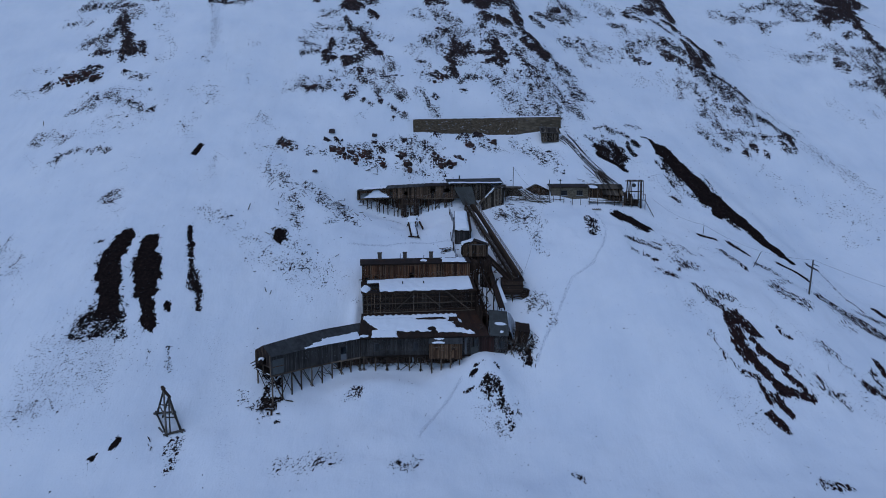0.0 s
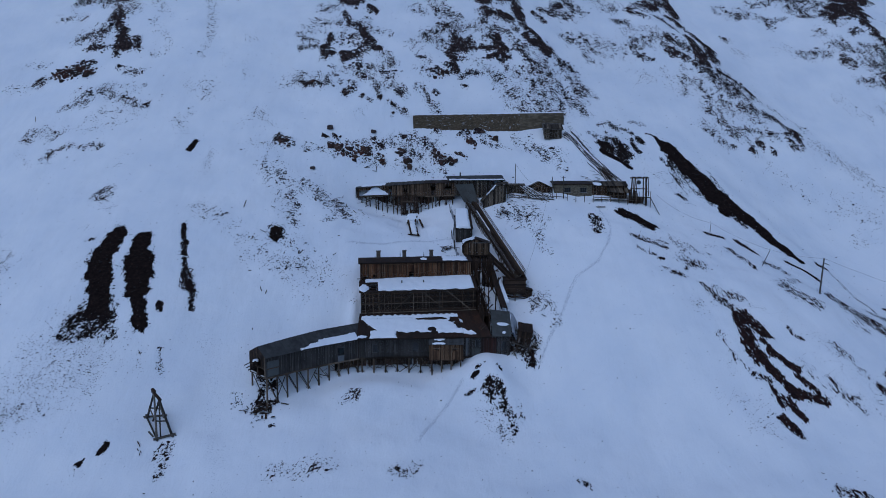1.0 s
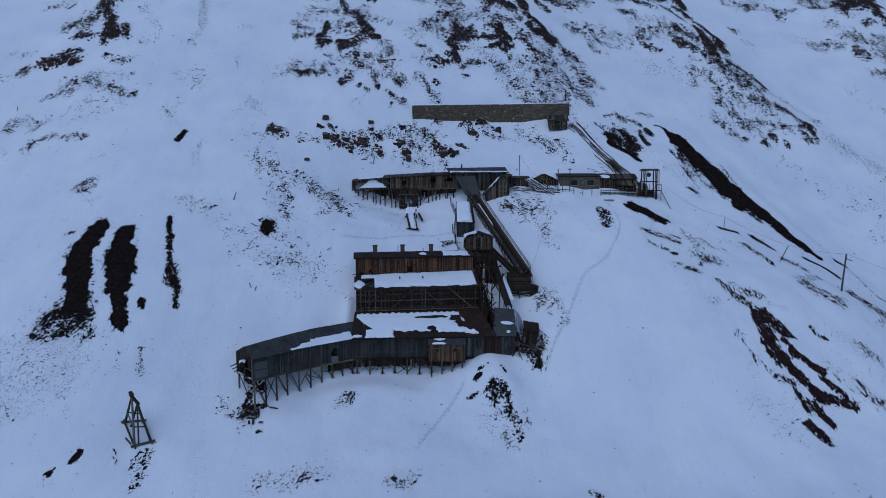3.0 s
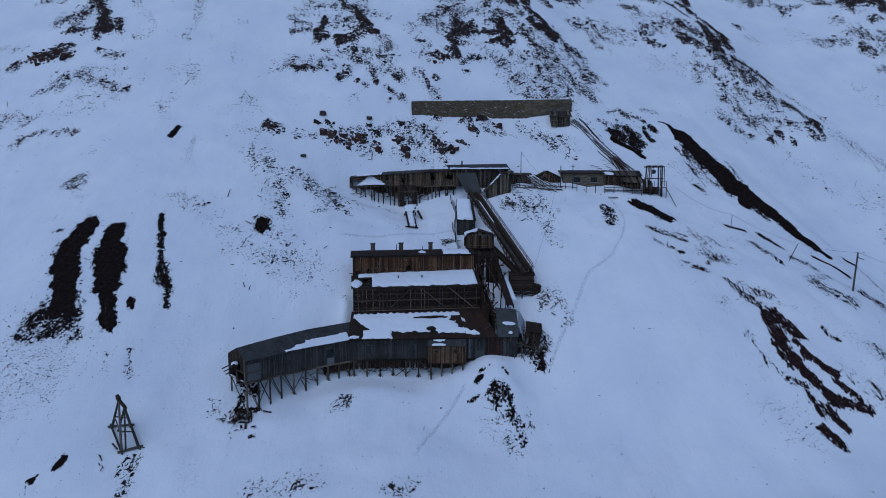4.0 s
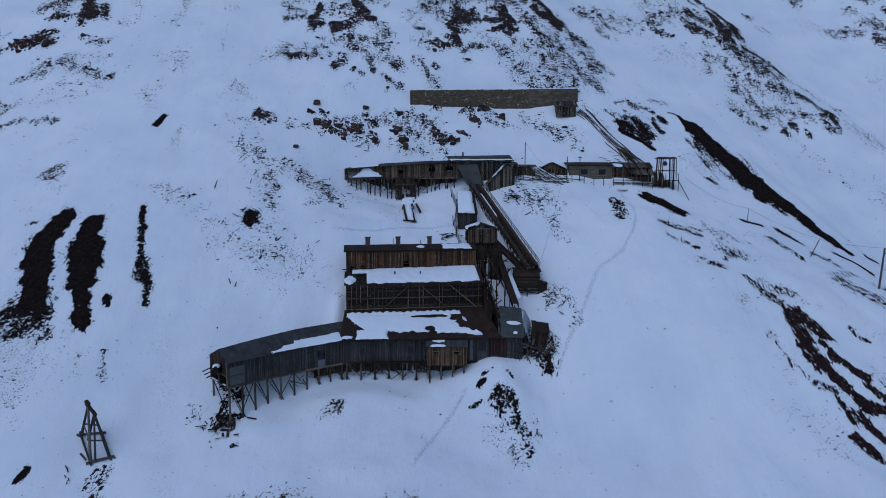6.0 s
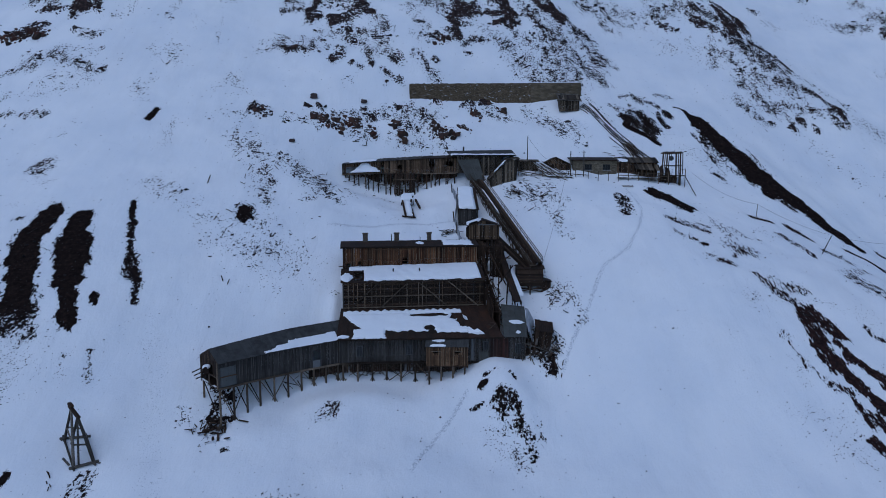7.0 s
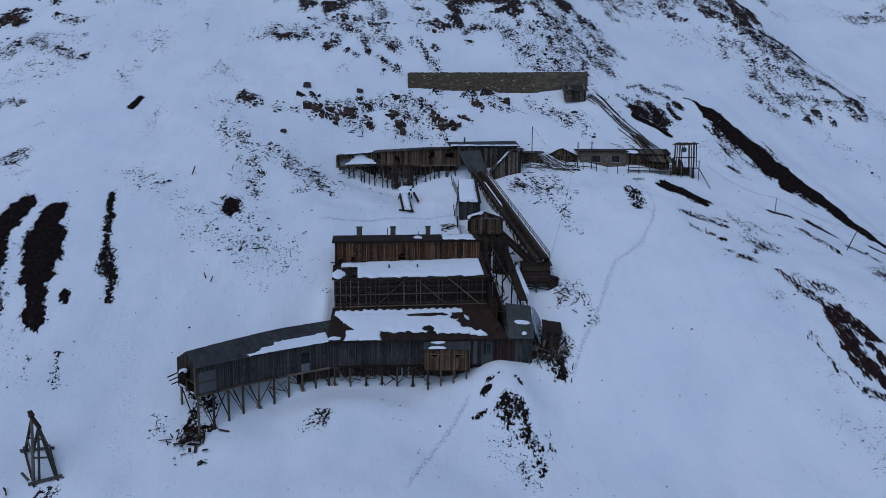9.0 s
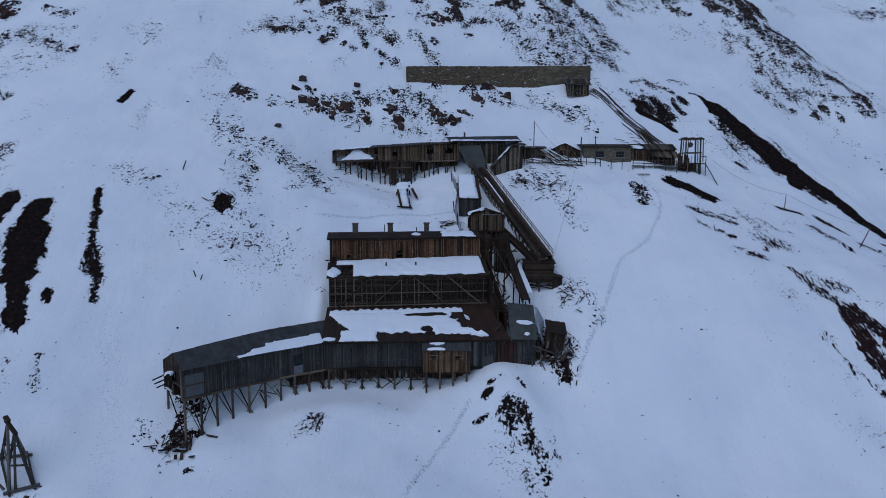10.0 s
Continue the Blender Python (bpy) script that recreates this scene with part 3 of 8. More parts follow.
    bare("shale", 56.8, 116.7, 58.8, 113.5, 0.5, 0.36)
    bare("shale", 55.4, 121.3, 56.2, 121.1, 0.7, 0.32)
    bare("shale", 73.3, 114.5, 75.9, 107.8, 0.7, 0.38)
    bare("shale", 73.4, 110.8, 76.3, 110.2, 0.8, 0.42)
    bare("shale", 78.5, 121.6, 82.5, 113.0, 0.8, 0.32)
    bare("shale", 71.0, 124.3, 72.8, 122.1, 0.4, 0.44)
    bare("shale", 82.5, 113.0, 84.3, 110.7, 0.9, 0.70)
    bare("shale", 89.1, 119.4, 88.5, 115.9, 0.7, 0.85)
    bare("shale", 86.2, 116.1, 85.8, 112.1, 0.9, 0.48)
    bare("shale", 69.9, 116.6, 73.8, 109.7, 1.3, 0.16)
    bare("shale", 61.7, 91.4, 64.7, 90.3, 1.1, 0.44)
    # scree
    bare("scree", -30.2, 158.9, -23.2, 154.5, 1.3, 0.30)
    bare("scree", -27.2, 157.9, -25.0, 155.4, 0.7, 0.50)
    bare("scree", 13.6, 162.1, 19.3, 153.8, 1.4, 0.15)
    bare("scree", 23.5, 162.0, 24.7, 153.0, 1.0, 0.18)
    bare("scree", 16.1, 142.1, 19.5, 131.0, 1.2, 0.16)
    bare("scree", -48.0, 163.5, -39.7, 160.1, 1.9, 0.22)
    bare("scree", -36.2, 161.4, -30.7, 159.8, 1.5, 0.30)
    bare("scree", -59.0, 147.5, -49.6, 144.0, 1.3, 0.14)
    bare("scree", -47.5, 141.3, -36.9, 136.2, 1.7, 0.12)
    bare("scree", -17.5, 110.0, -16.2, 112.0, 0.9, 0.45)
    bare("scree", -43.5, 163.7, -36.9, 152.8, 1.4, 0.36)
    bare("scree", -38.8, 157.4, -35.6, 146.8, 1.0, 0.42)
    bare("scree", -33.7, 160.1, -26.5, 157.0, 1.7, 0.40)
    bare("scree", -27.0, 155.2, -29.1, 151.0, 0.7, 0.30)
    bare("scree", -45.7, 97.3, -45.0, 93.4, 0.8, 0.45)
    bare("scree", -30.7, 104.2, -29.7, 103.9, 0.3, 0.80)
    bare("scree", 21.8, 94.6, 23.3, 93.0, 0.4, 0.35)
    bare("scree", 18.3, 160.0, 24.5, 146.8, 1.9, 0.18)
    bare("scree", 22.1, 149.2, 25.0, 142.9, 1.0, 0.18)
    bare("scree", 20.8, 134.9, 23.5, 127.5, 1.2, 0.20)
    bare("scree", 19.1, 131.8, 20.1, 129.9, 0.6, 0.35)
    bare("scree", 18.4, 161.0, 19.5, 157.5, 0.8, 0.36)
    bare("scree", 17.0, 119.5, 19.3, 123.7, 0.8, 0.40)
    bare("scree", -39.5, 141.6, -29.4, 137.4, 2.7, 0.12)
    bare("scree", -40.0, 138.4, -24.8, 133.7, 2.0, 0.10)
    bare("scree", -102.8, 137.9, -95.4, 130.7, 2.4, 0.15)
    bare("scree", -119.7, 210.4, -113.0, 212.4, 3.1, 0.50)
    bare("scree", -130.5, 231.0, -118.5, 230.2, 2.2, 0.50)
    bare("scree", -132.1, 226.2, -131.7, 229.3, 1.2, 0.40)
    bare("scree", -107.7, 222.4, -105.3, 220.7, 1.1, 0.30)
    bare("scree", -133.0, 220.4, -125.9, 222.0, 2.0, 0.20)
    bare("scree", -96.7, 191.8, -91.8, 191.6, 1.1, 0.50)
    bare("scree", -124.3, 192.3, -122.4, 191.7, 1.3, 0.60)
    bare("scree", -107.4, 183.6, -99.2, 184.2, 2.2, 0.40)
    bare("scree", -99.0, 183.8, -86.7, 179.0, 1.7, 0.42)
    bare("scree", -95.9, 186.2, -89.1, 186.4, 0.6, 0.40)
    bare("scree", -108.8, 179.8, -103.1, 180.3, 1.2, 0.45)
    bare("scree", -113.9, 171.6, -105.8, 170.1, 1.6, 0.35)
    bare("scree", -104.3, 162.0, -104.0, 164.2, 1.4, 0.60)
    bare("scree", -102.7, 164.6, -99.5, 165.8, 0.9, 0.50)
    bare("scree", -97.2, 165.9, -90.9, 165.6, 0.7, 0.50)
    bare("scree", -42.7, 225.2, -38.7, 225.9, 1.7, 0.50)
    bare("scree", -25.6, 217.9, -18.5, 215.8, 1.3, 0.30)
    bare("scree", -35.8, 213.4, -34.2, 215.8, 1.9, 0.40)
    bare("scree", -48.5, 213.7, -44.5, 213.0, 1.4, 0.50)
    bare("scree", -47.2, 216.7, -37.1, 221.5, 1.7, 0.30)
    bare("scree", -47.6, 209.2, -43.0, 210.2, 1.2, 0.55)
    bare("scree", -31.4, 202.3, -29.5, 202.1, 1.3, 0.50)
    bare("scree", -33.2, 196.2, -28.9, 197.7, 1.3, 0.30)
    bare("scree", -19.7, 206.8, -16.5, 201.5, 1.9, 0.42)
    bare("scree", -23.2, 203.9, -17.2, 199.6, 1.5, 0.38)
    bare("scree", -24.7, 200.7, -20.4, 194.2, 1.3, 0.50)
    bare("scree", -18.8, 196.3, -12.4, 194.2, 1.6, 0.45)
    bare("scree", -16.9, 195.6, -14.1, 193.8, 0.8, 0.60)
    bare("scree", -23.1, 190.9, -22.2, 190.7, 0.5, 0.60)
    bare("scree", -16.6, 190.9, -11.2, 189.2, 0.7, 0.45)
    bare("scree", -45.9, 196.3, -33.8, 199.8, 2.3, 0.28)
    bare("scree", -38.6, 196.1, -35.2, 197.1, 1.2, 0.50)
    bare("scree", -37.0, 203.8, -35.5, 203.8, 0.9, 0.40)
    bare("scree", -10.2, 230.3, -8.2, 231.0, 2.8, 0.30)
    bare("scree", -5.8, 218.6, -1.8, 222.7, 2.3, 0.45)
    bare("scree", -7.4, 207.6, -5.5, 208.3, 1.3, 0.40)
    bare("scree", -7.1, 196.9, -5.2, 193.2, 1.4, 0.42)
    bare("scree", -3.4, 192.8, -1.6, 191.0, 1.5, 0.35)
    bare("scree", -1.9, 232.6, 3.3, 229.2, 3.6, 0.42)
    bare("scree", 3.3, 225.2, 15.7, 227.3, 1.9, 0.42)
    bare("scree", 13.0, 234.6, 16.0, 232.0, 1.5, 0.50)
    bare("scree", 15.7, 227.3, 21.8, 226.0, 1.7, 0.50)
    bare("scree", -4.8, 217.4, 1.2, 215.8, 2.9, 0.36)
    bare("scree", 5.8, 204.9, 9.7, 208.1, 1.0, 0.55)
    bare("scree", 8.8, 207.9, 12.6, 207.9, 0.9, 0.60)
    bare("scree", 37.4, 226.1, 43.8, 220.9, 1.7, 0.65)
    bare("scree", 40.6, 220.4, 45.2, 217.5, 2.8, 0.45)
    bare("scree", 42.6, 214.3, 48.8, 210.8, 2.5, 0.45)
    bare("scree", 25.2, 228.9, 30.8, 231.9, 1.6, 0.40)
    bare("scree", 25.7, 223.2, 29.3, 219.6, 2.5, 0.42)
    bare("scree", 34.2, 218.2, 36.7, 209.1, 2.5, 0.42)
    bare("scree", 22.5, 211.0, 28.1, 209.4, 1.8, 0.38)
    bare("scree", 16.3, 206.0, 18.6, 206.6, 0.8, 0.45)
    bare("scree", 28.8, 207.4, 32.1, 196.9, 3.0, 0.45)
    bare("scree", 22.7, 203.7, 26.7, 197.4, 2.1, 0.36)
    bare("scree", 34.6, 207.4, 37.7, 197.8, 2.6, 0.42)
    bare("scree", 39.1, 205.8, 45.4, 199.5, 2.2, 0.50)
    bare("scree", 40.1, 200.8, 42.6, 199.3, 2.0, 0.45)
    bare("scree", 22.9, 196.2, 32.0, 196.3, 1.0, 0.45)
    bare("scree", 48.9, 262.4, 53.5, 255.0, 3.3, 0.38)
    bare("scree", 46.9, 237.9, 57.7, 237.3, 3.2, 0.30)
    bare("scree", 52.5, 233.5, 55.0, 230.0, 2.2, 0.35)
    bare("scree", 51.3, 256.1, 53.9, 257.2, 3.4, 0.45)
    bare("scree", 66.5, 260.8, 70.5, 262.6, 1.7, 0.50)
    bare("scree", 69.8, 255.1, 74.1, 253.8, 1.5, 0.45)
    bare("scree", 53.9, 239.9, 69.6, 240.9, 3.7, 0.22)
    bare("scree", 56.2, 235.2, 61.7, 235.6, 1.9, 0.30)
    bare("scree", 73.0, 245.4, 84.4, 246.1, 2.4, 0.40)
    bare("scree", 72.3, 242.8, 76.7, 242.6, 1.0, 0.60)
    bare("scree", 90.3, 264.4, 93.0, 258.0, 2.5, 0.45)
    bare("scree", 82.6, 247.4, 90.8, 245.1, 2.8, 0.45)
    bare("scree", 92.2, 242.6, 94.4, 242.4, 2.4, 0.55)
    bare("scree", 102.5, 234.7, 112.3, 227.1, 1.7, 0.70)
    bare("scree", 89.2, 233.5, 87.3, 224.9, 1.7, 0.36)
    bare("scree", 96.5, 233.2, 100.0, 231.1, 2.2, 0.60)
    bare("scree", 98.3, 232.2, 103.0, 225.5, 3.0, 0.50)
    bare("scree", 104.1, 228.0, 107.9, 224.5, 3.1, 0.55)
    bare("scree", 93.0, 229.1, 95.0, 220.7, 2.8, 0.32)
    bare("scree", 95.8, 222.7, 102.3, 218.7, 2.7, 0.32)
    bare("scree", 92.1, 218.4, 95.9, 217.6, 1.7, 0.38)
    bare("scree", 89.7, 209.4, 91.6, 206.9, 2.4, 0.42)
    bare("scree", 96.2, 213.4, 100.7, 210.0, 2.5, 0.42)
    bare("scree", 91.4, 204.1, 95.9, 205.5, 1.6, 0.36)
    bare("scree", 104.7, 219.6, 113.1, 217.7, 2.1, 0.50)
    bare("scree", 103.5, 216.6, 110.8, 215.0, 2.2, 0.28)
    bare("scree", 113.1, 217.7, 122.9, 214.6, 1.3, 0.65)
    bare("scree", 103.5, 211.9, 109.2, 211.3, 1.2, 0.45)
    bare("scree", 102.5, 207.3, 103.8, 207.1, 1.0, 0.50)
    bare("scree", 126.2, 286.1, 137.9, 288.8, 3.6, 0.26)
    bare("scree", 143.5, 295.5, 151.0, 294.4, 2.5, 0.38)
    bare("scree", 142.8, 285.2, 145.8, 283.3, 2.1, 0.40)
    bare("scree", 147.0, 283.2, 152.3, 283.6, 1.6, 0.36)
    bare("scree", 155.4, 298.0, 163.3, 292.7, 2.9, 0.45)
    bare("scree", 159.1, 289.6, 162.6, 286.3, 2.6, 0.52)
    bare("scree", 158.9, 284.1, 163.9, 281.4, 1.6, 0.45)
    bare("scree", 166.7, 289.3, 171.6, 283.9, 3.4, 0.38)
    bare("scree", 118.0, 265.0, 119.7, 265.6, 1.7, 0.50)
    bare("scree", 162.7, 273.8, 164.4, 273.3, 2.2, 0.35)
    bare("scree", 150.4, 262.5, 160.8, 263.9, 2.3, 0.40)
    bare("scree", 166.2, 267.2, 171.0, 263.1, 2.7, 0.45)
    bare("scree", 174.6, 263.2, 179.8, 260.2, 2.2, 0.40)
    bare("scree", 180.4, 261.2, 183.4, 256.5, 2.3, 0.52)
    bare("scree", 173.5, 257.2, 179.3, 251.7, 2.9, 0.38)
    bare("scree", 166.3, 249.0, 173.7, 248.1, 2.0, 0.34)
    bare("scree", -84.2, 149.4, -81.8, 150.3, 1.7, 0.42)
    bare("scree", -83.9, 148.7, -82.6, 148.9, 0.8, 0.80)
    bare("scree", -56.9, 112.8, -56.1, 110.6, 0.4, 0.25)
    bare("scree", -54.1, 114.4, -52.2, 110.3, 0.4, 0.50)
    bare("scree", -46.8, 97.5, -45.8, 98.7, 0.9, 0.40)
    bare("scree", -45.7, 94.1, -45.8, 96.4, 0.5, 0.40)
    # crag
    bare("crag", -111.4, 218.3, -103.0, 201.9, 1.7, 0.90)
    bare("crag", -112.2, 216.5, -101.1, 202.7, 1.4, 0.80)
    bare("crag", -113.0, 204.7, -112.6, 209.7, 2.2, 0.55)
    bare("crag", -113.3, 203.5, -97.3, 201.1, 1.0, 0.60)
    bare("crag", -100.4, 206.2, -96.7, 201.1, 0.8, 0.60)
    bare("crag", -115.9, 196.2, -110.1, 196.1, 1.4, 0.70)
    bare("crag", -119.3, 227.4, -110.7, 224.5, 2.3, 0.55)
    bare("crag", -114.3, 221.3, -110.1, 218.8, 2.4, 0.60)
    bare("crag", -103.8, 198.8, -103.2, 198.5, 0.7, 0.90)
    bare("crag", -99.8, 193.5, -98.8, 193.0, 0.9, 0.80)
    bare("crag", -85.9, 178.4, -85.3, 178.4, 0.7, 0.90)
    bare("crag", -83.4, 225.3, -79.1, 224.8, 1.3, 0.95)
    bare("crag", -77.9, 224.2, -70.3, 225.9, 1.2, 0.60)
    bare("crag", -110.6, 228.9, -103.6, 227.1, 0.9, 0.60)
    bare("crag", -35.9, 230.6, -32.0, 229.6, 2.7, 0.95)
    bare("crag", -32.4, 232.7, -25.1, 233.3, 1.5, 0.75)
    bare("crag", -26.7, 228.4, -24.6, 225.6, 1.1, 0.90)
    bare("crag", -47.4, 229.7, -46.2, 230.0, 0.9, 0.70)
    bare("crag", -34.4, 223.8, -32.9, 220.8, 1.2, 0.55)
    bare("crag", -36.9, 220.4, -26.9, 220.8, 1.8, 0.45)
    bare("crag", -29.8, 219.5, -22.8, 209.4, 1.5, 0.85)
    bare("crag", -24.8, 210.8, -21.8, 209.2, 1.5, 0.90)
    bare("crag", -38.4, 214.7, -38.8, 207.8, 1.6, 0.92)
    bare("crag", -40.1, 209.8, -36.9, 207.8, 1.2, 0.90)
    bare("crag", -32.6, 207.0, -27.4, 207.5, 1.6, 0.85)
    bare("crag", -31.0, 213.4, -25.7, 209.8, 2.1, 0.50)
    bare("crag", -31.1, 207.5, -30.0, 205.7, 0.9, 0.90)
    bare("crag", -27.9, 204.0, -25.4, 198.5, 1.3, 0.60)
    bare("crag", -27.0, 199.6, -25.8, 199.4, 1.0, 0.80)
    bare("crag", -30.6, 193.2, -27.3, 195.3, 1.2, 0.65)
    bare("crag", -19.7, 192.1, -19.0, 192.0, 0.7, 0.90)
    bare("crag", -25.5, 192.0, -25.0, 191.9, 0.9, 0.70)
    bare("crag", -15.7, 188.4, -15.2, 188.5, 0.4, 0.80)
    bare("crag", -42.8, 194.5, -40.4, 196.0, 1.0, 0.75)
    bare("crag", -2.7, 214.0, -0.8, 217.5, 1.1, 0.55)
    bare("crag", -3.6, 203.8, -1.7, 205.2, 0.8, 0.80)
    bare("crag", -2.9, 195.9, -2.0, 196.0, 0.8, 0.70)
    bare("crag", -5.2, 237.7, 0.2, 238.6, 1.6, 0.75)
    bare("crag", 7.8, 240.5, 12.2, 240.8, 1.1, 0.85)
    bare("crag", 14.4, 240.5, 27.1, 247.7, 2.6, 0.92)
    bare("crag", 26.8, 244.5, 28.7, 235.6, 2.1, 0.98)
    bare("crag", 16.1, 233.4, 23.6, 233.8, 2.5, 0.80)
    bare("crag", 13.8, 229.2, 15.4, 229.3, 1.2, 0.60)
    bare("crag", 0.2, 224.3, 2.2, 223.6, 1.5, 0.65)
    bare("crag", 4.2, 220.4, 6.1, 216.0, 2.3, 0.92)
    bare("crag", 1.2, 213.4, 9.1, 216.9, 1.5, 0.85)
    bare("crag", 2.1, 211.9, 7.0, 212.3, 1.3, 0.75)
    bare("crag", 9.3, 220.3, 10.1, 217.1, 1.7, 0.55)
    bare("crag", 18.5, 222.7, 19.9, 215.4, 1.9, 0.92)
    bare("crag", 14.1, 217.8, 21.2, 218.7, 1.7, 0.85)
    bare("crag", 14.9, 214.4, 21.9, 214.9, 0.9, 0.90)
    bare("crag", 14.4, 222.3, 17.5, 223.8, 1.5, 0.55)
    bare("crag", 21.0, 225.6, 22.7, 226.0, 1.9, 0.60)
    bare("crag", -4.1, 203.2, -3.0, 203.5, 0.9, 0.80)
    bare("crag", 6.3, 201.8, 7.1, 202.2, 0.7, 0.70)
    bare("crag", 28.5, 233.8, 35.5, 227.5, 1.7, 0.85)
    bare("crag", 32.0, 224.9, 37.1, 224.3, 3.0, 0.95)
    bare("crag", 35.1, 224.3, 36.4, 222.2, 1.8, 0.90)
    bare("crag", 43.6, 209.4, 46.1, 207.2, 1.9, 0.55)
    bare("crag", 26.3, 219.6, 29.8, 215.7, 1.5, 0.60)
    bare("crag", 27.8, 215.0, 32.6, 214.3, 1.2, 0.75)
    bare("crag", 30.2, 210.6, 32.1, 210.6, 1.6, 0.55)
    bare("crag", 43.7, 252.0, 46.9, 257.6, 2.0, 0.70)
    bare("crag", 39.6, 247.9, 49.3, 251.3, 2.6, 0.60)
    bare("crag", 35.6, 243.8, 37.6, 242.1, 1.4, 0.80)
    bare("crag", 73.6, 239.4, 77.6, 238.0, 1.4, 0.65)
    bare("crag", 77.0, 262.1, 89.5, 277.5, 2.1, 0.80)
    bare("crag", 84.2, 268.3, 97.2, 281.5, 2.4, 0.80)
    bare("crag", 91.2, 283.0, 98.8, 286.5, 2.2, 0.75)
    bare("crag", 98.9, 284.4, 99.4, 272.9, 2.1, 0.98)
    bare("crag", 80.7, 260.5, 83.4, 257.8, 1.7, 0.65)
    bare("crag", 95.8, 269.7, 98.7, 267.1, 1.7, 0.75)
    bare("crag", 85.3, 241.6, 88.1, 240.3, 1.6, 0.60)
    bare("crag", 87.1, 246.0, 88.4, 245.8, 1.4, 0.70)
    bare("crag", 99.2, 265.2, 106.5, 252.7, 1.7, 0.85)
    bare("crag", 98.1, 249.4, 98.0, 237.1, 2.9, 0.90)
    bare("crag", 106.5, 252.7, 103.4, 239.5, 2.0, 0.98)
    bare("crag", 89.9, 238.9, 94.2, 235.6, 1.6, 0.70)
    bare("crag", 105.2, 244.9, 106.2, 245.2, 1.7, 0.70)
    bare("crag", 109.8, 210.5, 113.8, 210.5, 0.9, 0.65)
    bare("crag", 116.2, 211.5, 122.9, 214.6, 0.8, 0.75)
    bare("crag", 122.3, 214.3, 120.4, 209.0, 1.1, 0.90)
    bare("crag", 117.5, 210.0, 118.2, 207.4, 1.4, 0.70)
    bare("crag", 106.2, 208.1, 107.1, 207.5, 1.2, 0.60)
    bare("crag", 102.5, 204.5, 102.9, 204.2, 1.2, 0.80)
    bare("crag", 109.7, 205.6, 110.2, 205.3, 0.7, 0.80)
    bare("crag", 130.2, 283.1, 136.9, 286.6, 1.6, 0.55)
    bare("crag", 144.0, 279.6, 145.1, 279.6, 1.7, 0.80)
    bare("crag", 183.0, 298.0, 193.0, 301.8, 3.4, 0.85)
    bare("crag", 176.5, 283.6, 181.7, 279.4, 3.8, 0.80)
    bare("crag", 170.8, 280.3, 172.4, 276.5, 1.9, 0.85)
    bare("crag", 194.2, 299.4, 183.5, 277.3, 2.0, 0.98)
    bare("crag", 182.7, 272.9, 183.1, 267.6, 1.9, 0.95)
    bare("crag", 175.4, 270.5, 177.1, 270.0, 1.7, 0.65)
    bare("crag", 182.3, 266.2, 185.3, 259.3, 1.1, 0.85)
    bare("crag", 166.3, 258.8, 168.6, 257.6, 2.5, 0.75)
    bare("crag", 177.0, 249.8, 176.2, 244.2, 1.8, 0.70)
    # ochre
    bare("ochre", -119.5, 194.3, -109.4, 192.3, 1.7, 0.95)
    # ledge
    bare("ledge", -44.6, 195.9, -40.7, 195.4, 0.8, 0.70)
    bare("ledge", 11.9, 188.2, 16.6, 186.4, 0.6, 0.50)
    # grit
    bare("grit", -58.0, 145.6, -51.1, 142.3, 1.1, 0.38)
    bare("grit", -44.1, 136.9, -25.1, 136.7, 2.0, 0.29)
    bare("grit", -33.0, 160.9, -21.9, 156.9, 1.8, 0.34)
    bare("grit", -47.6, 163.6, -35.1, 144.8, 1.5, 0.34)
    bare("grit", 13.9, 145.0, 15.5, 127.9, 1.0, 0.25)
    bare("grit", 23.5, 162.0, 25.7, 152.9, 1.0, 0.20)
    bare("grit", 39.2, 191.4, 46.2, 176.5, 1.7, 0.29)
    bare("grit", 59.6, 186.1, 67.9, 172.1, 2.2, 0.21)
    bare("grit", -38.1, 117.8, -27.7, 114.6, 0.9, 0.15)
    bare("grit", -20.0, 167.3, -9.7, 159.2, 0.8, 0.21)
    bare("grit", -30.3, 134.9, -18.2, 129.6, 1.2, 0.21)
    bare("grit", -82.9, 138.9, -74.7, 139.9, 1.0, 0.25)
    bare("grit", -101.4, 224.3, -94.6, 217.5, 1.8, 0.40)
    bare("grit", -98.1, 214.0, -88.0, 203.2, 1.7, 0.25)
    bare("grit", -92.4, 198.2, -89.8, 198.6, 1.3, 0.50)
    bare("grit", -132.2, 190.3, -125.4, 189.2, 1.6, 0.30)
    bare("grit", -132.6, 199.6, -126.1, 199.5, 1.5, 0.30)
    bare("grit", -98.2, 177.2, -85.6, 176.3, 1.3, 0.40)
    bare("grit", -92.9, 172.9, -89.7, 173.0, 1.3, 0.40)
    bare("grit", -104.5, 172.0, -95.2, 171.1, 1.2, 0.35)
    bare("grit", -116.3, 170.2, -114.6, 170.0, 0.7, 0.40)
    bare("grit", -114.8, 166.5, -108.0, 160.6, 0.9, 0.30)
    bare("grit", -80.5, 221.5, -75.7, 206.4, 1.3, 0.70)
    bare("grit", -76.7, 203.7, -76.1, 198.2, 1.3, 0.45)
    bare("grit", -77.1, 188.6, -75.4, 186.3, 1.1, 0.55)
    bare("grit", -72.4, 190.1, -69.5, 184.1, 1.4, 0.40)
    bare("grit", -74.9, 176.1, -72.3, 171.5, 1.5, 0.50)
    bare("grit", -73.3, 180.6, -71.5, 177.8, 0.8, 0.30)
    bare("grit", -62.9, 199.5, -61.0, 192.8, 0.7, 0.50)
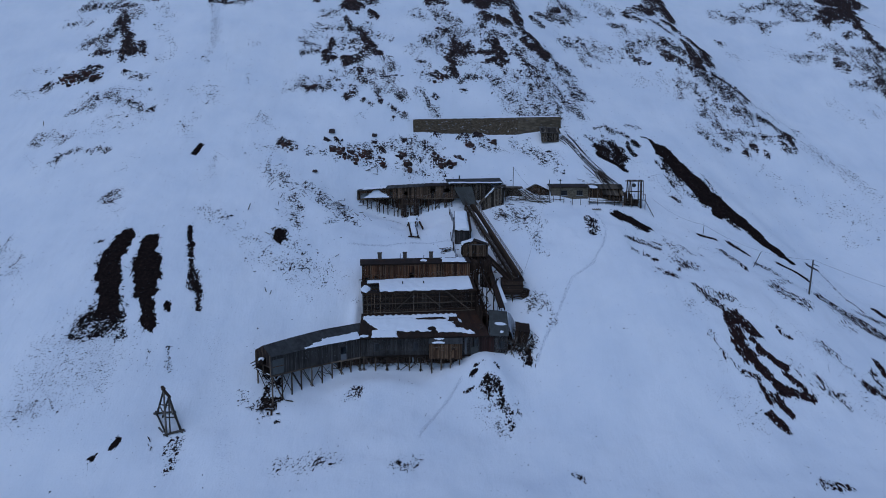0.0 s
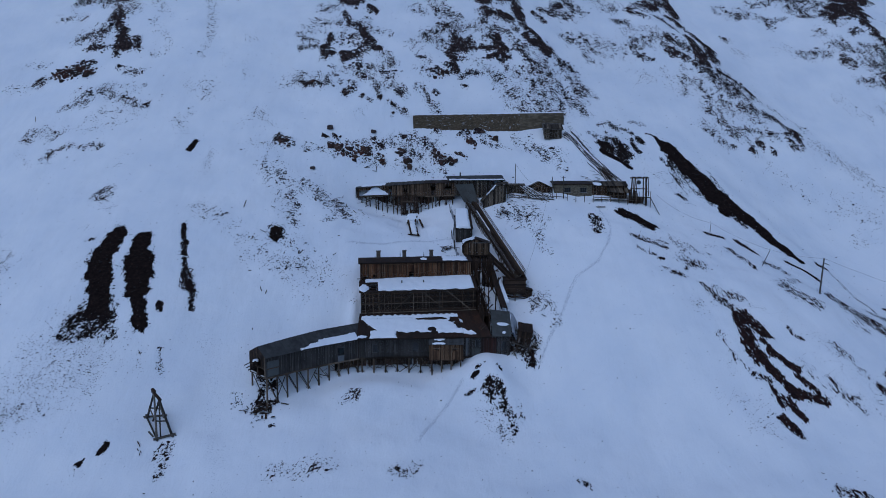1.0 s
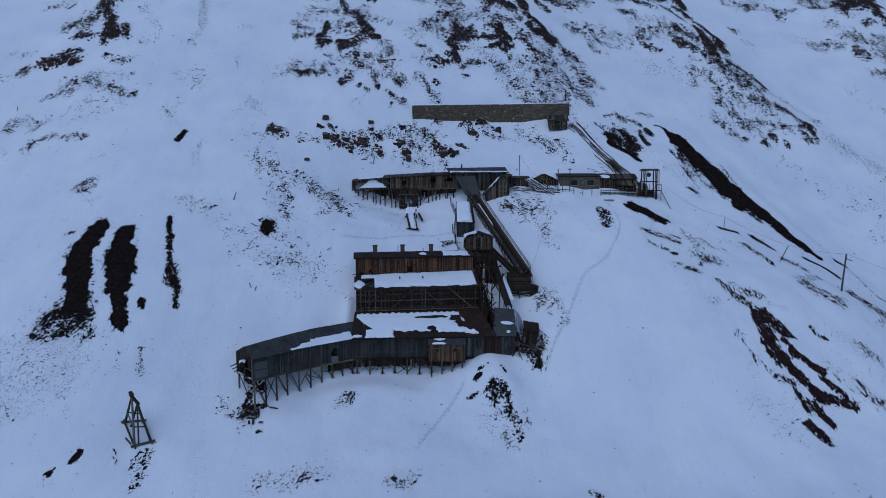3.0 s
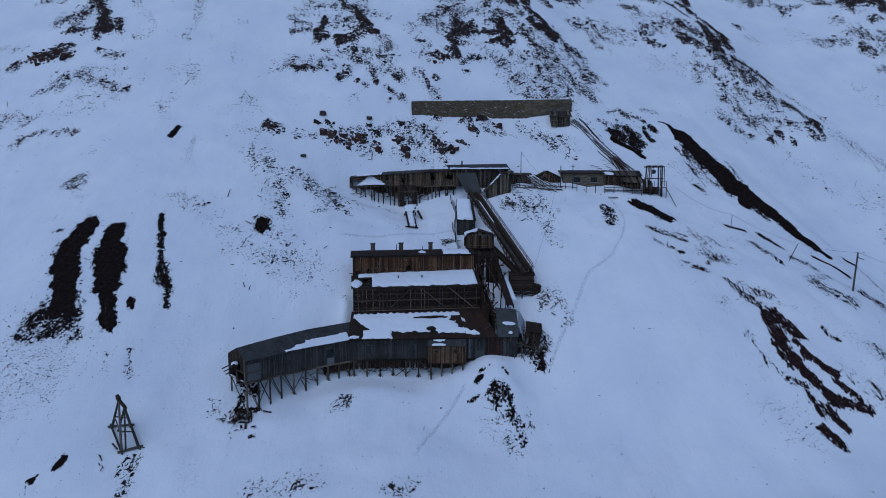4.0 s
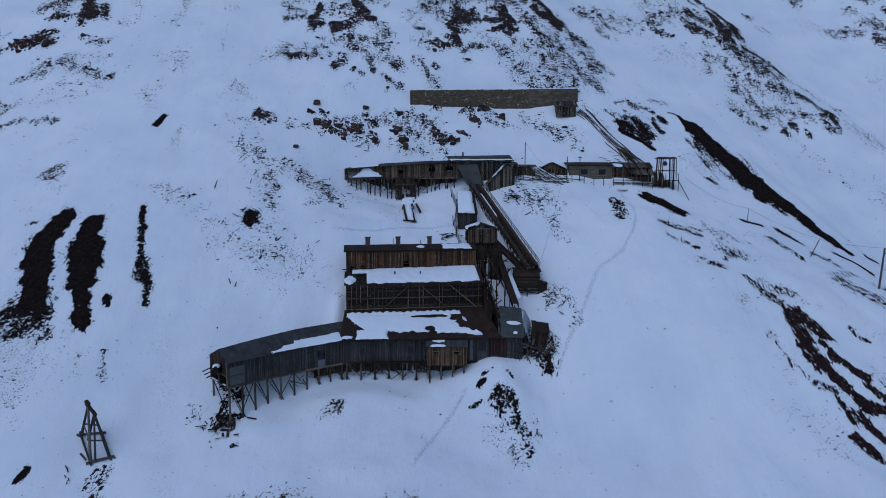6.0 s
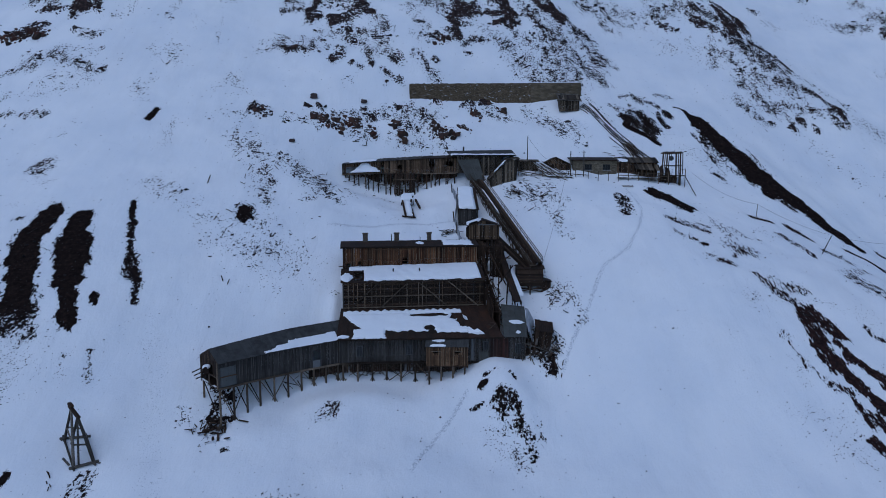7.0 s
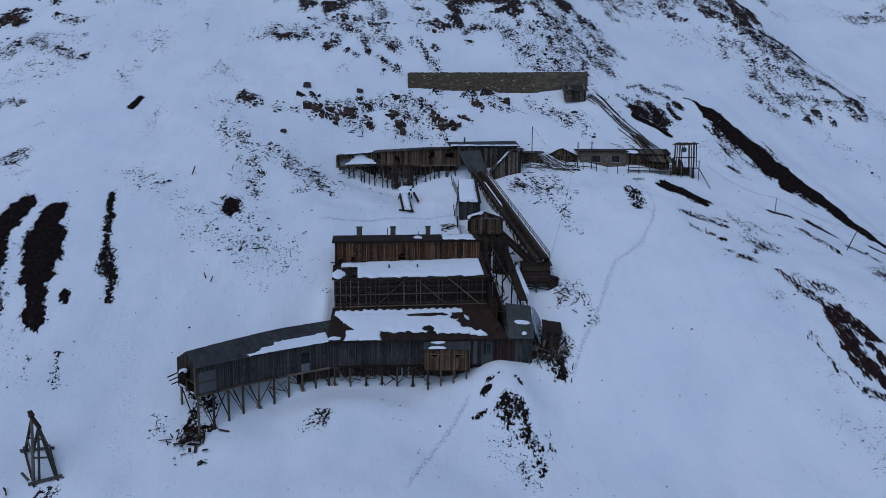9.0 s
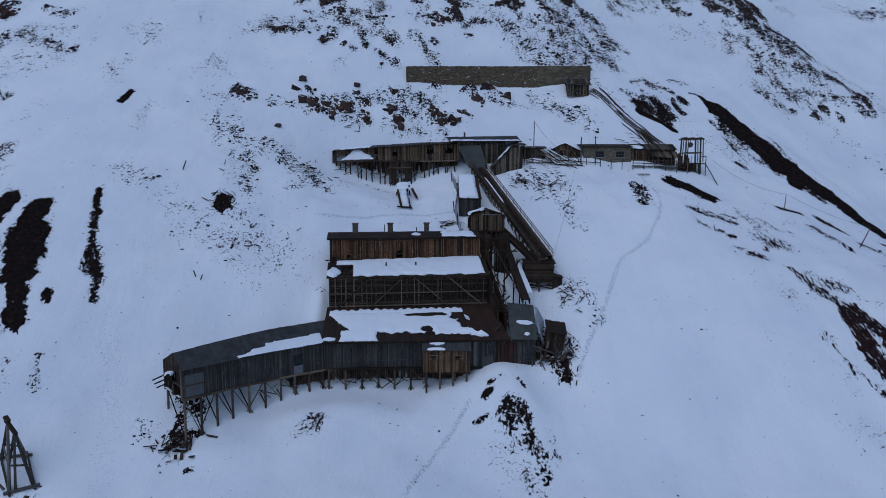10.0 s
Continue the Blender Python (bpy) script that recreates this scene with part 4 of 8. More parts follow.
    bare("grit", -64.2, 207.4, -61.8, 209.2, 1.3, 0.30)
    bare("grit", -54.5, 183.0, -52.4, 180.2, 1.2, 0.75)
    bare("grit", -50.6, 179.4, -48.4, 177.3, 0.7, 0.60)
    bare("grit", -57.0, 176.5, -56.0, 176.6, 0.9, 0.40)
    bare("grit", -52.3, 170.6, -46.6, 169.8, 1.6, 0.30)
    bare("grit", -61.8, 166.0, -61.5, 160.8, 1.1, 0.50)
    bare("grit", -62.2, 156.5, -61.5, 158.6, 0.9, 0.35)
    bare("grit", -71.5, 203.8, -68.7, 196.0, 0.5, 0.25)
    bare("grit", -25.8, 187.0, -24.1, 187.0, 1.0, 0.50)
    bare("grit", -50.4, 192.8, -45.6, 195.1, 1.4, 0.35)
    bare("grit", -12.0, 212.4, -8.6, 213.5, 2.5, 0.35)
    bare("grit", -10.0, 202.7, -8.2, 203.0, 1.2, 0.35)
    bare("grit", 16.6, 210.1, 21.3, 198.3, 2.5, 0.45)
    bare("grit", 61.7, 266.1, 73.6, 265.3, 4.2, 0.35)
    bare("grit", 70.9, 250.4, 83.8, 251.5, 2.3, 0.40)
    bare("grit", 81.8, 233.8, 83.4, 225.8, 2.5, 0.25)
    bare("grit", 71.8, 229.3, 75.1, 229.6, 3.0, 0.30)
    bare("grit", 87.0, 211.1, 89.6, 211.8, 2.4, 0.35)
    bare("grit", 113.4, 224.8, 128.4, 220.9, 1.7, 0.33)
    bare("grit", 126.8, 214.1, 130.5, 210.0, 3.4, 0.22)
    bare("grit", 130.9, 212.4, 138.8, 204.0, 3.0, 0.33)
    bare("grit", 134.6, 206.7, 143.2, 193.9, 2.9, 0.22)
    bare("grit", 119.9, 259.2, 123.7, 256.9, 2.5, 0.19)
    bare("grit", 151.5, 239.1, 155.6, 238.6, 3.1, 0.14)
    bare("grit", 157.4, 234.2, 158.3, 230.4, 2.6, 0.14)
    bare("grit", 167.3, 236.0, 169.1, 235.5, 3.3, 0.22)
    bare("grit", 141.9, 264.8, 147.0, 265.2, 3.6, 0.17)
    bare("grit", 52.6, 127.9, 54.7, 128.0, 1.9, 0.50)
    bare("grit", 73.0, 127.1, 77.2, 119.3, 2.3, 0.30)
    bare("grit", 65.4, 129.3, 72.3, 125.6, 1.0, 0.50)
    bare("grit", 76.3, 110.2, 80.9, 105.0, 1.1, 0.50)
    bare("grit", 77.2, 119.3, 83.3, 108.4, 3.5, 0.22)
    bare("grit", 53.4, 110.0, 55.3, 107.0, 1.5, 0.50)
    bare("grit", 54.2, 104.7, 57.3, 102.5, 1.4, 0.60)
    bare("grit", 50.7, 109.9, 51.8, 108.8, 1.0, 0.45)
    bare("grit", 58.6, 109.4, 57.9, 103.7, 1.1, 0.50)
    bare("grit", 55.6, 117.8, 55.5, 113.5, 1.0, 0.40)
    bare("grit", 125.2, 190.8, 135.8, 185.0, 6.5, 0.12)
    bare("grit", 120.2, 179.3, 123.2, 178.7, 2.0, 0.30)
    bare("grit", -82.3, 146.9, -77.9, 145.2, 1.4, 0.30)
    bare("grit", -57.0, 113.0, -55.8, 109.5, 0.7, 0.60)
    bare("grit", -47.8, 116.9, -46.1, 117.0, 0.9, 0.80)
    bare("grit", -52.0, 121.6, -50.4, 117.3, 0.6, 0.30)
    bare("grit", -70.8, 111.6, -72.8, 102.4, 4.9, 0.42)
    bare("grit", -63.7, 112.4, -65.6, 105.7, 3.8, 0.36)
    bare("grit", -76.2, 100.7, -72.4, 101.8, 1.4, 0.70)
    bare("grit", -103.1, 139.3, -92.7, 128.5, 1.9, 0.25)
    bare("grit", -73.6, 114.7, -66.1, 110.9, 1.2, 0.60)
    bare("grit", -59.5, 91.1, -58.0, 93.4, 0.8, 0.50)


shown_bare()


TRODDEN = [("climbing", ((40.6, 160.6), (40.8, 157.6), (41.2, 153.2), (40.9, 149.4), (39.0, 144.7), (35.3, 139.2), (29.5, 135.2), (27.3, 131.8), (24.7, 127.3), (21.6, 123.3), (19.3, 119.1))), ("crossing", ((3.6, 115.8), (1.2, 111.3), (-0.9, 108.2), (-3.5, 103.2), (-4.2, 101.4))), ("groove", ((-48.3, 122.4), (-44.2, 114.6), (-40.2, 104.2), (-36.8, 96.1), (-33.4, 88.0))), ("terrace", ((-23.0, 145.1), (-15.0, 146.8), (-8.9, 148.3), (1.7, 150.4)))]


def reach(x, y, p):
    """How far (x, y) lies from the middle line of a patch, in its half widths."""
    _, x0, y0, x1, y1, half, _ = p
    dx, dy = x1 - x0, y1 - y0
    s = np.clip(((x - x0) * dx + (y - y0) * dy) / (dx * dx + dy * dy + 1e-6), 0, 1)
    return np.hypot(x - x0 - s * dx, y - y0 - s * dy) / half


def axis(lo, hi, fine, mid_lo, mid_hi, mid, far):
    """Grid lines: fine from lo to hi, middling out to mid_lo and mid_hi, then ever wider out to far."""
    a = list(np.arange(lo, hi, fine)) + list(np.arange(hi, mid_hi, mid))
    step, p = mid, mid_hi
    while p < far:
        a.append(p)
        step *= 1.16
        p += step
    b, step, p = list(np.arange(lo - mid, mid_lo, -mid)), mid, mid_lo
    while p > -far:
        b.append(p)
        step *= 1.16
        p -= step
    return np.array(b[::-1] + a)


wr = np.random.default_rng(29)
FRAY = [(2 * math.pi / l, a, p, q) for l, a, p, q in zip(np.geomspace(1.1, 9.0, 18), wr.uniform(0, math.pi, 18), wr.uniform(0, 6.28, 18), wr.uniform(0, 6.28, 18))]


def frayed(x, y, much, longest=9.5):
    """Plan places shifted by a restless field, so that the edges of bare ground come out ragged."""
    u, w = np.zeros_like(x), np.zeros_like(x)
    for k, a, p, q in FRAY:
        if k * longest < 2 * math.pi:
            continue
        s = k * (x * math.cos(a) + y * math.sin(a))
        u += np.sin(s + p) / k ** 0.7
        w += np.sin(s + q) / k ** 0.7
    return x + 0.26 * much * u, y + 0.26 * much * w


SOFTNESS = {"coal": (1.22, 0.5), "loose": (1.4, 0.8), "shale": (1.35, 0.7), "crag": (1.4, 0.8), "ochre": (1.3, 0.5), "ledge": (1.3, 0.6), "scree": (1.6, 1.2)}


def build_hill():
    gx, gy = axis(-90, 105, 0.45, -160, 215, 0.6, 2600), axis(84, 202, 0.45, 60, 300, 0.6, 2600)
    X, Y = np.meshgrid(gx, gy)
    Z = height(X, Y)
    mark, tone, lift = np.zeros_like(X), np.full_like(X, 0.5), np.zeros_like(X)
    for p in PATCHES:
        kind, x0, y0, x1, y1, half, share = p
        if kind == "grit":
            continue
        share *= {"ledge": 0.55, "ochre": 0.45, "scree": 0.92, "shale": 1.08}.get(kind, 1.0)
        m = half * 1.8 + 2
        i0, i1 = np.searchsorted(gx, (min(x0, x1) - m, max(x0, x1) + m))
        j0, j1 = np.searchsorted(gy, (min(y0, y1) - m, max(y0, y1) + m))
        part_ = np.s_[j0:j1, i0:i1]
        edge, fall = SOFTNESS[kind]
        v = share * np.clip((edge - reach(*frayed(X[part_], Y[part_], min(1.0, half / 1.6), 3.0 if kind in ("coal", "shale") else 9.5), p)) / fall, 0, 1)
        win = v > mark[part_]
        mark[part_] = np.where(win, v, mark[part_])
        tone[part_] = np.where(win, KINDS[kind], tone[part_])
        if kind in ("crag", "ochre"):
            lift[part_] = np.maximum(lift[part_], v)
    # bare rock stands up out of the snow in broken steps
    u, w = frayed(X, Y, 1.0)
    steps = 0.5 * np.abs(np.sin(1.9 * w + 0.8 * u)) + 0.4 * np.abs(np.sin(1.3 * u - 0.5 * w)) + 0.3 * (u - X)
    Z += lift * (0.5 + 0.9 * steps)
    # where footprint pits and the groove get their shade as darker snow colour
    trod_shade = np.zeros_like(X)
    for kind, line in TRODDEN:
        half, share = (1.6, 0.24) if kind == "groove" else (0.34, 0.7)
        for (x0, y0), (x1, y1) in zip(line, line[1:]):
            m = half * 2 + 1
            i0, i1 = np.searchsorted(gx, (min(x0, x1) - m, max(x0, x1) + m))
            j0, j1 = np.searchsorted(gy, (min(y0, y1) - m, max(y0, y1) + m))
            at_ = np.s_[j0:j1, i0:i1]
            trod_shade[at_] = np.maximum(trod_shade[at_], share * np.clip(1.6 - reach(X[at_], Y[at_], ("", x0, y0, x1, y1, half, 1)), 0, 1))
    nx, ny = len(gx), len(gy)
    idx = np.arange(nx * ny).reshape(ny, nx)
    quads = np.stack([idx[:-1, :-1], idx[:-1, 1:], idx[1:, 1:], idx[1:, :-1]], -1).reshape(-1, 4)
    me = bpy.data.meshes.new("ground")
    me.vertices.add(nx * ny)
    me.vertices.foreach_set("co", np.stack([X, Y, Z], -1).ravel())
    me.loops.add(quads.size)
    me.loops.foreach_set("vertex_index", quads.ravel())
    me.polygons.add(len(quads))
    me.polygons.foreach_set("loop_start", np.arange(0, quads.size, 4))
    me.polygons.foreach_set("use_smooth", np.ones(len(quads), bool))
    for key, values in (("bare", mark), ("tone", tone), ("trod_shade", trod_shade)):
        me.attributes.new(key, "FLOAT", "POINT").data.foreach_set("value", values.ravel())
    me.update(calc_edges=True)
    me.validate()
    me.materials.append(HILL)
    return tagged(new("ground", me), "steep snow-covered mountainside with bare strips of coal waste and rock", "ground", kind="structure")


build_hill()


# ---- stones ----
def stones(name, label, spots, material=ROCK, long=1.0, blocky=False):
    """One mesh of angular stones. spots: rows of x, y, radius, flatness."""
    r = np.random.default_rng(len(spots))
    bm = bmesh.new()
    if blocky:
        # a ball cut flat on six sides: a chunky block with chipped corners
        bmesh.ops.create_icosphere(bm, subdivisions=2, radius=1.12)
        for v in bm.verts:
            v.co = [max(-0.72, min(0.72, c)) for c in v.co]
    else:
        bmesh.ops.create_icosphere(bm, subdivisions=1, radius=1)
    base = np.array([v.co[:] for v in bm.verts])
    tri = np.array([[v.index for v in f.verts] for f in bm.faces])
    bm.free()
    n, k = len(spots), len(base)
    s = np.array(spots)
    co = np.repeat(base[None], n, 0) * (r.uniform(0.5, 1.25, (n, k, 1)) if not blocky else r.uniform(0.78, 1.08, (n, k, 3)) * (1 + 0.22 * np.sign(base)[None] * r.normal(0, 1, (n, 1, 3))))
    co *= np.stack([long * r.uniform(0.8, 1.6, n), r.uniform(0.7, 1.2, n), s[:, 3] * r.uniform(0.7, 1.2, n)], -1)[:, None] * s[:, 2][:, None, None]
    if blocky:
        lean = r.normal(0, 0.22, (3, n, 1))
        co[..., 2] += co[..., 0] * lean[0] + co[..., 1] * lean[1]
        co[..., 0] += co[..., 2] * lean[2]
    turn = r.uniform(0, 2 * math.pi, n) if long == 1.0 else r.normal(0, 0.35, n)
    c, d = np.cos(turn)[:, None], np.sin(turn)[:, None]
    co = np.stack([co[..., 0] * c - co[..., 1] * d, co[..., 0] * d + co[..., 1] * c, co[..., 2]], -1)
    place = np.stack([s[:, 0], s[:, 1], height(s[:, 0], s[:, 1]) + s[:, 2] * s[:, 3] * 0.15], -1)
    co += place[:, None]
    me = bpy.data.meshes.new(name)
    me.from_pydata(co.reshape(-1, 3).tolist(), [], (tri[None] + (np.arange(n) * k)[:, None, None]).reshape(-1, tri.shape[1]).tolist())
    me.materials.append(material)
    return tagged(new(name, me), label, "rocks", kind="stuff")


def strew():
    r = np.random.default_rng(3)
    out = {k: [] for k in KINDS}
    size = {"loose": (0.15, 0.45), "grit": (0.1, 0.5), "ledge": (0.5, 0.45), "ochre": (0.36, 0.55), "coal": (0.13, 0.45), "shale": (0.14, 0.5), "scree": (0.16, 0.6), "crag": (0.22, 0.55)}
    rate = {"coal": 0.4, "loose": 1.3, "shale": 2.2, "scree": 4.6, "crag": 2.6, "grit": 10.0, "ledge": 1.7, "ochre": 4.2}
    knot = {"scree": 5, "crag": 4, "grit": 3, "shale": 4}
    for kind, x0, y0, x1, y1, half, share in PATCHES:
        run = math.hypot(x1 - x0, y1 - y0)
        n = int(rate[kind] * share * 2.2 * half * (run + 1.6 * half)) + 2
        med, spread = size[kind]
        k = knot.get(kind, 1)
        m = n // k + 1
        # stones lie in knots round common middles, with clear snow between
        t, off = np.repeat(r.uniform(-0.1, 1.1, m), k)[:n], np.repeat(r.normal(0, 0.6, (m, 2)) * half, k, 0)[:n]
        off = off + (r.normal(0, 0.42, (n, 2)) if k > 1 else 0)
        rad = np.clip(med * np.exp(r.normal(0, spread, n)), 0.05, 1.2 if kind in ("ledge", "ochre") else 0.65) * (1.0 if kind in ("ledge", "ochre") else min(1.0, 0.5 + half / 2.5))
        rad = rad * (1.0 if kind in ("ledge", "ochre", "coal") else np.clip(((y0 + y1) / 2 - 50) / 145, 0.55, 1.0))
        for i in range(n):
            if kind == "crag" and share > 0.75 and i % 4 == 0 and np.hypot(*off[i]) < 0.6 * half:
                rad[i] = r.uniform(0.35, 0.8)
            out[kind].append((x0 + t[i] * (x1 - x0) + off[i, 0], y0 + t[i] * (y1 - y0) + off[i, 1], rad[i], 1.15 if kind == "ochre" else 0.85 if kind in ("crag", "ledge") else 0.6))
    return out


STREWN = strew()
stones("coal_lumps", "black lumps of coal waste lying along bare strips", STREWN["coal"] + STREWN["loose"], COAL)
stones("shale_lumps", "dark red-brown burnt shale lumps on the snow", STREWN["shale"], COAL)
stones("scree", "small dark frost-shattered stones poking through the snow", STREWN["scree"])
stones("crag_rocks", "dark brown broken crag rocks with snow on top", STREWN["crag"], blocky=True)
stones("grit", "fine dark grit scattered thinly over the snow", STREWN["grit"])
stones("ledge_rocks", "ochre-brown outcrop rocks with snow on their tops", STREWN["ledge"] + STREWN["ochre"], OCHRE, blocky=True)
lone = np.random.default_rng(12)
stones("scattered_stones", "single dark stones scattered over the snow slope", [(x, y, a, 0.6) for x, y, a in zip(lone.uniform(-110, 130, 4200), lone.uniform(88, 240, 4200), 0.065 * np.exp(lone.normal(0, 0.5, 4200)))])


# ---- shapes ----
V = Vector


def boulder(x, y, size, seed, label):
    """A single weathered block sunk in the snow."""
    r = random.Random(seed)
    bm = bmesh.new()
    bmesh.ops.create_icosphere(bm, subdivisions=2, radius=1)
    for v in bm.verts:
        k = 0.8 + 0.35 * noise.noise(v.co * 1.6 + V((seed, 0, 0))) + r.uniform(-0.05, 0.05)
        v.co = V((max(-0.8, min(0.8, v.co.x)) * 1.25 * k, max(-0.8, min(0.8, v.co.y)) * k, max(-0.7, min(0.75, v.co.z)) * 0.95 * k)) * size
    me = bpy.data.meshes.new("boulder")
    bm.to_mesh(me)
    bm.free()
    me.materials.append(ROCK)
    ob = tagged(new("boulder", me), label, "boulder", "boulders on the slope")
    ob.location = (x, y, gz(x, y) + 0.35 * size)


boulder(-33.0, 180.6, 1.15, 3, "large rounded brown boulder alone on the snow")
boulder(-20.6, 182.5, 0.95, 8, "low brown boulder on the snow above the ledge")
boulder(-35.5, 167.4, 0.75, 5, "small upright brown boulder on the snow")


class Geo:
    """Gathers boxes, beams and boarded faces into one mesh."""

    def __init__(self, seed=1):
        self.v, self.f, self.r = [], [], random.Random(seed)

    def hexa(self, low, high):
        n = len(self.v)
        self.v += [tuple(p) for p in low] + [tuple(p) for p in high]
        self.f += [(n + 3, n + 2, n + 1, n), (n + 4, n + 5, n + 6, n + 7)] + [(n + i, n + (i + 1) % 4, n + 4 + (i + 1) % 4, n + 4 + i) for i in range(4)]
        return self

    def box(self, x0, y0, z0, x1, y1, z1):
        q = [(x0, y0), (x1, y0), (x1, y1), (x0, y1)]
        return self.hexa([(a, b, z0) for a, b in q], [(a, b, z1) for a, b in q])

    def beam(self, p, q, w, h=None, up=(0, 0, 1)):
        """A squared timber from p to q, w wide and h deep."""
        p, q, h = V(p), V(q), h or w
        d = (q - p).normalized()
        side = d.cross(V(up))
        if side.length < 0.05:
            side = d.cross(V((0, 1, 0)))
        side = side.normalized() * w / 2
        top = side.cross(d).normalized() * h / 2
        ring = [-side - top, side - top, side + top, -side + top]
        return self.hexa([p + c for c in ring], [q + c for c in ring])

    def log(self, p, q, r0, r1=None, n=7):
        """A round pole, tapering from r0 to r1."""
        p, q, r1 = V(p), V(q), r0 if r1 is None else r1
        d = (q - p).normalized()
        a = d.cross(V((0, 0, 1)))
        if a.length < 0.05:
            a = d.cross(V((0, 1, 0)))
        a.normalize()
        b, k = d.cross(a), len(self.v)
        for c, r in ((p, r0), (q, r1)):
            self.v += [tuple(c + (a * math.cos(6.2832 * i / n) + b * math.sin(6.2832 * i / n)) * r) for i in range(n)]
        self.f += [(k + i, k + (i + 1) % n, k + n + (i + 1) % n, k + n + i) for i in range(n)]
        self.f += [tuple(range(k + n - 1, k - 1, -1)), tuple(range(k + n, k + 2 * n))]
        return self

    def slab(self, a, b, c, d, thick):
        """A plate with the four corners on its outer face, thick metres inwards."""
        a, b, c, d = map(V, (a, b, c, d))
        nrm = (b - a).cross(d - a).normalized() * thick
        return self.hexa([p - nrm for p in (a, b, c, d)], [a, b, c, d])

    def strips(self, a, b, c, d, width=0.22, thick=0.04, jit=0.02, holes=(), ragged=0.0, lost=0.0):
        """Boards side by side from edge ab to edge dc, each slightly proud or sunk. holes: (from, to) along ab and (from, to) up the boards, in metres."""
        a, b, c, d = map(V, (a, b, c, d))
        run = (b - a).length
        nrm = (b - a).cross(c + d - a - b).normalized()
        in_ = nrm * -(thick + jit + 0.01)
        self.deck = Geo().slab(a + in_, b + in_, c + in_, d + in_, 0.03)
        s = 0.0
        while s < run - 0.02:
            e = min(run, s + width * self.r.uniform(0.8, 1.25))
            lo, hi = (a.lerp(b, s / run), a.lerp(b, e / run)), (d.lerp(c, s / run), d.lerp(c, e / run))
            long = max(0.02, (hi[0] - lo[0]).length, (hi[1] - lo[1]).length)
            cuts = [(0.0, 1.0)]
            for s0, s1, t0, t1 in holes:
                if s0 < (s + e) / 2 < s1:
                    cuts = [(u, w) for f, g in cuts for u, w in ((f, min(g, t0 / long)), (max(f, t1 / long), g)) if w - u > 0.01]
            off = nrm * (self.r.uniform(-jit, jit))
            g = (hi[1] - hi[0]).normalized() * 0.01
            if self.r.random() >= lost:
                for u, w in cuts:
                    u2, w2 = u - (self.r.uniform(0, ragged) / long if u == 0 else 0), w + (self.r.uniform(-ragged, ragged) / long if w == 1 else 0)
                    q = [lo[0].lerp(hi[0], u2) + g, lo[1].lerp(hi[1], u2) - g, lo[1].lerp(hi[1], w2) - g, lo[0].lerp(hi[0], w2) + g]
                    self.hexa([p + off - nrm * thick for p in q], [p + off for p in q])
            s = e
        return self


ORIGIN = {}


def thing(name, label, category, base, group=""):
    """An Empty at the base of a thing; its parts are given in world places."""
    ob = tagged(new(name), label, category, group)
    ob.location = base
    ORIGIN[ob] = V(base)
    return ob


def part(name, geo, material, parent, label="", kind=""):
    o = ORIGIN[parent]
    me = bpy.data.meshes.new(name)
    me.from_pydata([tuple(V(p) - o) for p in geo.v], [], geo.f)
    me.materials.append(material)
    ob = tagged(new(name, me), label, kind=kind)
    ob.parent = parent
    ORIGIN[ob] = o
    return ob


def sheets(name, geo, material, parent, piece, label=""):
    """A part made of laid sheets: a thin deck, with each sheet an object of its own on it."""
    deck = part(name, geo.deck, DARK, parent, label)
    for i in range(0, len(geo.v), 8):
        g = Geo()
        g.v, g.f = geo.v[i:i + 8], [tuple(k - i for k in f) for f in geo.f[i // 8 * 6:i // 8 * 6 + 6]]
        part(piece, g, material, deck)
    return deck


def boards(name, geo, material, parent, label=""):
    """A boarded face: planks too narrow to pick apart, in one part."""
    return part(name, geo, material, parent, label, "stuff")


def battens(a, b, c, d, material, parent, seed, gap=0.45, wide=0.07, holes=()):
    """Thin cover strips nailed over the joints of a boarded face."""
    a, b, c, d = map(V, (a, b, c, d))
    r, g, run = random.Random(seed), Geo(), (b - a).length
    nrm = (b - a).cross(c + d - a - b).normalized() * 0.05
    s = r.uniform(0.05, gap)
    while s < run - 0.05:
        lo, hi = a.lerp(b, s / run) + nrm, d.lerp(c, s / run) + nrm
        f, t = (0.0, 1.0) if r.random() < 0.75 else sorted((r.random(), r.random()))
        if not any(h[0] - 0.05 < s < h[1] + 0.05 for h in holes):
            g.beam(lo.lerp(hi, f), lo.lerp(hi, t + 0.02), wide * r.uniform(0.7, 1.3), 0.04, nrm)
        s += gap * r.uniform(0.55, 1.5)
    return part("cover_strip", g, material, parent, "bleached cover strips", "stuff")


def lone_mesh(name, geo, material, label, category, kind="", group=""):
    """A thing that is one mesh, with its origin at its lowest middle."""
    p = np.array([tuple(q) for q in geo.v])
    o = V(((p[:, 0].min() + p[:, 0].max()) / 2, (p[:, 1].min() + p[:, 1].max()) / 2, p[:, 2].min()))
    me = bpy.data.meshes.new(name)
    me.from_pydata([tuple(V(q) - o) for q in geo.v], [], geo.f)
    me.materials.append(material)
    ob = tagged(new(name, me), label, category, group, kind)
    ob.location = o
    return ob


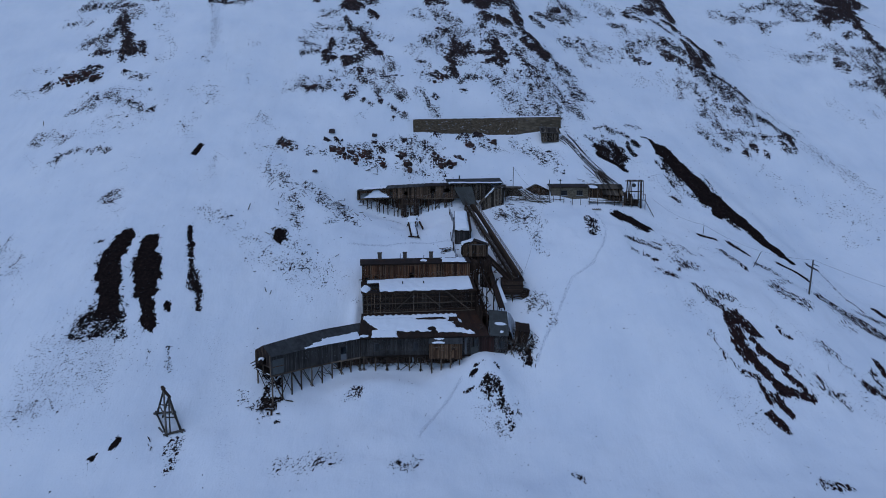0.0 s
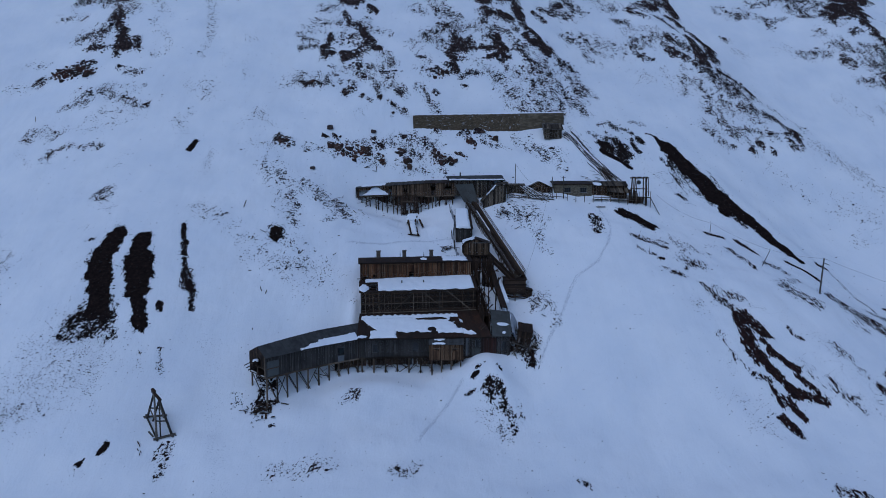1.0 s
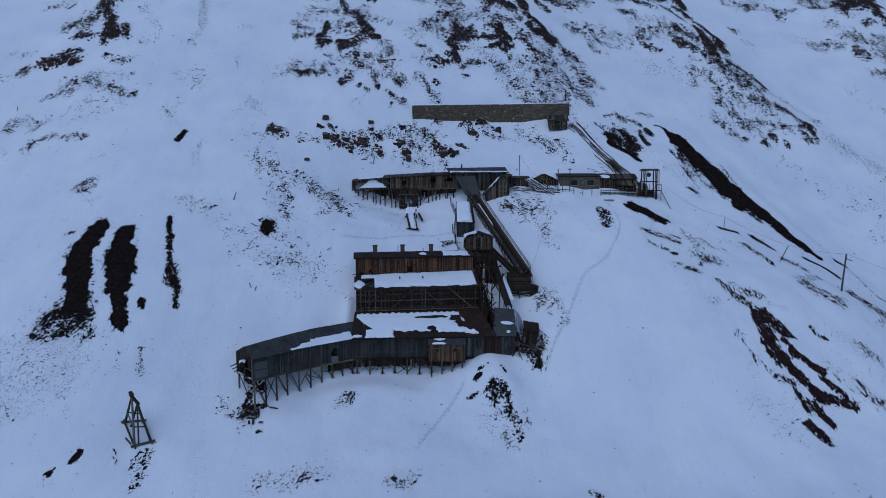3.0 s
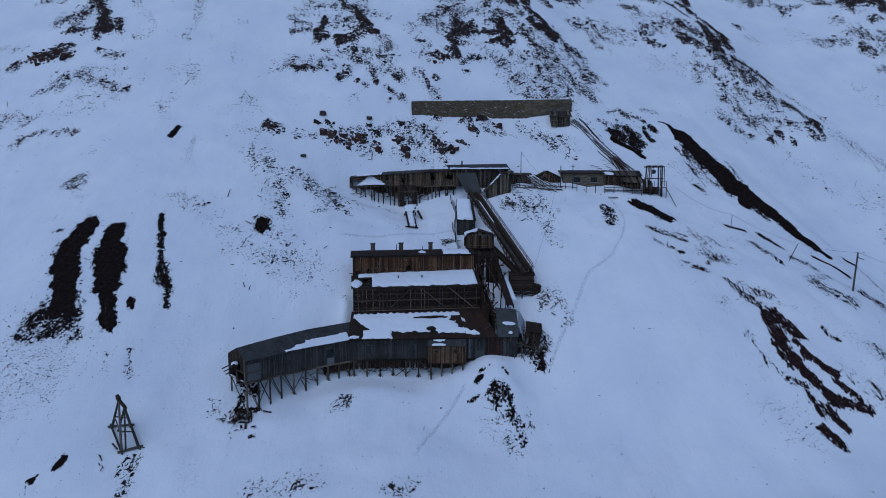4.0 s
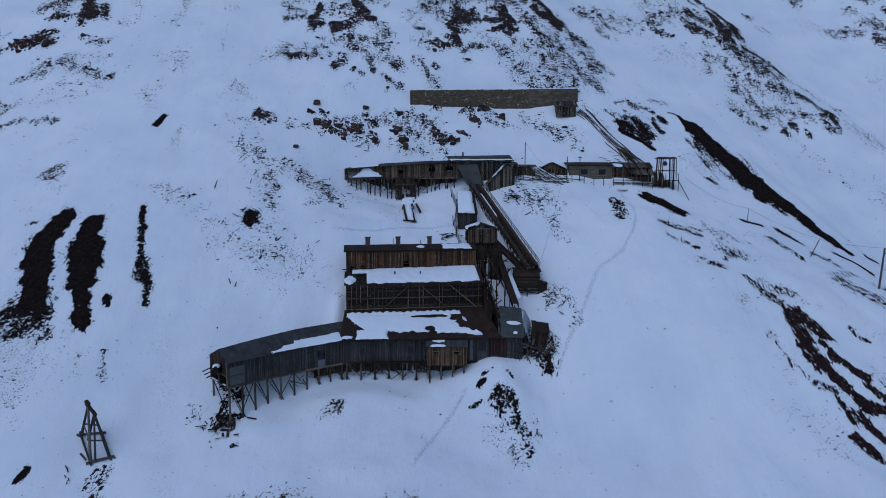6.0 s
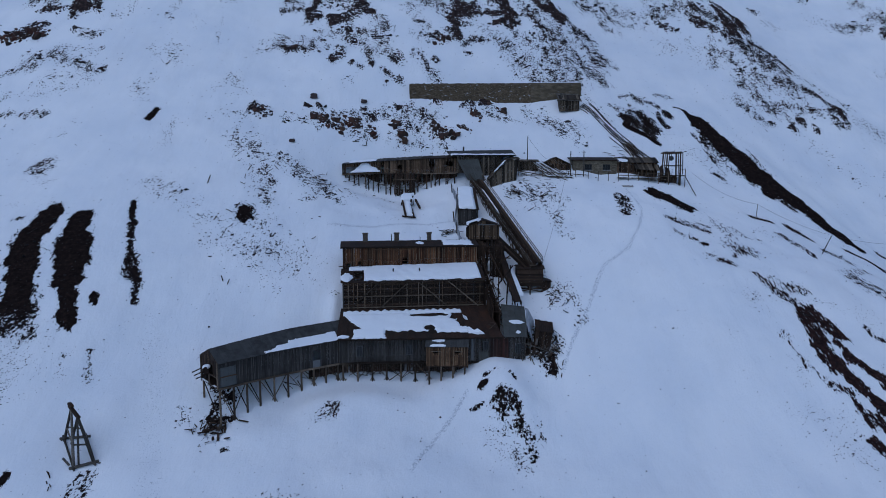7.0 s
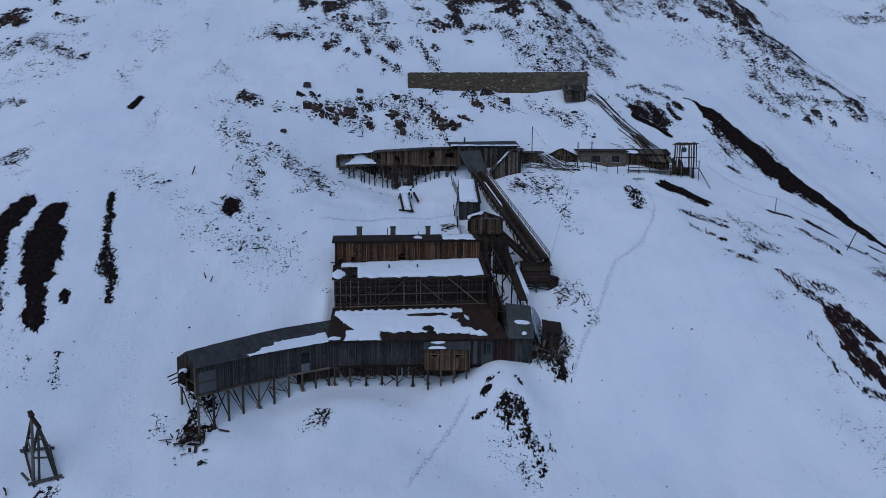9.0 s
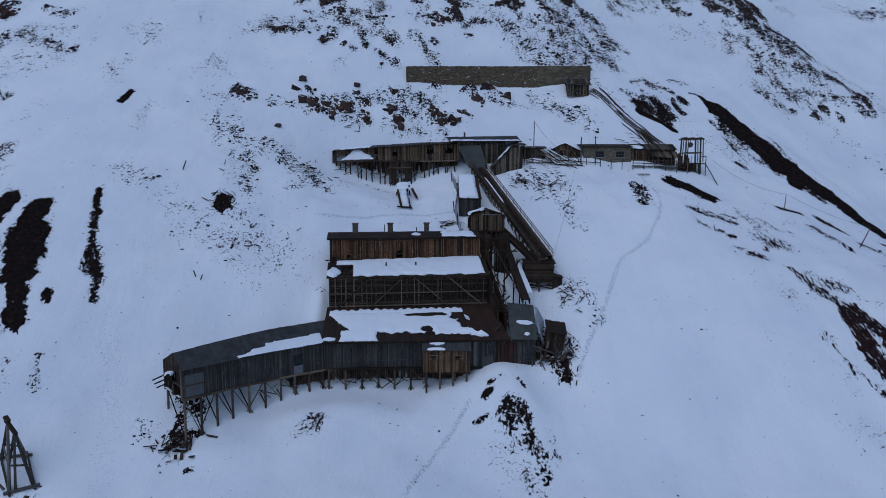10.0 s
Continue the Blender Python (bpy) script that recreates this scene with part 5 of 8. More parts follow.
def snow_cover(name, label, a, b, c, d, shape, thick=0.22, step=0.22):
    """Snow lying on a sloping face abcd: shape(s, t) in metres along ab and up ad, above 0 where snow lies."""
    a, b, c, d = map(V, (a, b, c, d))
    nu, nv = max(2, int((b - a).length / step)), max(2, int((d - a).length / step))
    run, rise = (b - a).length, (d - a).length
    nrm = (b - a).cross(d - a).normalized()
    seed = V((a.x * 0.37, a.y * 0.53, a.z))
    vs, depth = [], []
    for j in range(nv + 1):
        for i in range(nu + 1):
            u, w = i / nu, j / nv
            p = a.lerp(b, u).lerp(d.lerp(c, u), w)
            rag = noise.fractal(p * 0.9 + seed, 0.7, 2.0, 5) * 0.45
            m = min(1.0, shape(u * run, w * rise) + rag)
            h = thick * (1 - (1 - max(0.0, m)) ** 3) * (0.85 + 0.3 * noise.noise(p * 0.8)) if m > 0 else -0.12
            depth.append(m)
            vs.append(p + nrm * h)
    fs = []
    for j in range(nv):
        for i in range(nu):
            q = (j * (nu + 1) + i, j * (nu + 1) + i + 1, (j + 1) * (nu + 1) + i + 1, (j + 1) * (nu + 1) + i)
            if max(depth[k] for k in q) > 0:
                fs.append(q)
    used = sorted({k for q in fs for k in q})
    back = {k: i for i, k in enumerate(used)}
    g = Geo()
    g.v, g.f = [tuple(vs[k]) for k in used], [tuple(back[k] for k in q) for q in fs]
    ob = lone_mesh(name, g, SNOW, label, "snow", kind="stuff")
    ob.data.polygons.foreach_set("use_smooth", np.ones(len(ob.data.polygons), bool))
    return ob


def oval(s, t, s0, t0, rs, rt):
    return 1.0 - ((s - s0) / rs) ** 2 - ((t - t0) / rt) ** 2


def bar(s, t, s0, s1, t0, t1, soft=0.5):
    return min(s - s0, s1 - s, t - t0, t1 - t) / soft


def window(parent, x0, x1, z0, z1, y, cols, rows, material=FRAME, nx=1.0, ny=0.0, label="bleached wooden window bars"):
    """A barred window in a wall that runs from (x0, y) along (nx, ny); panes, frame and sill."""
    run = x1 - x0
    at = lambda s, z, out=0.0: (x0 + s * nx + out * ny, y + s * ny - out * nx, z)
    w = part("window", Geo().slab(at(0, z0, -0.12), at(run, z0, -0.12), at(run, z1, -0.12), at(0, z1, -0.12), 0.03), GLASS, parent, "broken dirty window pane")
    g = Geo()
    for i in range(cols + 1):
        g.beam(at(run * i / cols, z0, 0.02), at(run * i / cols, z1, 0.02), 0.07 if i in (0, cols) else 0.03)
    for i in range(rows + 1):
        z = z0 + (z1 - z0) * i / rows
        g.beam(at(0, z, 0.03), at(run, z, 0.03), 0.07 if i in (0, rows) else 0.03)
    part("window_frame", g, material, w, label)
    return w


# ---- the long loading gallery on stilts ----
FLOOR = 13.0
FRONT = [V((-32.0, 107.6, 0)), V((-27.6, 111.8, 0)), V((-22.4, 116.0, 0)), V((-15.6, 120.55, 0))]
EAVE, RIDGE = [16.8, 16.8, 16.8, 17.0], [18.2, 18.6, 19.0, 19.2]
DEPTH = [2.85, 3.0, 3.3, 3.3]


def off_line(line, i, d):
    """The corner i of a bent line, moved d metres to its left."""
    a = (line[i] - line[i - 1]).normalized() if i else (line[1] - line[0]).normalized()
    b = (line[i + 1] - line[i]).normalized() if i + 1 < len(line) else a
    n = V((-(a.y + b.y), a.x + b.x, 0)).normalized()
    return line[i] + n * d / max(0.5, n.dot(V((-a.y, a.x, 0))))


def up(p, z):
    return V((p.x, p.y, z))


def stilt(parent, p, top, seed, r=0.14, splay=False):
    x, y = p.x, p.y
    part("stilt", Geo(seed).log((x, y, gz(x, y) - 0.6), (x + 0.02, y, top), r + 0.02, r), BEAM, parent)
    if splay:
        g = Geo(seed)
        for s in (-0.9, 0.9):
            g.beam((x + s * 0.5, y + 0.05, gz(x + s * 0.5, y) - 0.1), (x, y, gz(x, y) + 0.7), 0.12)
        part("foot_brace", g, BEAM, parent)


def gallery():
    g = thing("loading_gallery", "long bent grey timber gallery raised on stilts above the snow", "mine building", (-24.0, 115.0, FLOOR))
    r = random.Random(4)
    mid = [off_line(FRONT, i, DEPTH[i]) for i in range(4)]
    rear = [off_line(FRONT, i, 2 * DEPTH[i]) for i in range(4)]
    for i in range(3):
        a, b = FRONT[i], FRONT[i + 1]
        run = (b - a).length
        holes = [(2.1, 3.4, 1.2, 2.7)] if i == 2 else ([(0.5, 0.5, 0, 0)])
        boards("wall", Geo(10 + i).strips(up(a, FLOOR), up(b, FLOOR), up(b, EAVE[i + 1]), up(a, EAVE[i]), 0.22, 0.05, 0.02, holes, 0.06), GREY, g)
        battens(up(a, FLOOR), up(b, FLOOR), up(b, EAVE[i + 1] - 0.1), up(a, EAVE[i] - 0.1), GREYSTRIP, g, 15 + i, 0.4, 0.06, holes)
        boards("back_wall", Geo(20 + i).strips(up(rear[i + 1], FLOOR), up(rear[i], FLOOR), up(rear[i], EAVE[i]), up(rear[i + 1], EAVE[i + 1]), 0.3, 0.05), GREY, g)
        part("floor", Geo().slab(up(a, FLOOR), up(b, FLOOR), up(rear[i + 1], FLOOR), up(rear[i], FLOOR), 0.18), DARK, g)
        n = (mid[i] - a).normalized() * 0.35
        sheets("roof", Geo(30 + i).strips(up(a - n, EAVE[i] - 0.1), up(b - n, EAVE[i + 1] - 0.1), up(mid[i + 1], RIDGE[i + 1]), up(mid[i], RIDGE[i]), 0.55, 0.06, 0.02, ragged=0.04), FELT, g, "roof_sheet")
        sheets("roof", Geo(40 + i).strips(up(rear[i + 1] + n, EAVE[i + 1] - 0.1), up(rear[i] + n, EAVE[i] - 0.1), up(mid[i], RIDGE[i]), up(mid[i + 1], RIDGE[i + 1]), 0.85, 0.06, 0.012), FELT, g, "roof_sheet")
        part("sill_beam", Geo().beam(up(a, FLOOR - 0.15) - n * 0.2, up(b, FLOOR - 0.15) - n * 0.2, 0.2, 0.28), BEAM, g)
        k = max(2, round(run / 2.15))
        for row, (p, q) in enumerate(((a, b), (rear[i], rear[i + 1]))):
            for j in range(k):
                c = p.lerp(q, (j + 0.1) / k)
                stilt(g, c, FLOOR, 50 + j, 0.15, row == 0 and j % 2 == 1)
        for j in range(k):
            c, e = a.lerp(b, (j + 0.1) / k), a.lerp(b, (j + 1.0) / k)
            z = max(gz(c.x, c.y), gz(e.x, e.y)) + 0.6
            if z < FLOOR - 0.5:
                lo, hi = (c, e) if j % 2 else (e, c)
                part("brace", Geo().beam(up(lo, z), up(hi, FLOOR - 0.2), 0.12, 0.1), BEAM, g)
            d = rear[i].lerp(rear[i + 1], (j + 0.1) / k)
            part("brace", Geo().beam(up(c, gz(c.x, c.y) + 0.5), up(d, FLOOR - 0.2), 0.12, 0.1), DARKBEAM, g)
    # the open end, with its porch posts and pale hatch
    a, m, b = FRONT[0], mid[0], rear[0]
    boards("gable", Geo(61).strips(up(b, FLOOR + 1.6), up(a, FLOOR + 1.6), up(a, EAVE[0]), up(b, EAVE[0]), 0.24, 0.05, 0.02, [(2.4, 3.9, 0, 1.5)]), DARK, g)
    boards("gable", Geo(62).strips(up(b, EAVE[0]), up(m, EAVE[0]), up(m, RIDGE[0] - 0.1), up(b, EAVE[0]), 0.24, 0.05), DARK, g)
    boards("gable", Geo(63).strips(up(m, EAVE[0]), up(a, EAVE[0]), up(a, EAVE[0]), up(m, RIDGE[0] - 0.1), 0.24, 0.05), DARK, g)
    u = (FRONT[1] - a).normalized()
    for t in (0.0, 0.5, 1.0):
        c = a.lerp(b, t) - u * 0.05
        part("porch_post", Geo().beam(up(c, FLOOR - 0.2), up(c, EAVE[0]), 0.2), BEAM, g)
    for z in (FLOOR + 0.05, FLOOR + 1.6):
        part("porch_rail", Geo().beam(up(a, z) - u * 0.08, up(b, z) - u * 0.08, 0.16), BEAM, g)
    w = V((u.y, -u.x, 0)) * 0.07
    p, q = a + u * 0.35 + w, a + u * 2.7 + w
    part("hatch", Geo().slab(up(p, FLOOR + 0.1), up(q, FLOOR + 0.1), up(q, FLOOR + 2.9), up(p, FLOOR + 2.9), 0.05), DULL, g, "grey sheet-metal hatch")
    part("hatch_rail", Geo().beam(up(p, FLOOR + 1.55) + w * 0.5, up(q, FLOOR + 1.55) + w * 0.5, 0.12), TAN, g)
    for k in range(3):
        c = a.lerp(b, 0.35 + 0.12 * k)
        part("pole_end", Geo().log(up(c, FLOOR + 2.0 + 0.35 * k), up(c, FLOOR + 1.5 + 0.3 * k) - u * 2.3, 0.09), DARKBEAM, g)
    c = a.lerp(b, 0.42) - u * 0.55
    part("porch_box", Geo().box(c.x - 0.4, c.y - 0.38, FLOOR + 2.0, c.x + 0.4, c.y + 0.38, FLOOR + 2.8), DARKBEAM, g, "dark timber box at the open end")
    snow_cover("porch_snow", "cap of snow on the timber box at the gallery end", (c.x - 0.5, c.y - 0.48, FLOOR + 2.8), (c.x + 0.5, c.y - 0.48, FLOOR + 2.8), (c.x + 0.5, c.y + 0.48, FLOOR + 2.85), (c.x - 0.5, c.y + 0.48, FLOOR + 2.85), lambda s, t: 1.4 * oval(s, t, 0.5, 0.48, 0.55, 0.52), 0.25, 0.1)
    e = u * 0.32
    for t0, t1 in ((0.03, 0.22), (0.5, 0.9)):
        p, q = a.lerp(b, t0) - u * 0.05, a.lerp(b, t1) - u * 0.05
        snow_cover("porch_snow", "thin snow lying on the porch sill", up(p - e, FLOOR + 0.14), up(p, FLOOR + 0.14), up(q, FLOOR + 0.14), up(q - e, FLOOR + 0.14), lambda s, t: 0.9, 0.14, 0.1)
    c = FRONT[2].lerp(FRONT[3], 0.26) + V((0.05, -0.07, 0))
    d = FRONT[2].lerp(FRONT[3], 0.41) + V((0.05, -0.07, 0))
    part("hanging_sheet", Geo().slab(up(c, FLOOR - 0.2), up(d, FLOOR - 0.2), up(d, FLOOR + 1.15), up(c, FLOOR + 1.15), 0.03), PALE, g, "pale sheet below a dark opening")
    for i in range(3):
        n = (mid[i] - FRONT[i]).normalized() * 0.35
        lo0, lo1 = up(FRONT[i] - n, EAVE[i] - 0.1), up(FRONT[i + 1] - n, EAVE[i + 1] - 0.1)
        run = (lo1 - lo0).length
        if i == 1:
            shape = lambda s, t: min(bar(s, t, 1.0, 40, -0.5, 0.3 + 0.22 * s, 0.6), 1.0)
        elif i == 2:
            shape = lambda s, t: min(bar(s, t, -40, run - 1.7, -0.4 + 0.05 * s, 1.9 + 0.02 * s, 0.6), 1.0)
        else:
            continue
        snow_cover("roof_snow", "wind-packed snow along the gallery roof edge", lo0, lo1, up(mid[i + 1], RIDGE[i + 1]), up(mid[i], RIDGE[i]), shape, 0.2)


gallery()

# ---- the sorting house: three storeys stepped down the hill ----
ALONG, OUT = V((0.990, 0.139, 0)), V((0.139, -0.990, 0))
L3 = V((-17.75, 129.7, 0))
L2 = L3 + OUT * 4.5
W3, W2 = 24.0, 24.3
R3, R2 = L3 + ALONG * W3, L2 + ALONG * W2
F_L, F_R = V((-17.0, 119.6, 0)), V((11.6, 120.7, 0))
F_M1, F_M2 = V((-10.0, 120.5, 0)), V((-3.0, 120.6, 0))


def sorting_house():
    h = thing("sorting_house", "derelict three-stepped brown timber coal sorting house on the slope", "mine building", (-5.0, 126.0, FLOOR))
    # lower front, grey boards
    line = [F_L, F_M1, F_M2, F_R]
    tops = [17.0, 17.2, 17.3, 17.3]
    for i in range(3):
        holes = [[(2.85, 3.95, 1.0, 2.7)], [(3.8, 4.9, 1.1, 2.8)], [(9.4, 10.3, 1.9, 3.4)]][i]
        boards("front_wall", Geo(70 + i).strips(up(line[i], FLOOR), up(line[i + 1], FLOOR), up(line[i + 1], tops[i + 1]), up(line[i], tops[i]), 0.2, 0.05, 0.02, holes, 0.08), GREY, h)
        battens(up(line[i], FLOOR), up(line[i + 1], FLOOR), up(line[i + 1], tops[i + 1]), up(line[i], tops[i]), GREYSTRIP, h, 65 + i, 0.42, 0.06, holes)
        part("sill_beam", Geo().beam(up(line[i], FLOOR - 0.15), up(line[i + 1], FLOOR - 0.15), 0.22, 0.28), BEAM, h)
        run = (line[i + 1] - line[i]).length
        k = round(run / 2.1)
        for j in range(k):
            c = line[i].lerp(line[i + 1], (j + 0.3) / k)
            stilt(h, c, FLOOR, 80 + j, 0.14, j % 2 == 0)
            stilt(h, c + V((0, 3.0, 0)), FLOOR, 90 + j, 0.14)
            e = line[i].lerp(line[i + 1], (j + 1.3) / k)
            z = max(gz(c.x, c.y), gz(e.x, e.y)) + 0.4
            if z < FLOOR - 0.5:
                lo, hi = (c, e) if j % 2 else (e, c)
                part("brace", Geo().beam(up(lo, z), up(hi, FLOOR - 0.2), 0.12, 0.1), BEAM, h)
    part("floor", Geo().slab(up(F_L, FLOOR), up(F_R, FLOOR), V((11.6, 127, FLOOR)), V((-17.2, 125, FLOOR)), 0.2), DARK, h)
    d = (F_M1 - F_L).normalized()
    window(h, F_L.x + 2.9 * d.x, F_L.x + 3.9 * d.x, FLOOR + 1.05, FLOOR + 2.65, F_L.y + 2.9 * d.y - 0.02, 4, 5, nx=d.x, ny=d.y)
    window(h, F_M1.x + 3.85, F_M1.x + 4.85, FLOOR + 1.15, FLOOR + 2.75, F_M1.y + 0.03, 4, 5)
    d = (F_R - F_M2).normalized()
    window(h, F_M2.x + 9.45, F_M2.x + 10.25, FLOOR + 1.95, FLOOR + 3.35, F_M2.y + 0.04, 3, 4)
    for s0, s1, z0, z1, m, lab in ((7.5, 8.0, 0.2, 3.9, PALE, "pale grey board"), (8.7, 10.3, 0.1, 1.7, IRON, "grey sheet panel"), (10.5, 12.0, 0.1, 3.9, RED, "dark red plank door leaf"), (12.04, 13.6, 0.1, 3.9, RED, "dark red plank door leaf")):
        p, q = F_M2 + d * s0 + V((0, -0.06, 0)), F_M2 + d * s1 + V((0, -0.06, 0))
        part("door_leaf" if m is RED else "panel", Geo(int(s0 * 10)).strips(up(p, FLOOR + z0), up(q, FLOOR + z0), up(q, FLOOR + z1), up(p, FLOOR + z1), 0.25 if m is RED else 2.0, 0.05, 0.008), m, h, lab)
    # dark timber behind the stilts; its boards also stand in for underfloor shade
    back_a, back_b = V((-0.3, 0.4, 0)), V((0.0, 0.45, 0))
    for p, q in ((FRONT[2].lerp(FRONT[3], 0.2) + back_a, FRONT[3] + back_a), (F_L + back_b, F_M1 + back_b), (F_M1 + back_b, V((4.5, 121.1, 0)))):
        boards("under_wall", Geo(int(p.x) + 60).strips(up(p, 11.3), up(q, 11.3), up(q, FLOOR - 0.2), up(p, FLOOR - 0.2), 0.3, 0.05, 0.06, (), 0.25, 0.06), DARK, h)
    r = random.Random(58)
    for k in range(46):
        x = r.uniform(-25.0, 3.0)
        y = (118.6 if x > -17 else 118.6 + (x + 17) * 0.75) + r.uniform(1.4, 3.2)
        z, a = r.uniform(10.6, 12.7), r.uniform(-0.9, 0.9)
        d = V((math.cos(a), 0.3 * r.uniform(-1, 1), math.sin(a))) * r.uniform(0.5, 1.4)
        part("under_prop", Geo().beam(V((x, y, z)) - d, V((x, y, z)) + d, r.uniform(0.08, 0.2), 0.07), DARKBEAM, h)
    # lower roof
    roof_lo, roof_hi = 17.25, 20.75
    a, b = F_L + V((-0.3, -0.45, 0)), V((9.7, 120.15, 0))
    c, e = R2 + ALONG * 0.5, L2 - ALONG * 0.3
    sheets("lower_roof", Geo(101).strips(up(a, roof_lo - 0.25), up(V((4.2, 119.9, 0)), roof_lo), up(L2 + ALONG * 20.0, roof_hi), up(e, roof_hi), 0.3, 0.07, 0.02, ragged=0.12), TAR, h, "roof_sheet")
    sheets("lower_roof", Geo(102).strips(up(V((4.2, 119.9, 0)), roof_lo), up(b, roof_lo), up(c, roof_hi), up(L2 + ALONG * 20.0, roof_hi), 0.9, 0.06, 0.015, ragged=0.1), RUST, h, "roof_sheet", "rust-brown sheet roof")
    part("fascia", Geo().beam(up(a, roof_lo - 0.42), up(b, roof_lo - 0.12), 0.1, 0.25), DARKBEAM, h)
    # second storey: bare studs and rails on dark boarding
    z0, z1 = 20.6, 25.35
    wall = Geo(103)
    wall.strips(up(R2, z0 - 1), up(R2, z1), up(L2, z1), up(L2, z0 - 1), 0.25, 0.05, 0.02)
    boards("stud_wall", wall, DARK, h, "dark horizontal boarding")
    o = OUT * 0.16
    s = 0.15
    r = random.Random(9)
    while s < W2:
        p = L2 + ALONG * s + o
        part("stud", Geo().beam(up(p, z0 - 0.3), up(p + ALONG * r.uniform(-0.05, 0.05), z1), 0.15, 0.16), (BEAM, STRIP, GREYSTRIP, BEAM, WORN)[r.randrange(5)], h)
        s += r.uniform(0.6, 1.45)
    for z, w in ((z0 + 0.25, 0.16), (z0 + 2.15, 0.2), (z1 - 0.12, 0.26)):
        part("rail", Geo().beam(up(L2 + o * 1.4, z), up(R2 + o * 1.4, z), w * 0.8, w), BEAM, h)
    for s0, s1 in ((1.2, 6.2), (6.3, 11.2), (18.0, 12.8), (23.3, 18.0)):
        part("brace", Geo().beam(up(L2 + ALONG * s0 + o * 1.9, z0 + 0.1), up(L2 + ALONG * s1 + o * 1.9, z1 - 0.2), 0.14, 0.2), BEAM, h)
    # middle roof
    e0, e1, t0, t1 = L2 + OUT * 0.6 - ALONG * 0.3, R2 + OUT * 0.6 + ALONG * 0.3, L3 - ALONG * 0.3, R3 + ALONG * 0.6
    face = lambda s, t: up(e0, 25.3).lerp(up(e1, 25.3), s).lerp(up(t0, 26.9).lerp(up(t1, 27.4), s), t)
    for k, (s0, s1, f0, f1) in enumerate(((0, 0.088, 0, 1), (0.088, 0.15, 0, 0.14), (0.088, 0.15, 0.68, 1), (0.15, 1, 0, 1))):
        sheets("middle_roof", Geo(104 + 20 * k).strips(face(s0, f0), face(s1, f0), face(s1, f1), face(s0, f1), 0.35, 0.07, 0.02, (), 0.15 if f0 == 0 else 0.05), TAR, h, "roof_sheet")
    for k in range(4):
        p = e0.lerp(t0, 0.12 + 0.19 * k) + ALONG * 2.0
        part("purlin", Geo().beam(up(p, 25.35 + 0.36 * k), up(p + ALONG * 1.9, 25.35 + 0.36 * k), 0.12), DARKBEAM, h)
    # top storey
    boards("top_wall", Geo(106).strips(up(L3, 26.3), up(R3, 26.6), up(R3, 30.75), up(L3, 30.7), 0.21, 0.05, 0.025, [(2.6, 3.2, 0.9, 1.9), (10.6, 11.4, 1.0, 2.1), (0.6, 1.3, 0.6, 1.4)], 0.05), BROWN, h)
    battens(up(L3, 26.9), up(R3, 27.2), up(R3, 30.65), up(L3, 30.6), STRIP, h, 67, 0.42, 0.07, [(2.6, 3.2), (10.6, 11.4), (0.6, 1.3)])
    part("rail", Geo().beam(up(L3 + ALONG * 5 + OUT * 0.05, 30.15), up(L3 + ALONG * 13 + OUT * 0.05, 30.22), 0.1, 0.16), TAN, h)
    part("rail", Geo().beam(up(L3 + OUT * 0.05 - ALONG * 0.7, 27.25), up(L3 + ALONG * 5 + OUT * 0.1, 27.3), 0.12, 0.14), DARKBEAM, h)
    for s in (2.6, 10.6):
        p = L3 + ALONG * s + OUT * 0.05
        for z in (27.6, 28.15, 28.7):
            part("window_bar", Geo().beam(up(p, z), up(p + ALONG * 0.8, z), 0.1), TAN, h)
    ridge_l, ridge_r = L3 - OUT * 3.4 - ALONG * 0.4, R3 - OUT * 3.4 + ALONG * 0.3
    fe_l, fe_r = L3 + OUT * 0.45 - ALONG * 0.4, R3 + OUT * 0.45 + ALONG * 0.3
    be_l, be_r = L3 - OUT * 7.2 - ALONG * 0.4, R3 - OUT * 7.2 + ALONG * 0.3
    sheets("top_roof", Geo(107).strips(up(fe_l, 30.72), up(fe_r, 30.75), up(ridge_r, 31.4), up(ridge_l, 31.35), 0.9, 0.08, 0.015, ragged=0.05), TAR, h, "roof_sheet")
    sheets("top_roof", Geo(108).strips(up(be_r, 30.6), up(be_l, 30.6), up(ridge_l, 31.35), up(ridge_r, 31.4), 0.9, 0.08, 0.015), TAR, h, "roof_sheet")
    part("fascia", Geo().beam(up(fe_l, 30.6), up(fe_r, 30.62), 0.08, 0.3), DARKBEAM, h)
    # side and rear walls
    for i, (x, p2, p3) in enumerate(((F_L, L2, L3), (V((9.5, 120.6, 0)), R2, R3))):
        back = p3 - OUT * 6.8
        for a, b, ta, tb, lo in ((x, p2, 17.1, 20.7, 12.5), (p2, p3, 25.3, 27.1, 17), (p3, back, 30.65, 30.6, 22)):
            q = [up(a, lo), up(b, lo), up(b, tb), up(a, ta)]
            q = [q[1], q[0], q[3], q[2]] if i == 0 else q
            boards("side_wall", Geo(110 + i).strips(*q, 0.24, 0.06), BROWN if lo > 20 else DARK, h)
    boards("rear_wall", Geo(115).strips(up(R3 - OUT * 6.8, 24), up(L3 - OUT * 6.8, 24), up(L3 - OUT * 6.8, 30.6), up(R3 - OUT * 6.8, 30.6), 0.4, 0.06), BROWN, h)
    # jutting bay on the front
    x0, x1, y = -2.8, 3.9, 119.0
    boards("bay_wall", Geo(120).strips((x0, y, 12.75), (x1, y, 12.75), (x1, y, 16.05), (x0, y, 16.05), 0.17, 0.05, 0.02, [(1.0, 1.8, 2.15, 2.4), (4.6, 5.5, 2.15, 2.4)], 0.05), TAN, h, "bleached brown board bay")
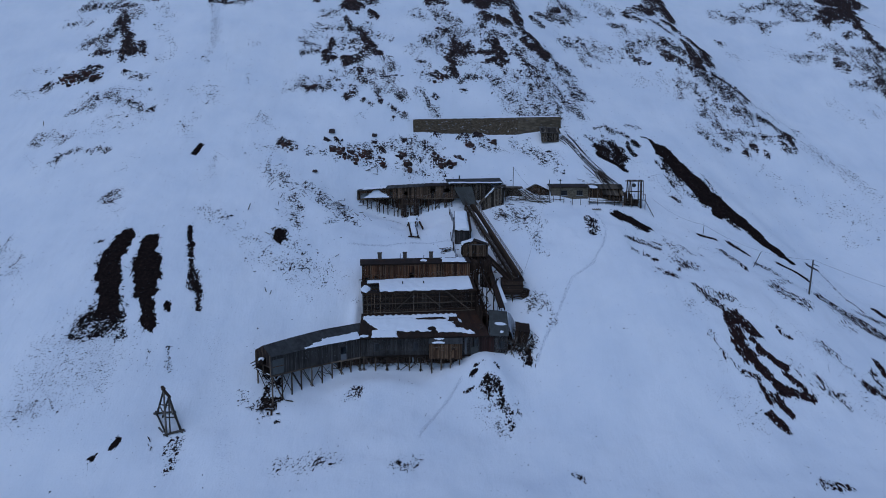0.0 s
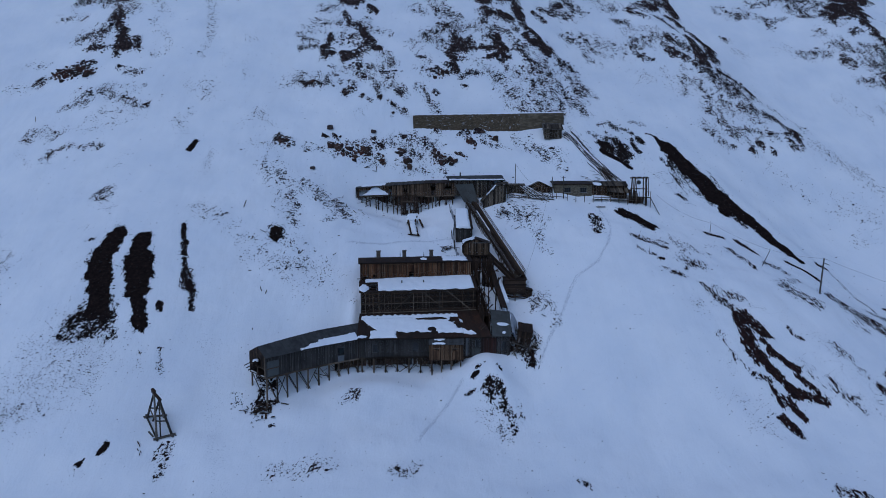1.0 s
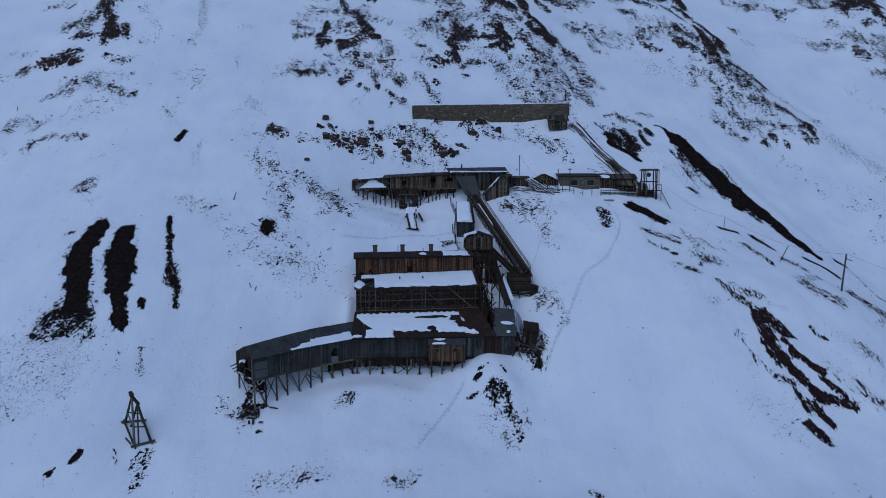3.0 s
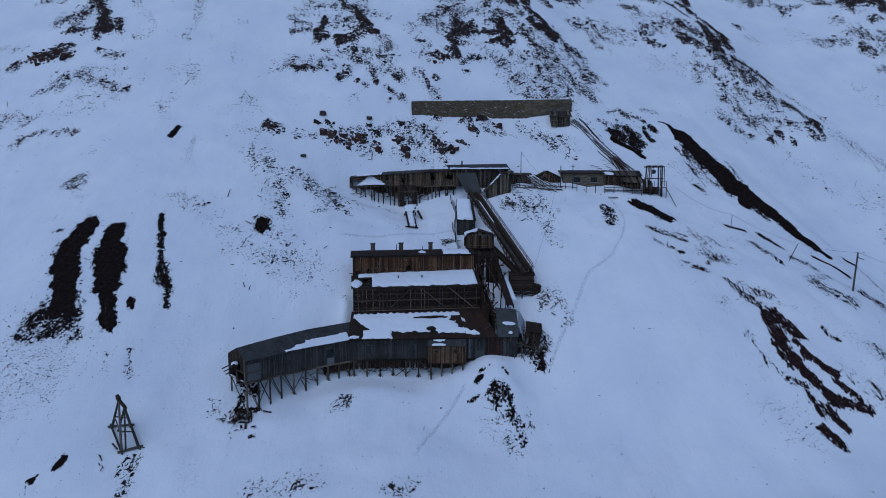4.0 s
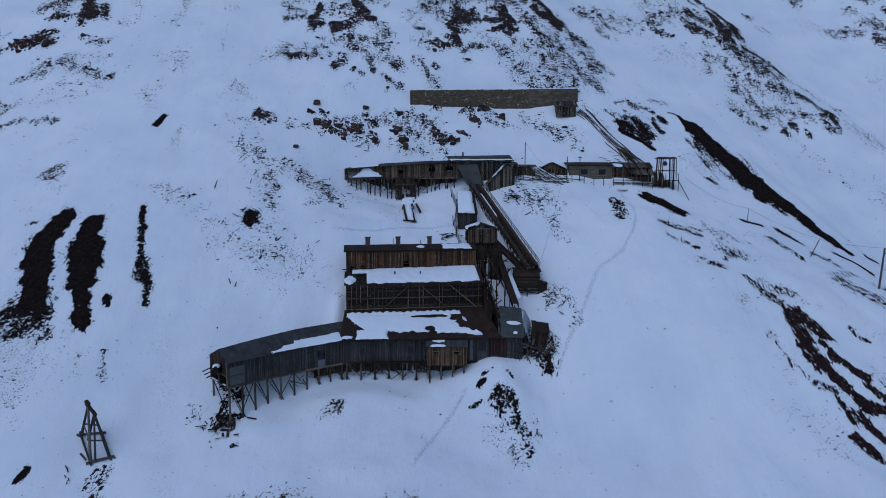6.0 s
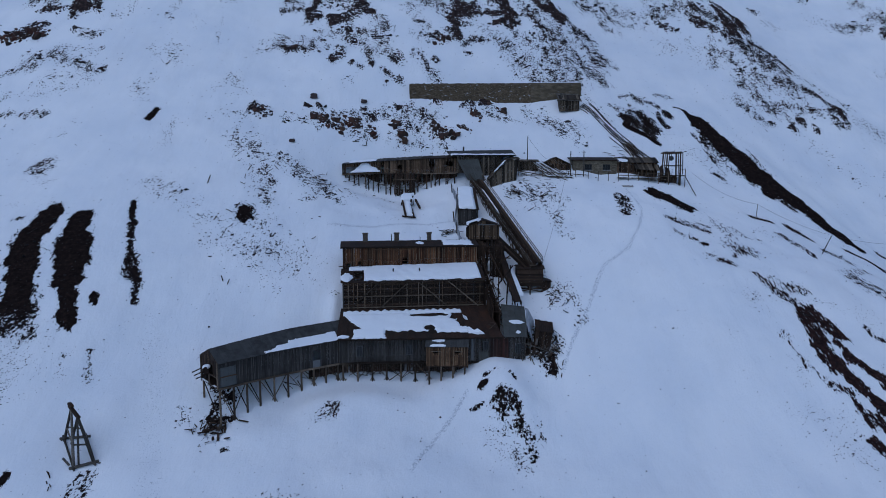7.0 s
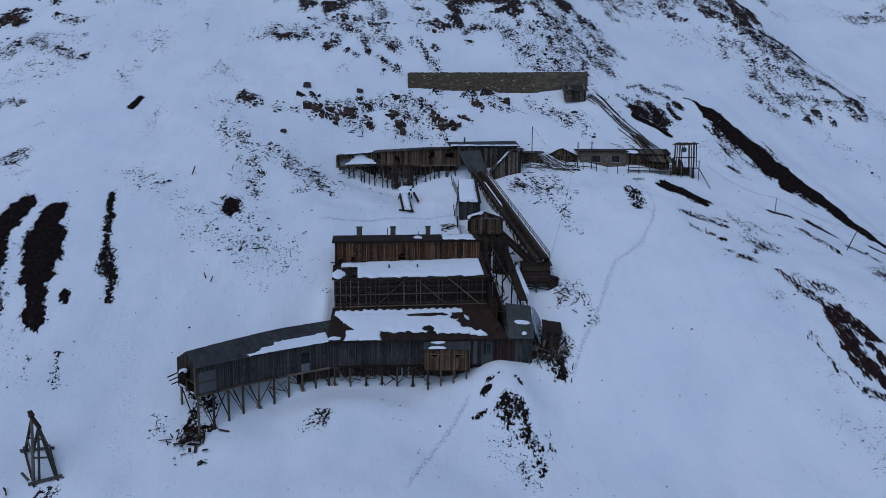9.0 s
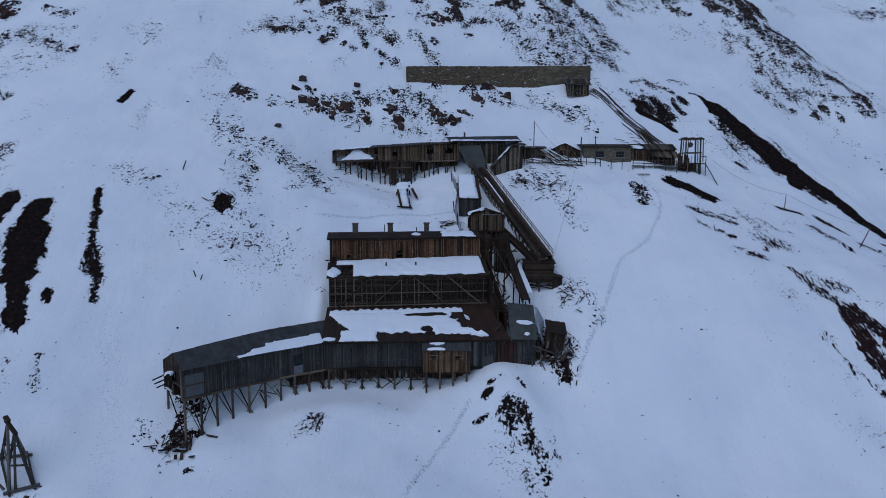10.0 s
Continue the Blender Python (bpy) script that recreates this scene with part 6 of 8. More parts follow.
    boards("bay_wall", Geo(121).strips((x0, y + 1.7, 12.75), (x0, y, 12.75), (x0, y, 16.05), (x0, y + 1.7, 16.9), 0.2, 0.05), TAN, h)
    boards("bay_wall", Geo(122).strips((x1, y, 12.75), (x1, y + 1.7, 12.75), (x1, y + 1.7, 16.9), (x1, y, 16.05), 0.2, 0.05), TAN, h)
    battens((x0, y, 12.8), (x1, y, 12.8), (x1, y, 16.0), (x0, y, 16.0), STRIP, h, 68, 0.36, 0.07, [(1.0, 1.8), (4.6, 5.5)])
    part("bay_floor", Geo().box(x0, y, 12.6, x1, y + 1.7, 12.75), DARK, h)
    sheets("bay_roof", Geo(123).strips((x0 - 0.15, y - 0.3, 15.98), (x1 + 0.15, y - 0.3, 15.98), (x1 + 0.1, y + 1.7, 17.55), (x0 - 0.1, y + 1.7, 17.55), 0.25, 0.06, 0.015, ragged=0.06), FELT, h, "roof_sheet")
    for s in (1.0, 4.6):
        boards("shutter", Geo(124).strips((x0 + s + 0.0, y - 0.07, 12.9), (x0 + s + 1.1, y - 0.07, 12.9), (x0 + s + 1.1, y - 0.07, 14.6), (x0 + s, y - 0.07, 14.6), 0.2, 0.04), TAN, h)
        part("lintel", Geo().beam((x0 + s - 0.2, y - 0.1, 15.2), (x0 + s + 1.3, y - 0.1, 15.2), 0.1, 0.14), BEAM, h)
    for k in range(4):
        c = V((x0 + 0.5 + 1.9 * k, y + 0.1, 0))
        stilt(h, c, 12.7, 130 + k, 0.13)
    # chimneys along the ridge
    for s in (4.0, 9.65, 15.6):
        p = L3 - OUT * 3.0 + ALONG * s
        ch = part("chimney", Geo().box(p.x - 0.4, p.y - 0.4, 30.9, p.x + 0.4, p.y + 0.4, 32.65), BRICK, h, "sooty brick chimney")
        part("chimney_cap", Geo().box(p.x - 0.5, p.y - 0.5, 32.65, p.x + 0.5, p.y + 0.5, 32.85), BRICK, ch)
    for s in (8.7, 13.9):
        p = L3 - OUT * 2.6 + ALONG * s
        part("vent_pipe", Geo().log((p.x, p.y, 31.0), (p.x, p.y, 32.6 if s < 10 else 32.1), 0.07), METAL, h)
    for s in (9.0, 13.6):
        q = e0.lerp(t0, 0.55) + ALONG * s
        part("vent_pipe", Geo().log(up(q, 26.0), up(q, 27.1), 0.13), METAL, h)
    # snow
    def on_lower(s, t):
        wob = 0.45 * math.sin(1.7 * s) + 0.3 * math.sin(4.1 * s + 1)
        big = bar(s, t, 0.7 + 1.05 * max(0.0, 5.3 - t), 19.5, 1.75 + 0.35 * wob - 0.02 * s, 5.7, 0.6)
        tail = bar(s, t, 2.6, 8.0, 0.05, 2.2, 0.5)
        right = max(bar(s, t, 15.5, 20.4 + 0.4 * math.sin(3 * t), 2.0, 4.4, 0.6), bar(s, t, 16.5, 24, 1.1, 2.6 + 0.2 * math.sin(2 * s), 0.5))
        far = bar(s, t, 0.6, 21.5, 5.45, 6.3 + 0.15 * math.sin(5 * s), 0.3)
        edge = oval(s, t, 1.2, 0.5, 1.0, 0.35)
        gap = 0.9 - 1.6 * max(oval(s, t, 15.8, 5.05, 5.2, 0.55), oval(s, t, 15.3, 2.2, 1.2, 0.8), oval(s, t, 20.5, 4.5, 1.8, 0.8))
        return max(min(big, gap), min(right, gap), tail, far, edge)
    snow_cover("roof_snow", "thick patchy snow on the lower roof", up(F_L + V((-0.3, -0.45, 0)), roof_lo - 0.25), V((4.2, 119.9, 17.25)), up(L2 + ALONG * 20.0, 20.75), up(L2 - ALONG * 0.3, 20.75), on_lower, 0.3, 0.16)
    snow_cover("roof_snow", "patch of snow on the rust-brown roof", V((4.2, 119.9, 17.25)), V((9.7, 120.15, 17.25)), up(c, 20.75), up(L2 + ALONG * 20.0, 20.75), lambda s, t: max(bar(s, t, -2, 3.2 - 0.5 * abs(t - 1.5), 1.2, 2.6 + 0.3 * math.sin(3 * s), 0.5), bar(s, t, -2, 1.6, 5.5, 6.2, 0.3)), 0.25, 0.16)
    snow_cover("roof_snow", "even thick snow on the middle roof", up(e0, 25.3), up(e1, 25.3), up(t1, 27.4), up(t0, 26.9),
               lambda s, t: max(min(bar(s, t, 4.0, 24.2, 0.4 + 0.15 * math.sin(2.3 * s) * math.sin(0.7 * s), 9, 0.4), 1), bar(s, t, 1.4, 5, 4.3, 9, 0.3), oval(s, t, 1.0, 1.7, 0.95, 1.6)), 0.35, 0.16)
    snow_cover("roof_snow", "small strip of snow on the top roof", up(fe_l, 30.72), up(fe_r, 30.75), up(ridge_r, 31.4), up(ridge_l, 31.35),
               lambda s, t: max(bar(s, t, 18.2, 23.6, 0.4, 3.6, 0.6), oval(s, t, 14.2, 2.1, 0.8, 0.9)), 0.2)
    snow_cover("roof_snow", "small patches of snow on the bay roof", (x0, y - 0.3, 16.0), (x1, y - 0.3, 16.0), (x1, y + 1.7, 17.57), (x0, y + 1.7, 17.57),
               lambda s, t: max(oval(s, t, 2.0, 1.5, 1.3, 0.6), oval(s, t, 1.9, 0.25, 1.3, 0.3)), 0.12, 0.12)
    for p, q in (((7.4, 122.6), (9.0, 121.7)), ((7.5, 121.6), (8.6, 122.8)), ((7.7, 122.9), (8.3, 123.1))):
        z = lambda y: 17.45 + 3.5 * (y - 120.1) / 6.9
        lone_mesh("loose_plank", Geo().beam((*p, z(p[1])), (*q, z(q[1])), 0.14, 0.06), BEAM, "loose bleached plank lying on the rusty roof", "plank", group="planks on the roof")


sorting_house()


# ---- the right flank: annexe roof, stairs, leaning shed, staging ----
def annexe():
    h = thing("annexe", "low lean-to annexe with a grey sheet-iron roof", "mine building", (12.0, 123.5, FLOOR))
    a, b, c, d = (9.75, 120.1, 17.3), (13.6, 120.3, 17.2), (13.9, 127.0, 20.8), (9.8, 127.0, 21.2)
    sheets("roof", Geo(131).strips(a, b, c, d, 1.0, 0.06, 0.01), IRON, h, "roof_sheet")
    boards("front_wall", Geo(132).strips((11.65, 120.75, 13), (13.4, 120.8, 13), (13.4, 120.8, 17.1), (11.65, 120.75, 17.1), 0.22, 0.05, 0.02, [(0.1, 1.0, 1.4, 3.0)]), GREY, h)
    boards("side_wall", Geo(133).strips((13.4, 120.8, 13), (13.6, 126.5, 16), (13.6, 126.5, 20.5), (13.4, 120.8, 17.1), 0.22, 0.05), DARK, h)
    window(h, 11.8, 12.6, 14.4, 16.0, 120.72, 3, 4)
    snow_cover("roof_snow", "two small snow patches on the sheet-iron roof", a, b, c, d, lambda s, t: max(oval(s, t, 2.3, 3.7, 1.3, 0.55), oval(s, t, 2.4, 1.2, 0.4, 0.38)), 0.12, 0.12)
    s = thing("leaning_shed", "small dark board shed leaning over on the slope", "shed", (16.6, 123.0, 14.5))
    a, b, c, d = V((14.9, 122.2, 14.0)), V((17.3, 121.8, 13.6)), V((18.1, 122.9, 17.3)), V((15.5, 123.2, 17.7))
    boards("front_wall", Geo(134).strips(a, b, c, d, 0.22, 0.05, 0.02), DARK, s)
    k = V((0.2, 2.2, 0.9))
    boards("side_wall", Geo(135).strips(b, b + k, c + k, c, 0.22, 0.05), DARK, s)
    boards("side_wall", Geo(136).strips(a + k, a, d, d + k, 0.22, 0.05), DARK, s)
    boards("rear_wall", Geo(137).strips(b + k, a + k, d + k, c + k, 0.3, 0.05), DARK, s)
    sheets("roof", Geo(138).strips(d + V((-.2, -.3, 0)), c + V((.2, -.3, 0)), c + k + V((.2, .2, .3)), d + k + V((-.2, .2, .3)), 0.3, 0.06, 0.02, ragged=0.1), TAR, s, "roof_sheet")
    part("rail", Geo().beam(d + V((0, -0.1, -1.0)), c + V((0, -0.1, -1.2)), 0.1, 0.16), BEAM, s)
    boards("side_boards", Geo(139).strips((13.4, 121.3, 11.0), (18.2, 123.0, 11.5), (18.0, 123.2, 14.8), (13.5, 121.5, 14.5), 0.3, 0.05, 0.1, (), 0.5, 0.25), DARK, s)
    # staging of poles
    t = thing("staging", "rickety timber staging of thin grey poles", "scaffold", (15.0, 121.0, 11.5))
    for x, y, x2, z in ((14.2, 120.6, 14.15, 16.2), (16.5, 120.7, 16.3, 16.6), (17.6, 121.2, 17.5, 15.0), (12.9, 120.5, 12.9, 14.3)):
        part("pole", Geo().log((x, y, gz(x, y) - 0.4), (x2, y, z), 0.09, 0.07), ASHEN, t)
    for p, q in (((11.4, 120.4, 14.1), (16.9, 120.5, 14.2)), ((11.2, 120.4, 12.75), (18.7, 120.6, 12.4)), ((14.0, 120.3, 14.3), (16.0, 119.4, 9.9)), ((12.8, 120.5, 16.3), (18.2, 121.0, 14.2)), ((16.9, 120.4, 14.0), (18.8, 122.0, 15.5)), ((15.6, 120.5, 15.6), (17.6, 120.6, 11.2)), ((16.6, 121.5, 15.5), (18.5, 121.0, 11.5)), ((13.2, 121.6, 13.6), (17.4, 122.3, 13.2))):
        part("pole", Geo().log(p, q, 0.08, 0.07), ASHEN, t)
    r = random.Random(21)
    for k in range(95):
        x, y = r.uniform(13.6, 19.0), r.uniform(120.6, 124.8)
        a, l = r.uniform(0, 3.14), r.uniform(0.7, 2.0)
        z = gz(x, y) + r.uniform(0.1, 1.6)
        p = Geo().beam((x - math.cos(a) * l / 2, y - math.sin(a) * l / 3, z - r.uniform(0, 0.7)), (x + math.cos(a) * l / 2, y + math.sin(a) * l / 3, z + r.uniform(0, 0.7)), r.uniform(0.12, 0.36), 0.08)
        lone_mesh("broken_plank", p, DARK if k % 4 else ASHEN, "broken dark plank in a heap beside the shed", "plank", group="broken planks by the staging")
    tarp = Geo()
    n = 8
    for j in range(n + 1):
        for i in range(n + 1):
            u, w = i / n, j / n
            tarp.v.append((13.9 + 1.6 * u * (1 - 0.5 * w) + 0.12 * math.sin(9 * w), 126.6 - 4.4 * w + 0.3 * u, 20.6 - 3.0 * w - 2.2 * u * u + 0.1 * math.sin(7 * u + 5 * w)))
    tarp.f = [(j * (n + 1) + i, j * (n + 1) + i + 1, (j + 1) * (n + 1) + i + 1, (j + 1) * (n + 1) + i) for j in range(n) for i in range(n)]
    lone_mesh("netting", tarp, NET, "pale torn netting hanging beside the annexe", "netting").modifiers.new("thick", "SOLIDIFY").thickness = 0.02
    # stair and chute beside the house
    c = thing("side_stair", "steep dark timber stairway down the side of the sorting house", "stairs", (7.5, 128.5, 22.0))
    p, q = V((6.6, 133.2, 27.2)), V((8.9, 124.0, 20.3))
    for o in (-0.55, 0.55):
        part("stringer", Geo().beam(p + V((o, 0, 0)), q + V((o, 0, 0)), 0.12, 0.35), DARKBEAM, c)
        part("handrail", Geo().beam(p + V((o, 0, 1.0)), q + V((o, 0, 1.0)), 0.08, 0.1), DARKBEAM, c)
        for k in range(6):
            m = p.lerp(q, k / 5) + V((o, 0, 0))
            part("baluster", Geo().beam(m, m + V((0, 0, 1.0)), 0.08), DARKBEAM, c)
    for k in range(26):
        m = p.lerp(q, (k + 0.5) / 26)
        part("tread", Geo().beam(m + V((-0.5, 0, 0.05)), m + V((0.5, 0, 0.05)), 0.28, 0.05), DARK, c)
    for k in range(4):
        m = p.lerp(q, k / 3)
        part("post", Geo().beam(m + V((0.5, 0, -0.1)), (m.x + 0.5, m.y, gz(m.x, m.y) - 0.3), 0.14), DARKBEAM, c)
    for o in (-0.6, 0.6):
        a, b = p + V((o, 0, -0.2)), q + V((o, 0, -0.2))
        boards("side_wall", Geo(145 + int(o)).strips(V((b.x, b.y, gz(b.x, b.y) - 0.4)), V((a.x, a.y, gz(a.x, a.y) - 0.4)), a, b, 0.28, 0.05, 0.03, (), 0.1, 0.08), DARK, c)
    s = thing("covered_chute", "narrow covered timber chute with a tarred roof", "chute", (11.6, 132.5, 24.0))
    p, q = V((10.4, 138.0, 29.6)), V((12.9, 127.2, 21.6))
    sheets("roof", Geo(141).strips(q + V((-0.55, 0, 0)), q + V((0.55, 0, 0)), p + V((0.55, 0, 0)), p + V((-0.55, 0, 0)), 0.4, 0.06, 0.02), TAR, s, "roof_sheet")
    boards("side_wall", Geo(142).strips(q + V((-0.5, 0, -0.9)), p + V((-0.5, 0, -0.9)), p + V((-0.5, 0, 0)), q + V((-0.5, 0, 0)), 0.4, 0.05), DARK, s)
    boards("side_wall", Geo(143).strips(p + V((0.5, 0, -0.9)), q + V((0.5, 0, -0.9)), q + V((0.5, 0, 0)), p + V((0.5, 0, 0)), 0.4, 0.05), DARK, s)
    for k in range(5):
        m = p.lerp(q, k / 4 * 0.95)
        part("post", Geo().beam(m + V((0, 0, -0.8)), (m.x, m.y, gz(m.x, m.y) - 0.3), 0.16), DARKBEAM, s)
    snow_cover("roof_snow", "snow strip beside the covered chute", q + V((0.6, 0, -0.4)), q + V((1.6, 0.3, -0.6)), p + V((1.4, 0, -1.2)), p + V((0.6, 0, -0.6)), lambda a, b: bar(a, b, -1, 3, 2.5, 9.5, 0.5), 0.2)


annexe()


def hut(name, label, x0, x1, y0, y1, z0, z1, zr, wall, roof, seed, gable=True, turn=0.0, holes=(), category="hut"):
    """A small board hut. Gable to the front, or (gable False) a ridge along its front."""
    h = thing(name, label, category, ((x0 + x1) / 2, (y0 + y1) / 2, z0))
    xm, ym = (x0 + x1) / 2, (y0 + y1) / 2
    boards("front_wall", Geo(seed).strips((x0, y0, z0), (x1, y0, z0), (x1, y0, z1), (x0, y0, z1), 0.2, 0.06, 0.02, holes, 0.05), wall, h)
    boards("rear_wall", Geo(seed + 1).strips((x1, y1, z0), (x0, y1, z0), (x0, y1, z1), (x1, y1, z1), 0.3, 0.06), wall, h)
    boards("side_wall", Geo(seed + 2).strips((x1, y0, z0), (x1, y1, z0), (x1, y1, z1), (x1, y0, z1), 0.2, 0.06), wall, h)
    boards("side_wall", Geo(seed + 3).strips((x0, y1, z0), (x0, y0, z0), (x0, y0, z1), (x0, y1, z1), 0.2, 0.06), wall, h)
    if gable:
        for y, f in ((y0, 1), (y1, -1)):
            a, b = ((x0, y, z1), (x1, y, z1)) if f > 0 else ((x1, y, z1), (x0, y, z1))
            m0, m1 = (xm, y, z1), (xm, y, zr)
            boards("gable", Geo(seed + 4).strips(a, m0, m1, a, 0.2, 0.06), wall, h)
            boards("gable", Geo(seed + 5).strips(m0, b, b, m1, 0.2, 0.06), wall, h)
        sheets("roof", Geo(seed + 6).strips((x0 - 0.3, y1 + 0.3, z1 - 0.15), (x0 - 0.3, y0 - 0.35, z1 - 0.15), (xm, y0 - 0.35, zr + 0.05), (xm, y1 + 0.3, zr + 0.05), 0.4, 0.06, 0.015, ragged=0.05), roof, h, "roof_sheet")
        sheets("roof", Geo(seed + 7).strips((x1 + 0.3, y0 - 0.35, z1 - 0.15), (x1 + 0.3, y1 + 0.3, z1 - 0.15), (xm, y1 + 0.3, zr + 0.05), (xm, y0 - 0.35, zr + 0.05), 0.4, 0.06, 0.015, ragged=0.05), roof, h, "roof_sheet")
    else:
        sheets("roof", Geo(seed + 6).strips((x0 - 0.25, y0 - 0.4, z1 - 0.05), (x1 + 0.25, y0 - 0.4, z1 - 0.05), (x1 + 0.25, ym, zr), (x0 - 0.25, ym, zr), 0.6, 0.07, 0.015, ragged=0.06), roof, h, "roof_sheet")
        sheets("roof", Geo(seed + 7).strips((x1 + 0.25, y1 + 0.4, z1 - 0.05), (x0 - 0.25, y1 + 0.4, z1 - 0.05), (x0 - 0.25, ym, zr), (x1 + 0.25, ym, zr), 0.6, 0.07, 0.015), roof, h, "roof_sheet")
        for x, f in ((x0, -1), (x1, 1)):
            a, b = ((x, y1, z1), (x, y0, z1)) if f < 0 else ((x, y0, z1), (x, y1, z1))
            boards("gable", Geo(seed + 8).strips(a, (x, ym, z1), (x, ym, zr), a, 0.25, 0.06), wall, h)
            boards("gable", Geo(seed + 9).strips((x, ym, z1), b, b, (x, ym, zr), 0.25, 0.06), wall, h)
    return h


def trestle(h, x0, x1, y0, y1, top, rows=2, mat=DARKBEAM):
    """Crossed timber legs under a raised floor."""
    for y in (y0, y1):
        for k in range(rows + 1):
            x = x0 + (x1 - x0) * k / rows
            part("leg", Geo().beam((x, y, gz(x, y) - 0.5), (x, y, top), 0.2), mat, h)
        lo = min(gz(x0, y), gz(x1, y)) + 0.3
        part("brace", Geo().beam((x0, y - 0.1, lo), (x1, y - 0.1, top - 0.2), 0.12, 0.16), mat, h)
        part("brace", Geo().beam((x1, y - 0.15, lo), (x0, y - 0.15, top - 0.2), 0.12, 0.16), mat, h)
        part("girt", Geo().beam((x0 - 0.2, y - 0.05, (lo + top) / 2), (x1 + 0.2, y - 0.05, (lo + top) / 2), 0.14, 0.2), mat, h)


def belt_houses():
    h = hut("transfer_hut", "weathered brown board hut on a dark trestle", 4.6, 10.5, 139.0, 144.5, 31.2, 33.9, 34.8, WORN, TAR, 200)
    battens((4.6, 139.0, 31.3), (10.5, 139.0, 31.3), (10.5, 139.0, 33.8), (4.6, 139.0, 33.8), STRIP, h, 209, 0.4, 0.08)
    trestle(h, 6.4, 10.4, 139.2, 142.5, 31.2)
    part("floor", Geo().box(4.6, 139.0, 31.0, 10.5, 143.0, 31.2), DARK, h)
    boards("under_wall", Geo(206).strips((6.0, 140.2, 26.5), (11.0, 140.2, 26.5), (11.0, 140.2, 31.0), (6.0, 140.2, 31.0), 0.25, 0.05, 0.03, (), 0.2, 0.06), DARK, h)
    boards("side_room", Geo(205).strips((4.2, 139.3, 31.6), (5.6, 139.1, 31.4), (5.6, 139.1, 33.8), (4.2, 139.3, 33.4), 0.2, 0.05), DARK, h)
    part("lintel", Geo().beam((6.4, 138.9, 33.95), (10.5, 138.9, 33.95), 0.1, 0.14), PALE, h)
    snow_cover("roof_snow", "snow patch on the transfer hut roof", (4.3, 144.7, 33.8), (4.3, 138.7, 33.8), (7.55, 138.7, 34.9), (7.55, 144.7, 34.9), lambda s, t: bar(s, t, 0.3, 9, 0.1, 3.3 - 0.15 * s, 0.5), 0.3, 0.15)
    k = hut("middle_shed", "low board shed under a full cover of snow", 3.2, 7.0, 149.0, 157.5, 33.5, 36.4, 36.9, DARK, TAR, 220, False)
    snow_cover("roof_snow", "smooth thick snow on the shed roof", (3.0, 148.6, 36.4), (6.6, 148.6, 36.5), (6.2, 157.5, 40.7), (3.0, 157.5, 40.8), lambda s, t: bar(s, t, 0, 3.4, 0.0, 9.5, 0.4), 0.5)
    sheets("roof_boards", Geo(228).strips((2.9, 148.5, 36.3), (7.2, 148.5, 36.3), (6.8, 157.6, 40.6), (2.9, 157.6, 40.6), 0.4, 0.08, 0.02), TAR, k, "roof_sheet")
    boards("side_wall", Geo(229).strips((7.05, 148.8, 33.0), (6.9, 157.5, 37.0), (6.9, 157.5, 40.5), (7.05, 148.8, 36.2), 0.25, 0.06), DARK, k)
    boards("front_wall", Geo(230).strips((3.0, 148.7, 33.0), (7.0, 148.7, 33.0), (7.0, 148.7, 36.2), (3.0, 148.7, 36.2), 0.22, 0.06), GREY, k)
    boards("side_wall", Geo(231).strips((3.0, 157.5, 36.5), (3.0, 148.8, 33.0), (3.0, 148.8, 36.2), (3.0, 157.5, 40.5), 0.25, 0.06), DARK, k)
    # the inclined belt bridge
    b = thing("belt_bridge", "long inclined timber conveyor bridge with rails and lattice sides", "conveyor", (12.0, 148.0, 30.0))
    p, q = V((7.0, 163.5, 42.6)), V((16.8, 133.8, 27.0))
    side = V(((q - p).y, -(q - p).x, 0)).normalized() * -1.15
    rise, down = V((0, 0, 0.55)), V((0, 0, 1))
    # boarded belt casing on the downhill side, open walkway with ties and rails beside it
    boards("casing_roof", Geo(240).strips(q + side * 0.08 + rise, q + side + rise, p + side + rise, p + side * 0.08 + rise, 0.24, 0.06, 0.025, (), 0.1, 0.02), WORN, b)
    for o, k in ((0.08, 1), (1.0, 2)):
        u, w = (p, q) if k == 1 else (q, p)
        boards("casing_side", Geo(240 + k).strips(w + side * o - down * 0.2, u + side * o - down * 0.2, u + side * o + rise, w + side * o + rise, 0.3, 0.05, 0.02, (), 0.05, 0.03), DARK, b)
    n = 34
    for i in range(n + 1):
        m = p.lerp(q, i / n)
        part("tie", Geo().beam(m - side * 1.05, m + side * 0.05, 0.16, 0.12), (DARKBEAM, BEAM, DARK)[i % 3], b)
    for o in (-0.95, -0.62, -0.28, -0.02):
        part("track_rail", Geo().beam(p + side * o + down * 0.1, q + side * o + down * 0.1, 0.12, 0.12), BEAM if o < -0.5 else DARKBEAM, b)
    for sgn in (-1, 1):
        o = side * sgn
        depth = lambda u: 1.8 + 2.6 * u if sgn < 0 else 2.5
        part("stringer", Geo().beam(p + o - down * 0.25, q + o - down * 0.25, 0.2, 0.4), DARKBEAM, b)
        part("lower_chord", Geo().beam(p + o - down * depth(0), q + o - down * depth(1), 0.18, 0.25), BEAM, b)
        for h, w in ((1.5 if sgn > 0 else 1.05, 0.1), (1.0 if sgn > 0 else 0.55, 0.08)):
            part("handrail", Geo().beam(p + o * 1.12 + down * h, q + o * 1.12 + down * h, w, 0.1), BEAM, b)
        n = 20
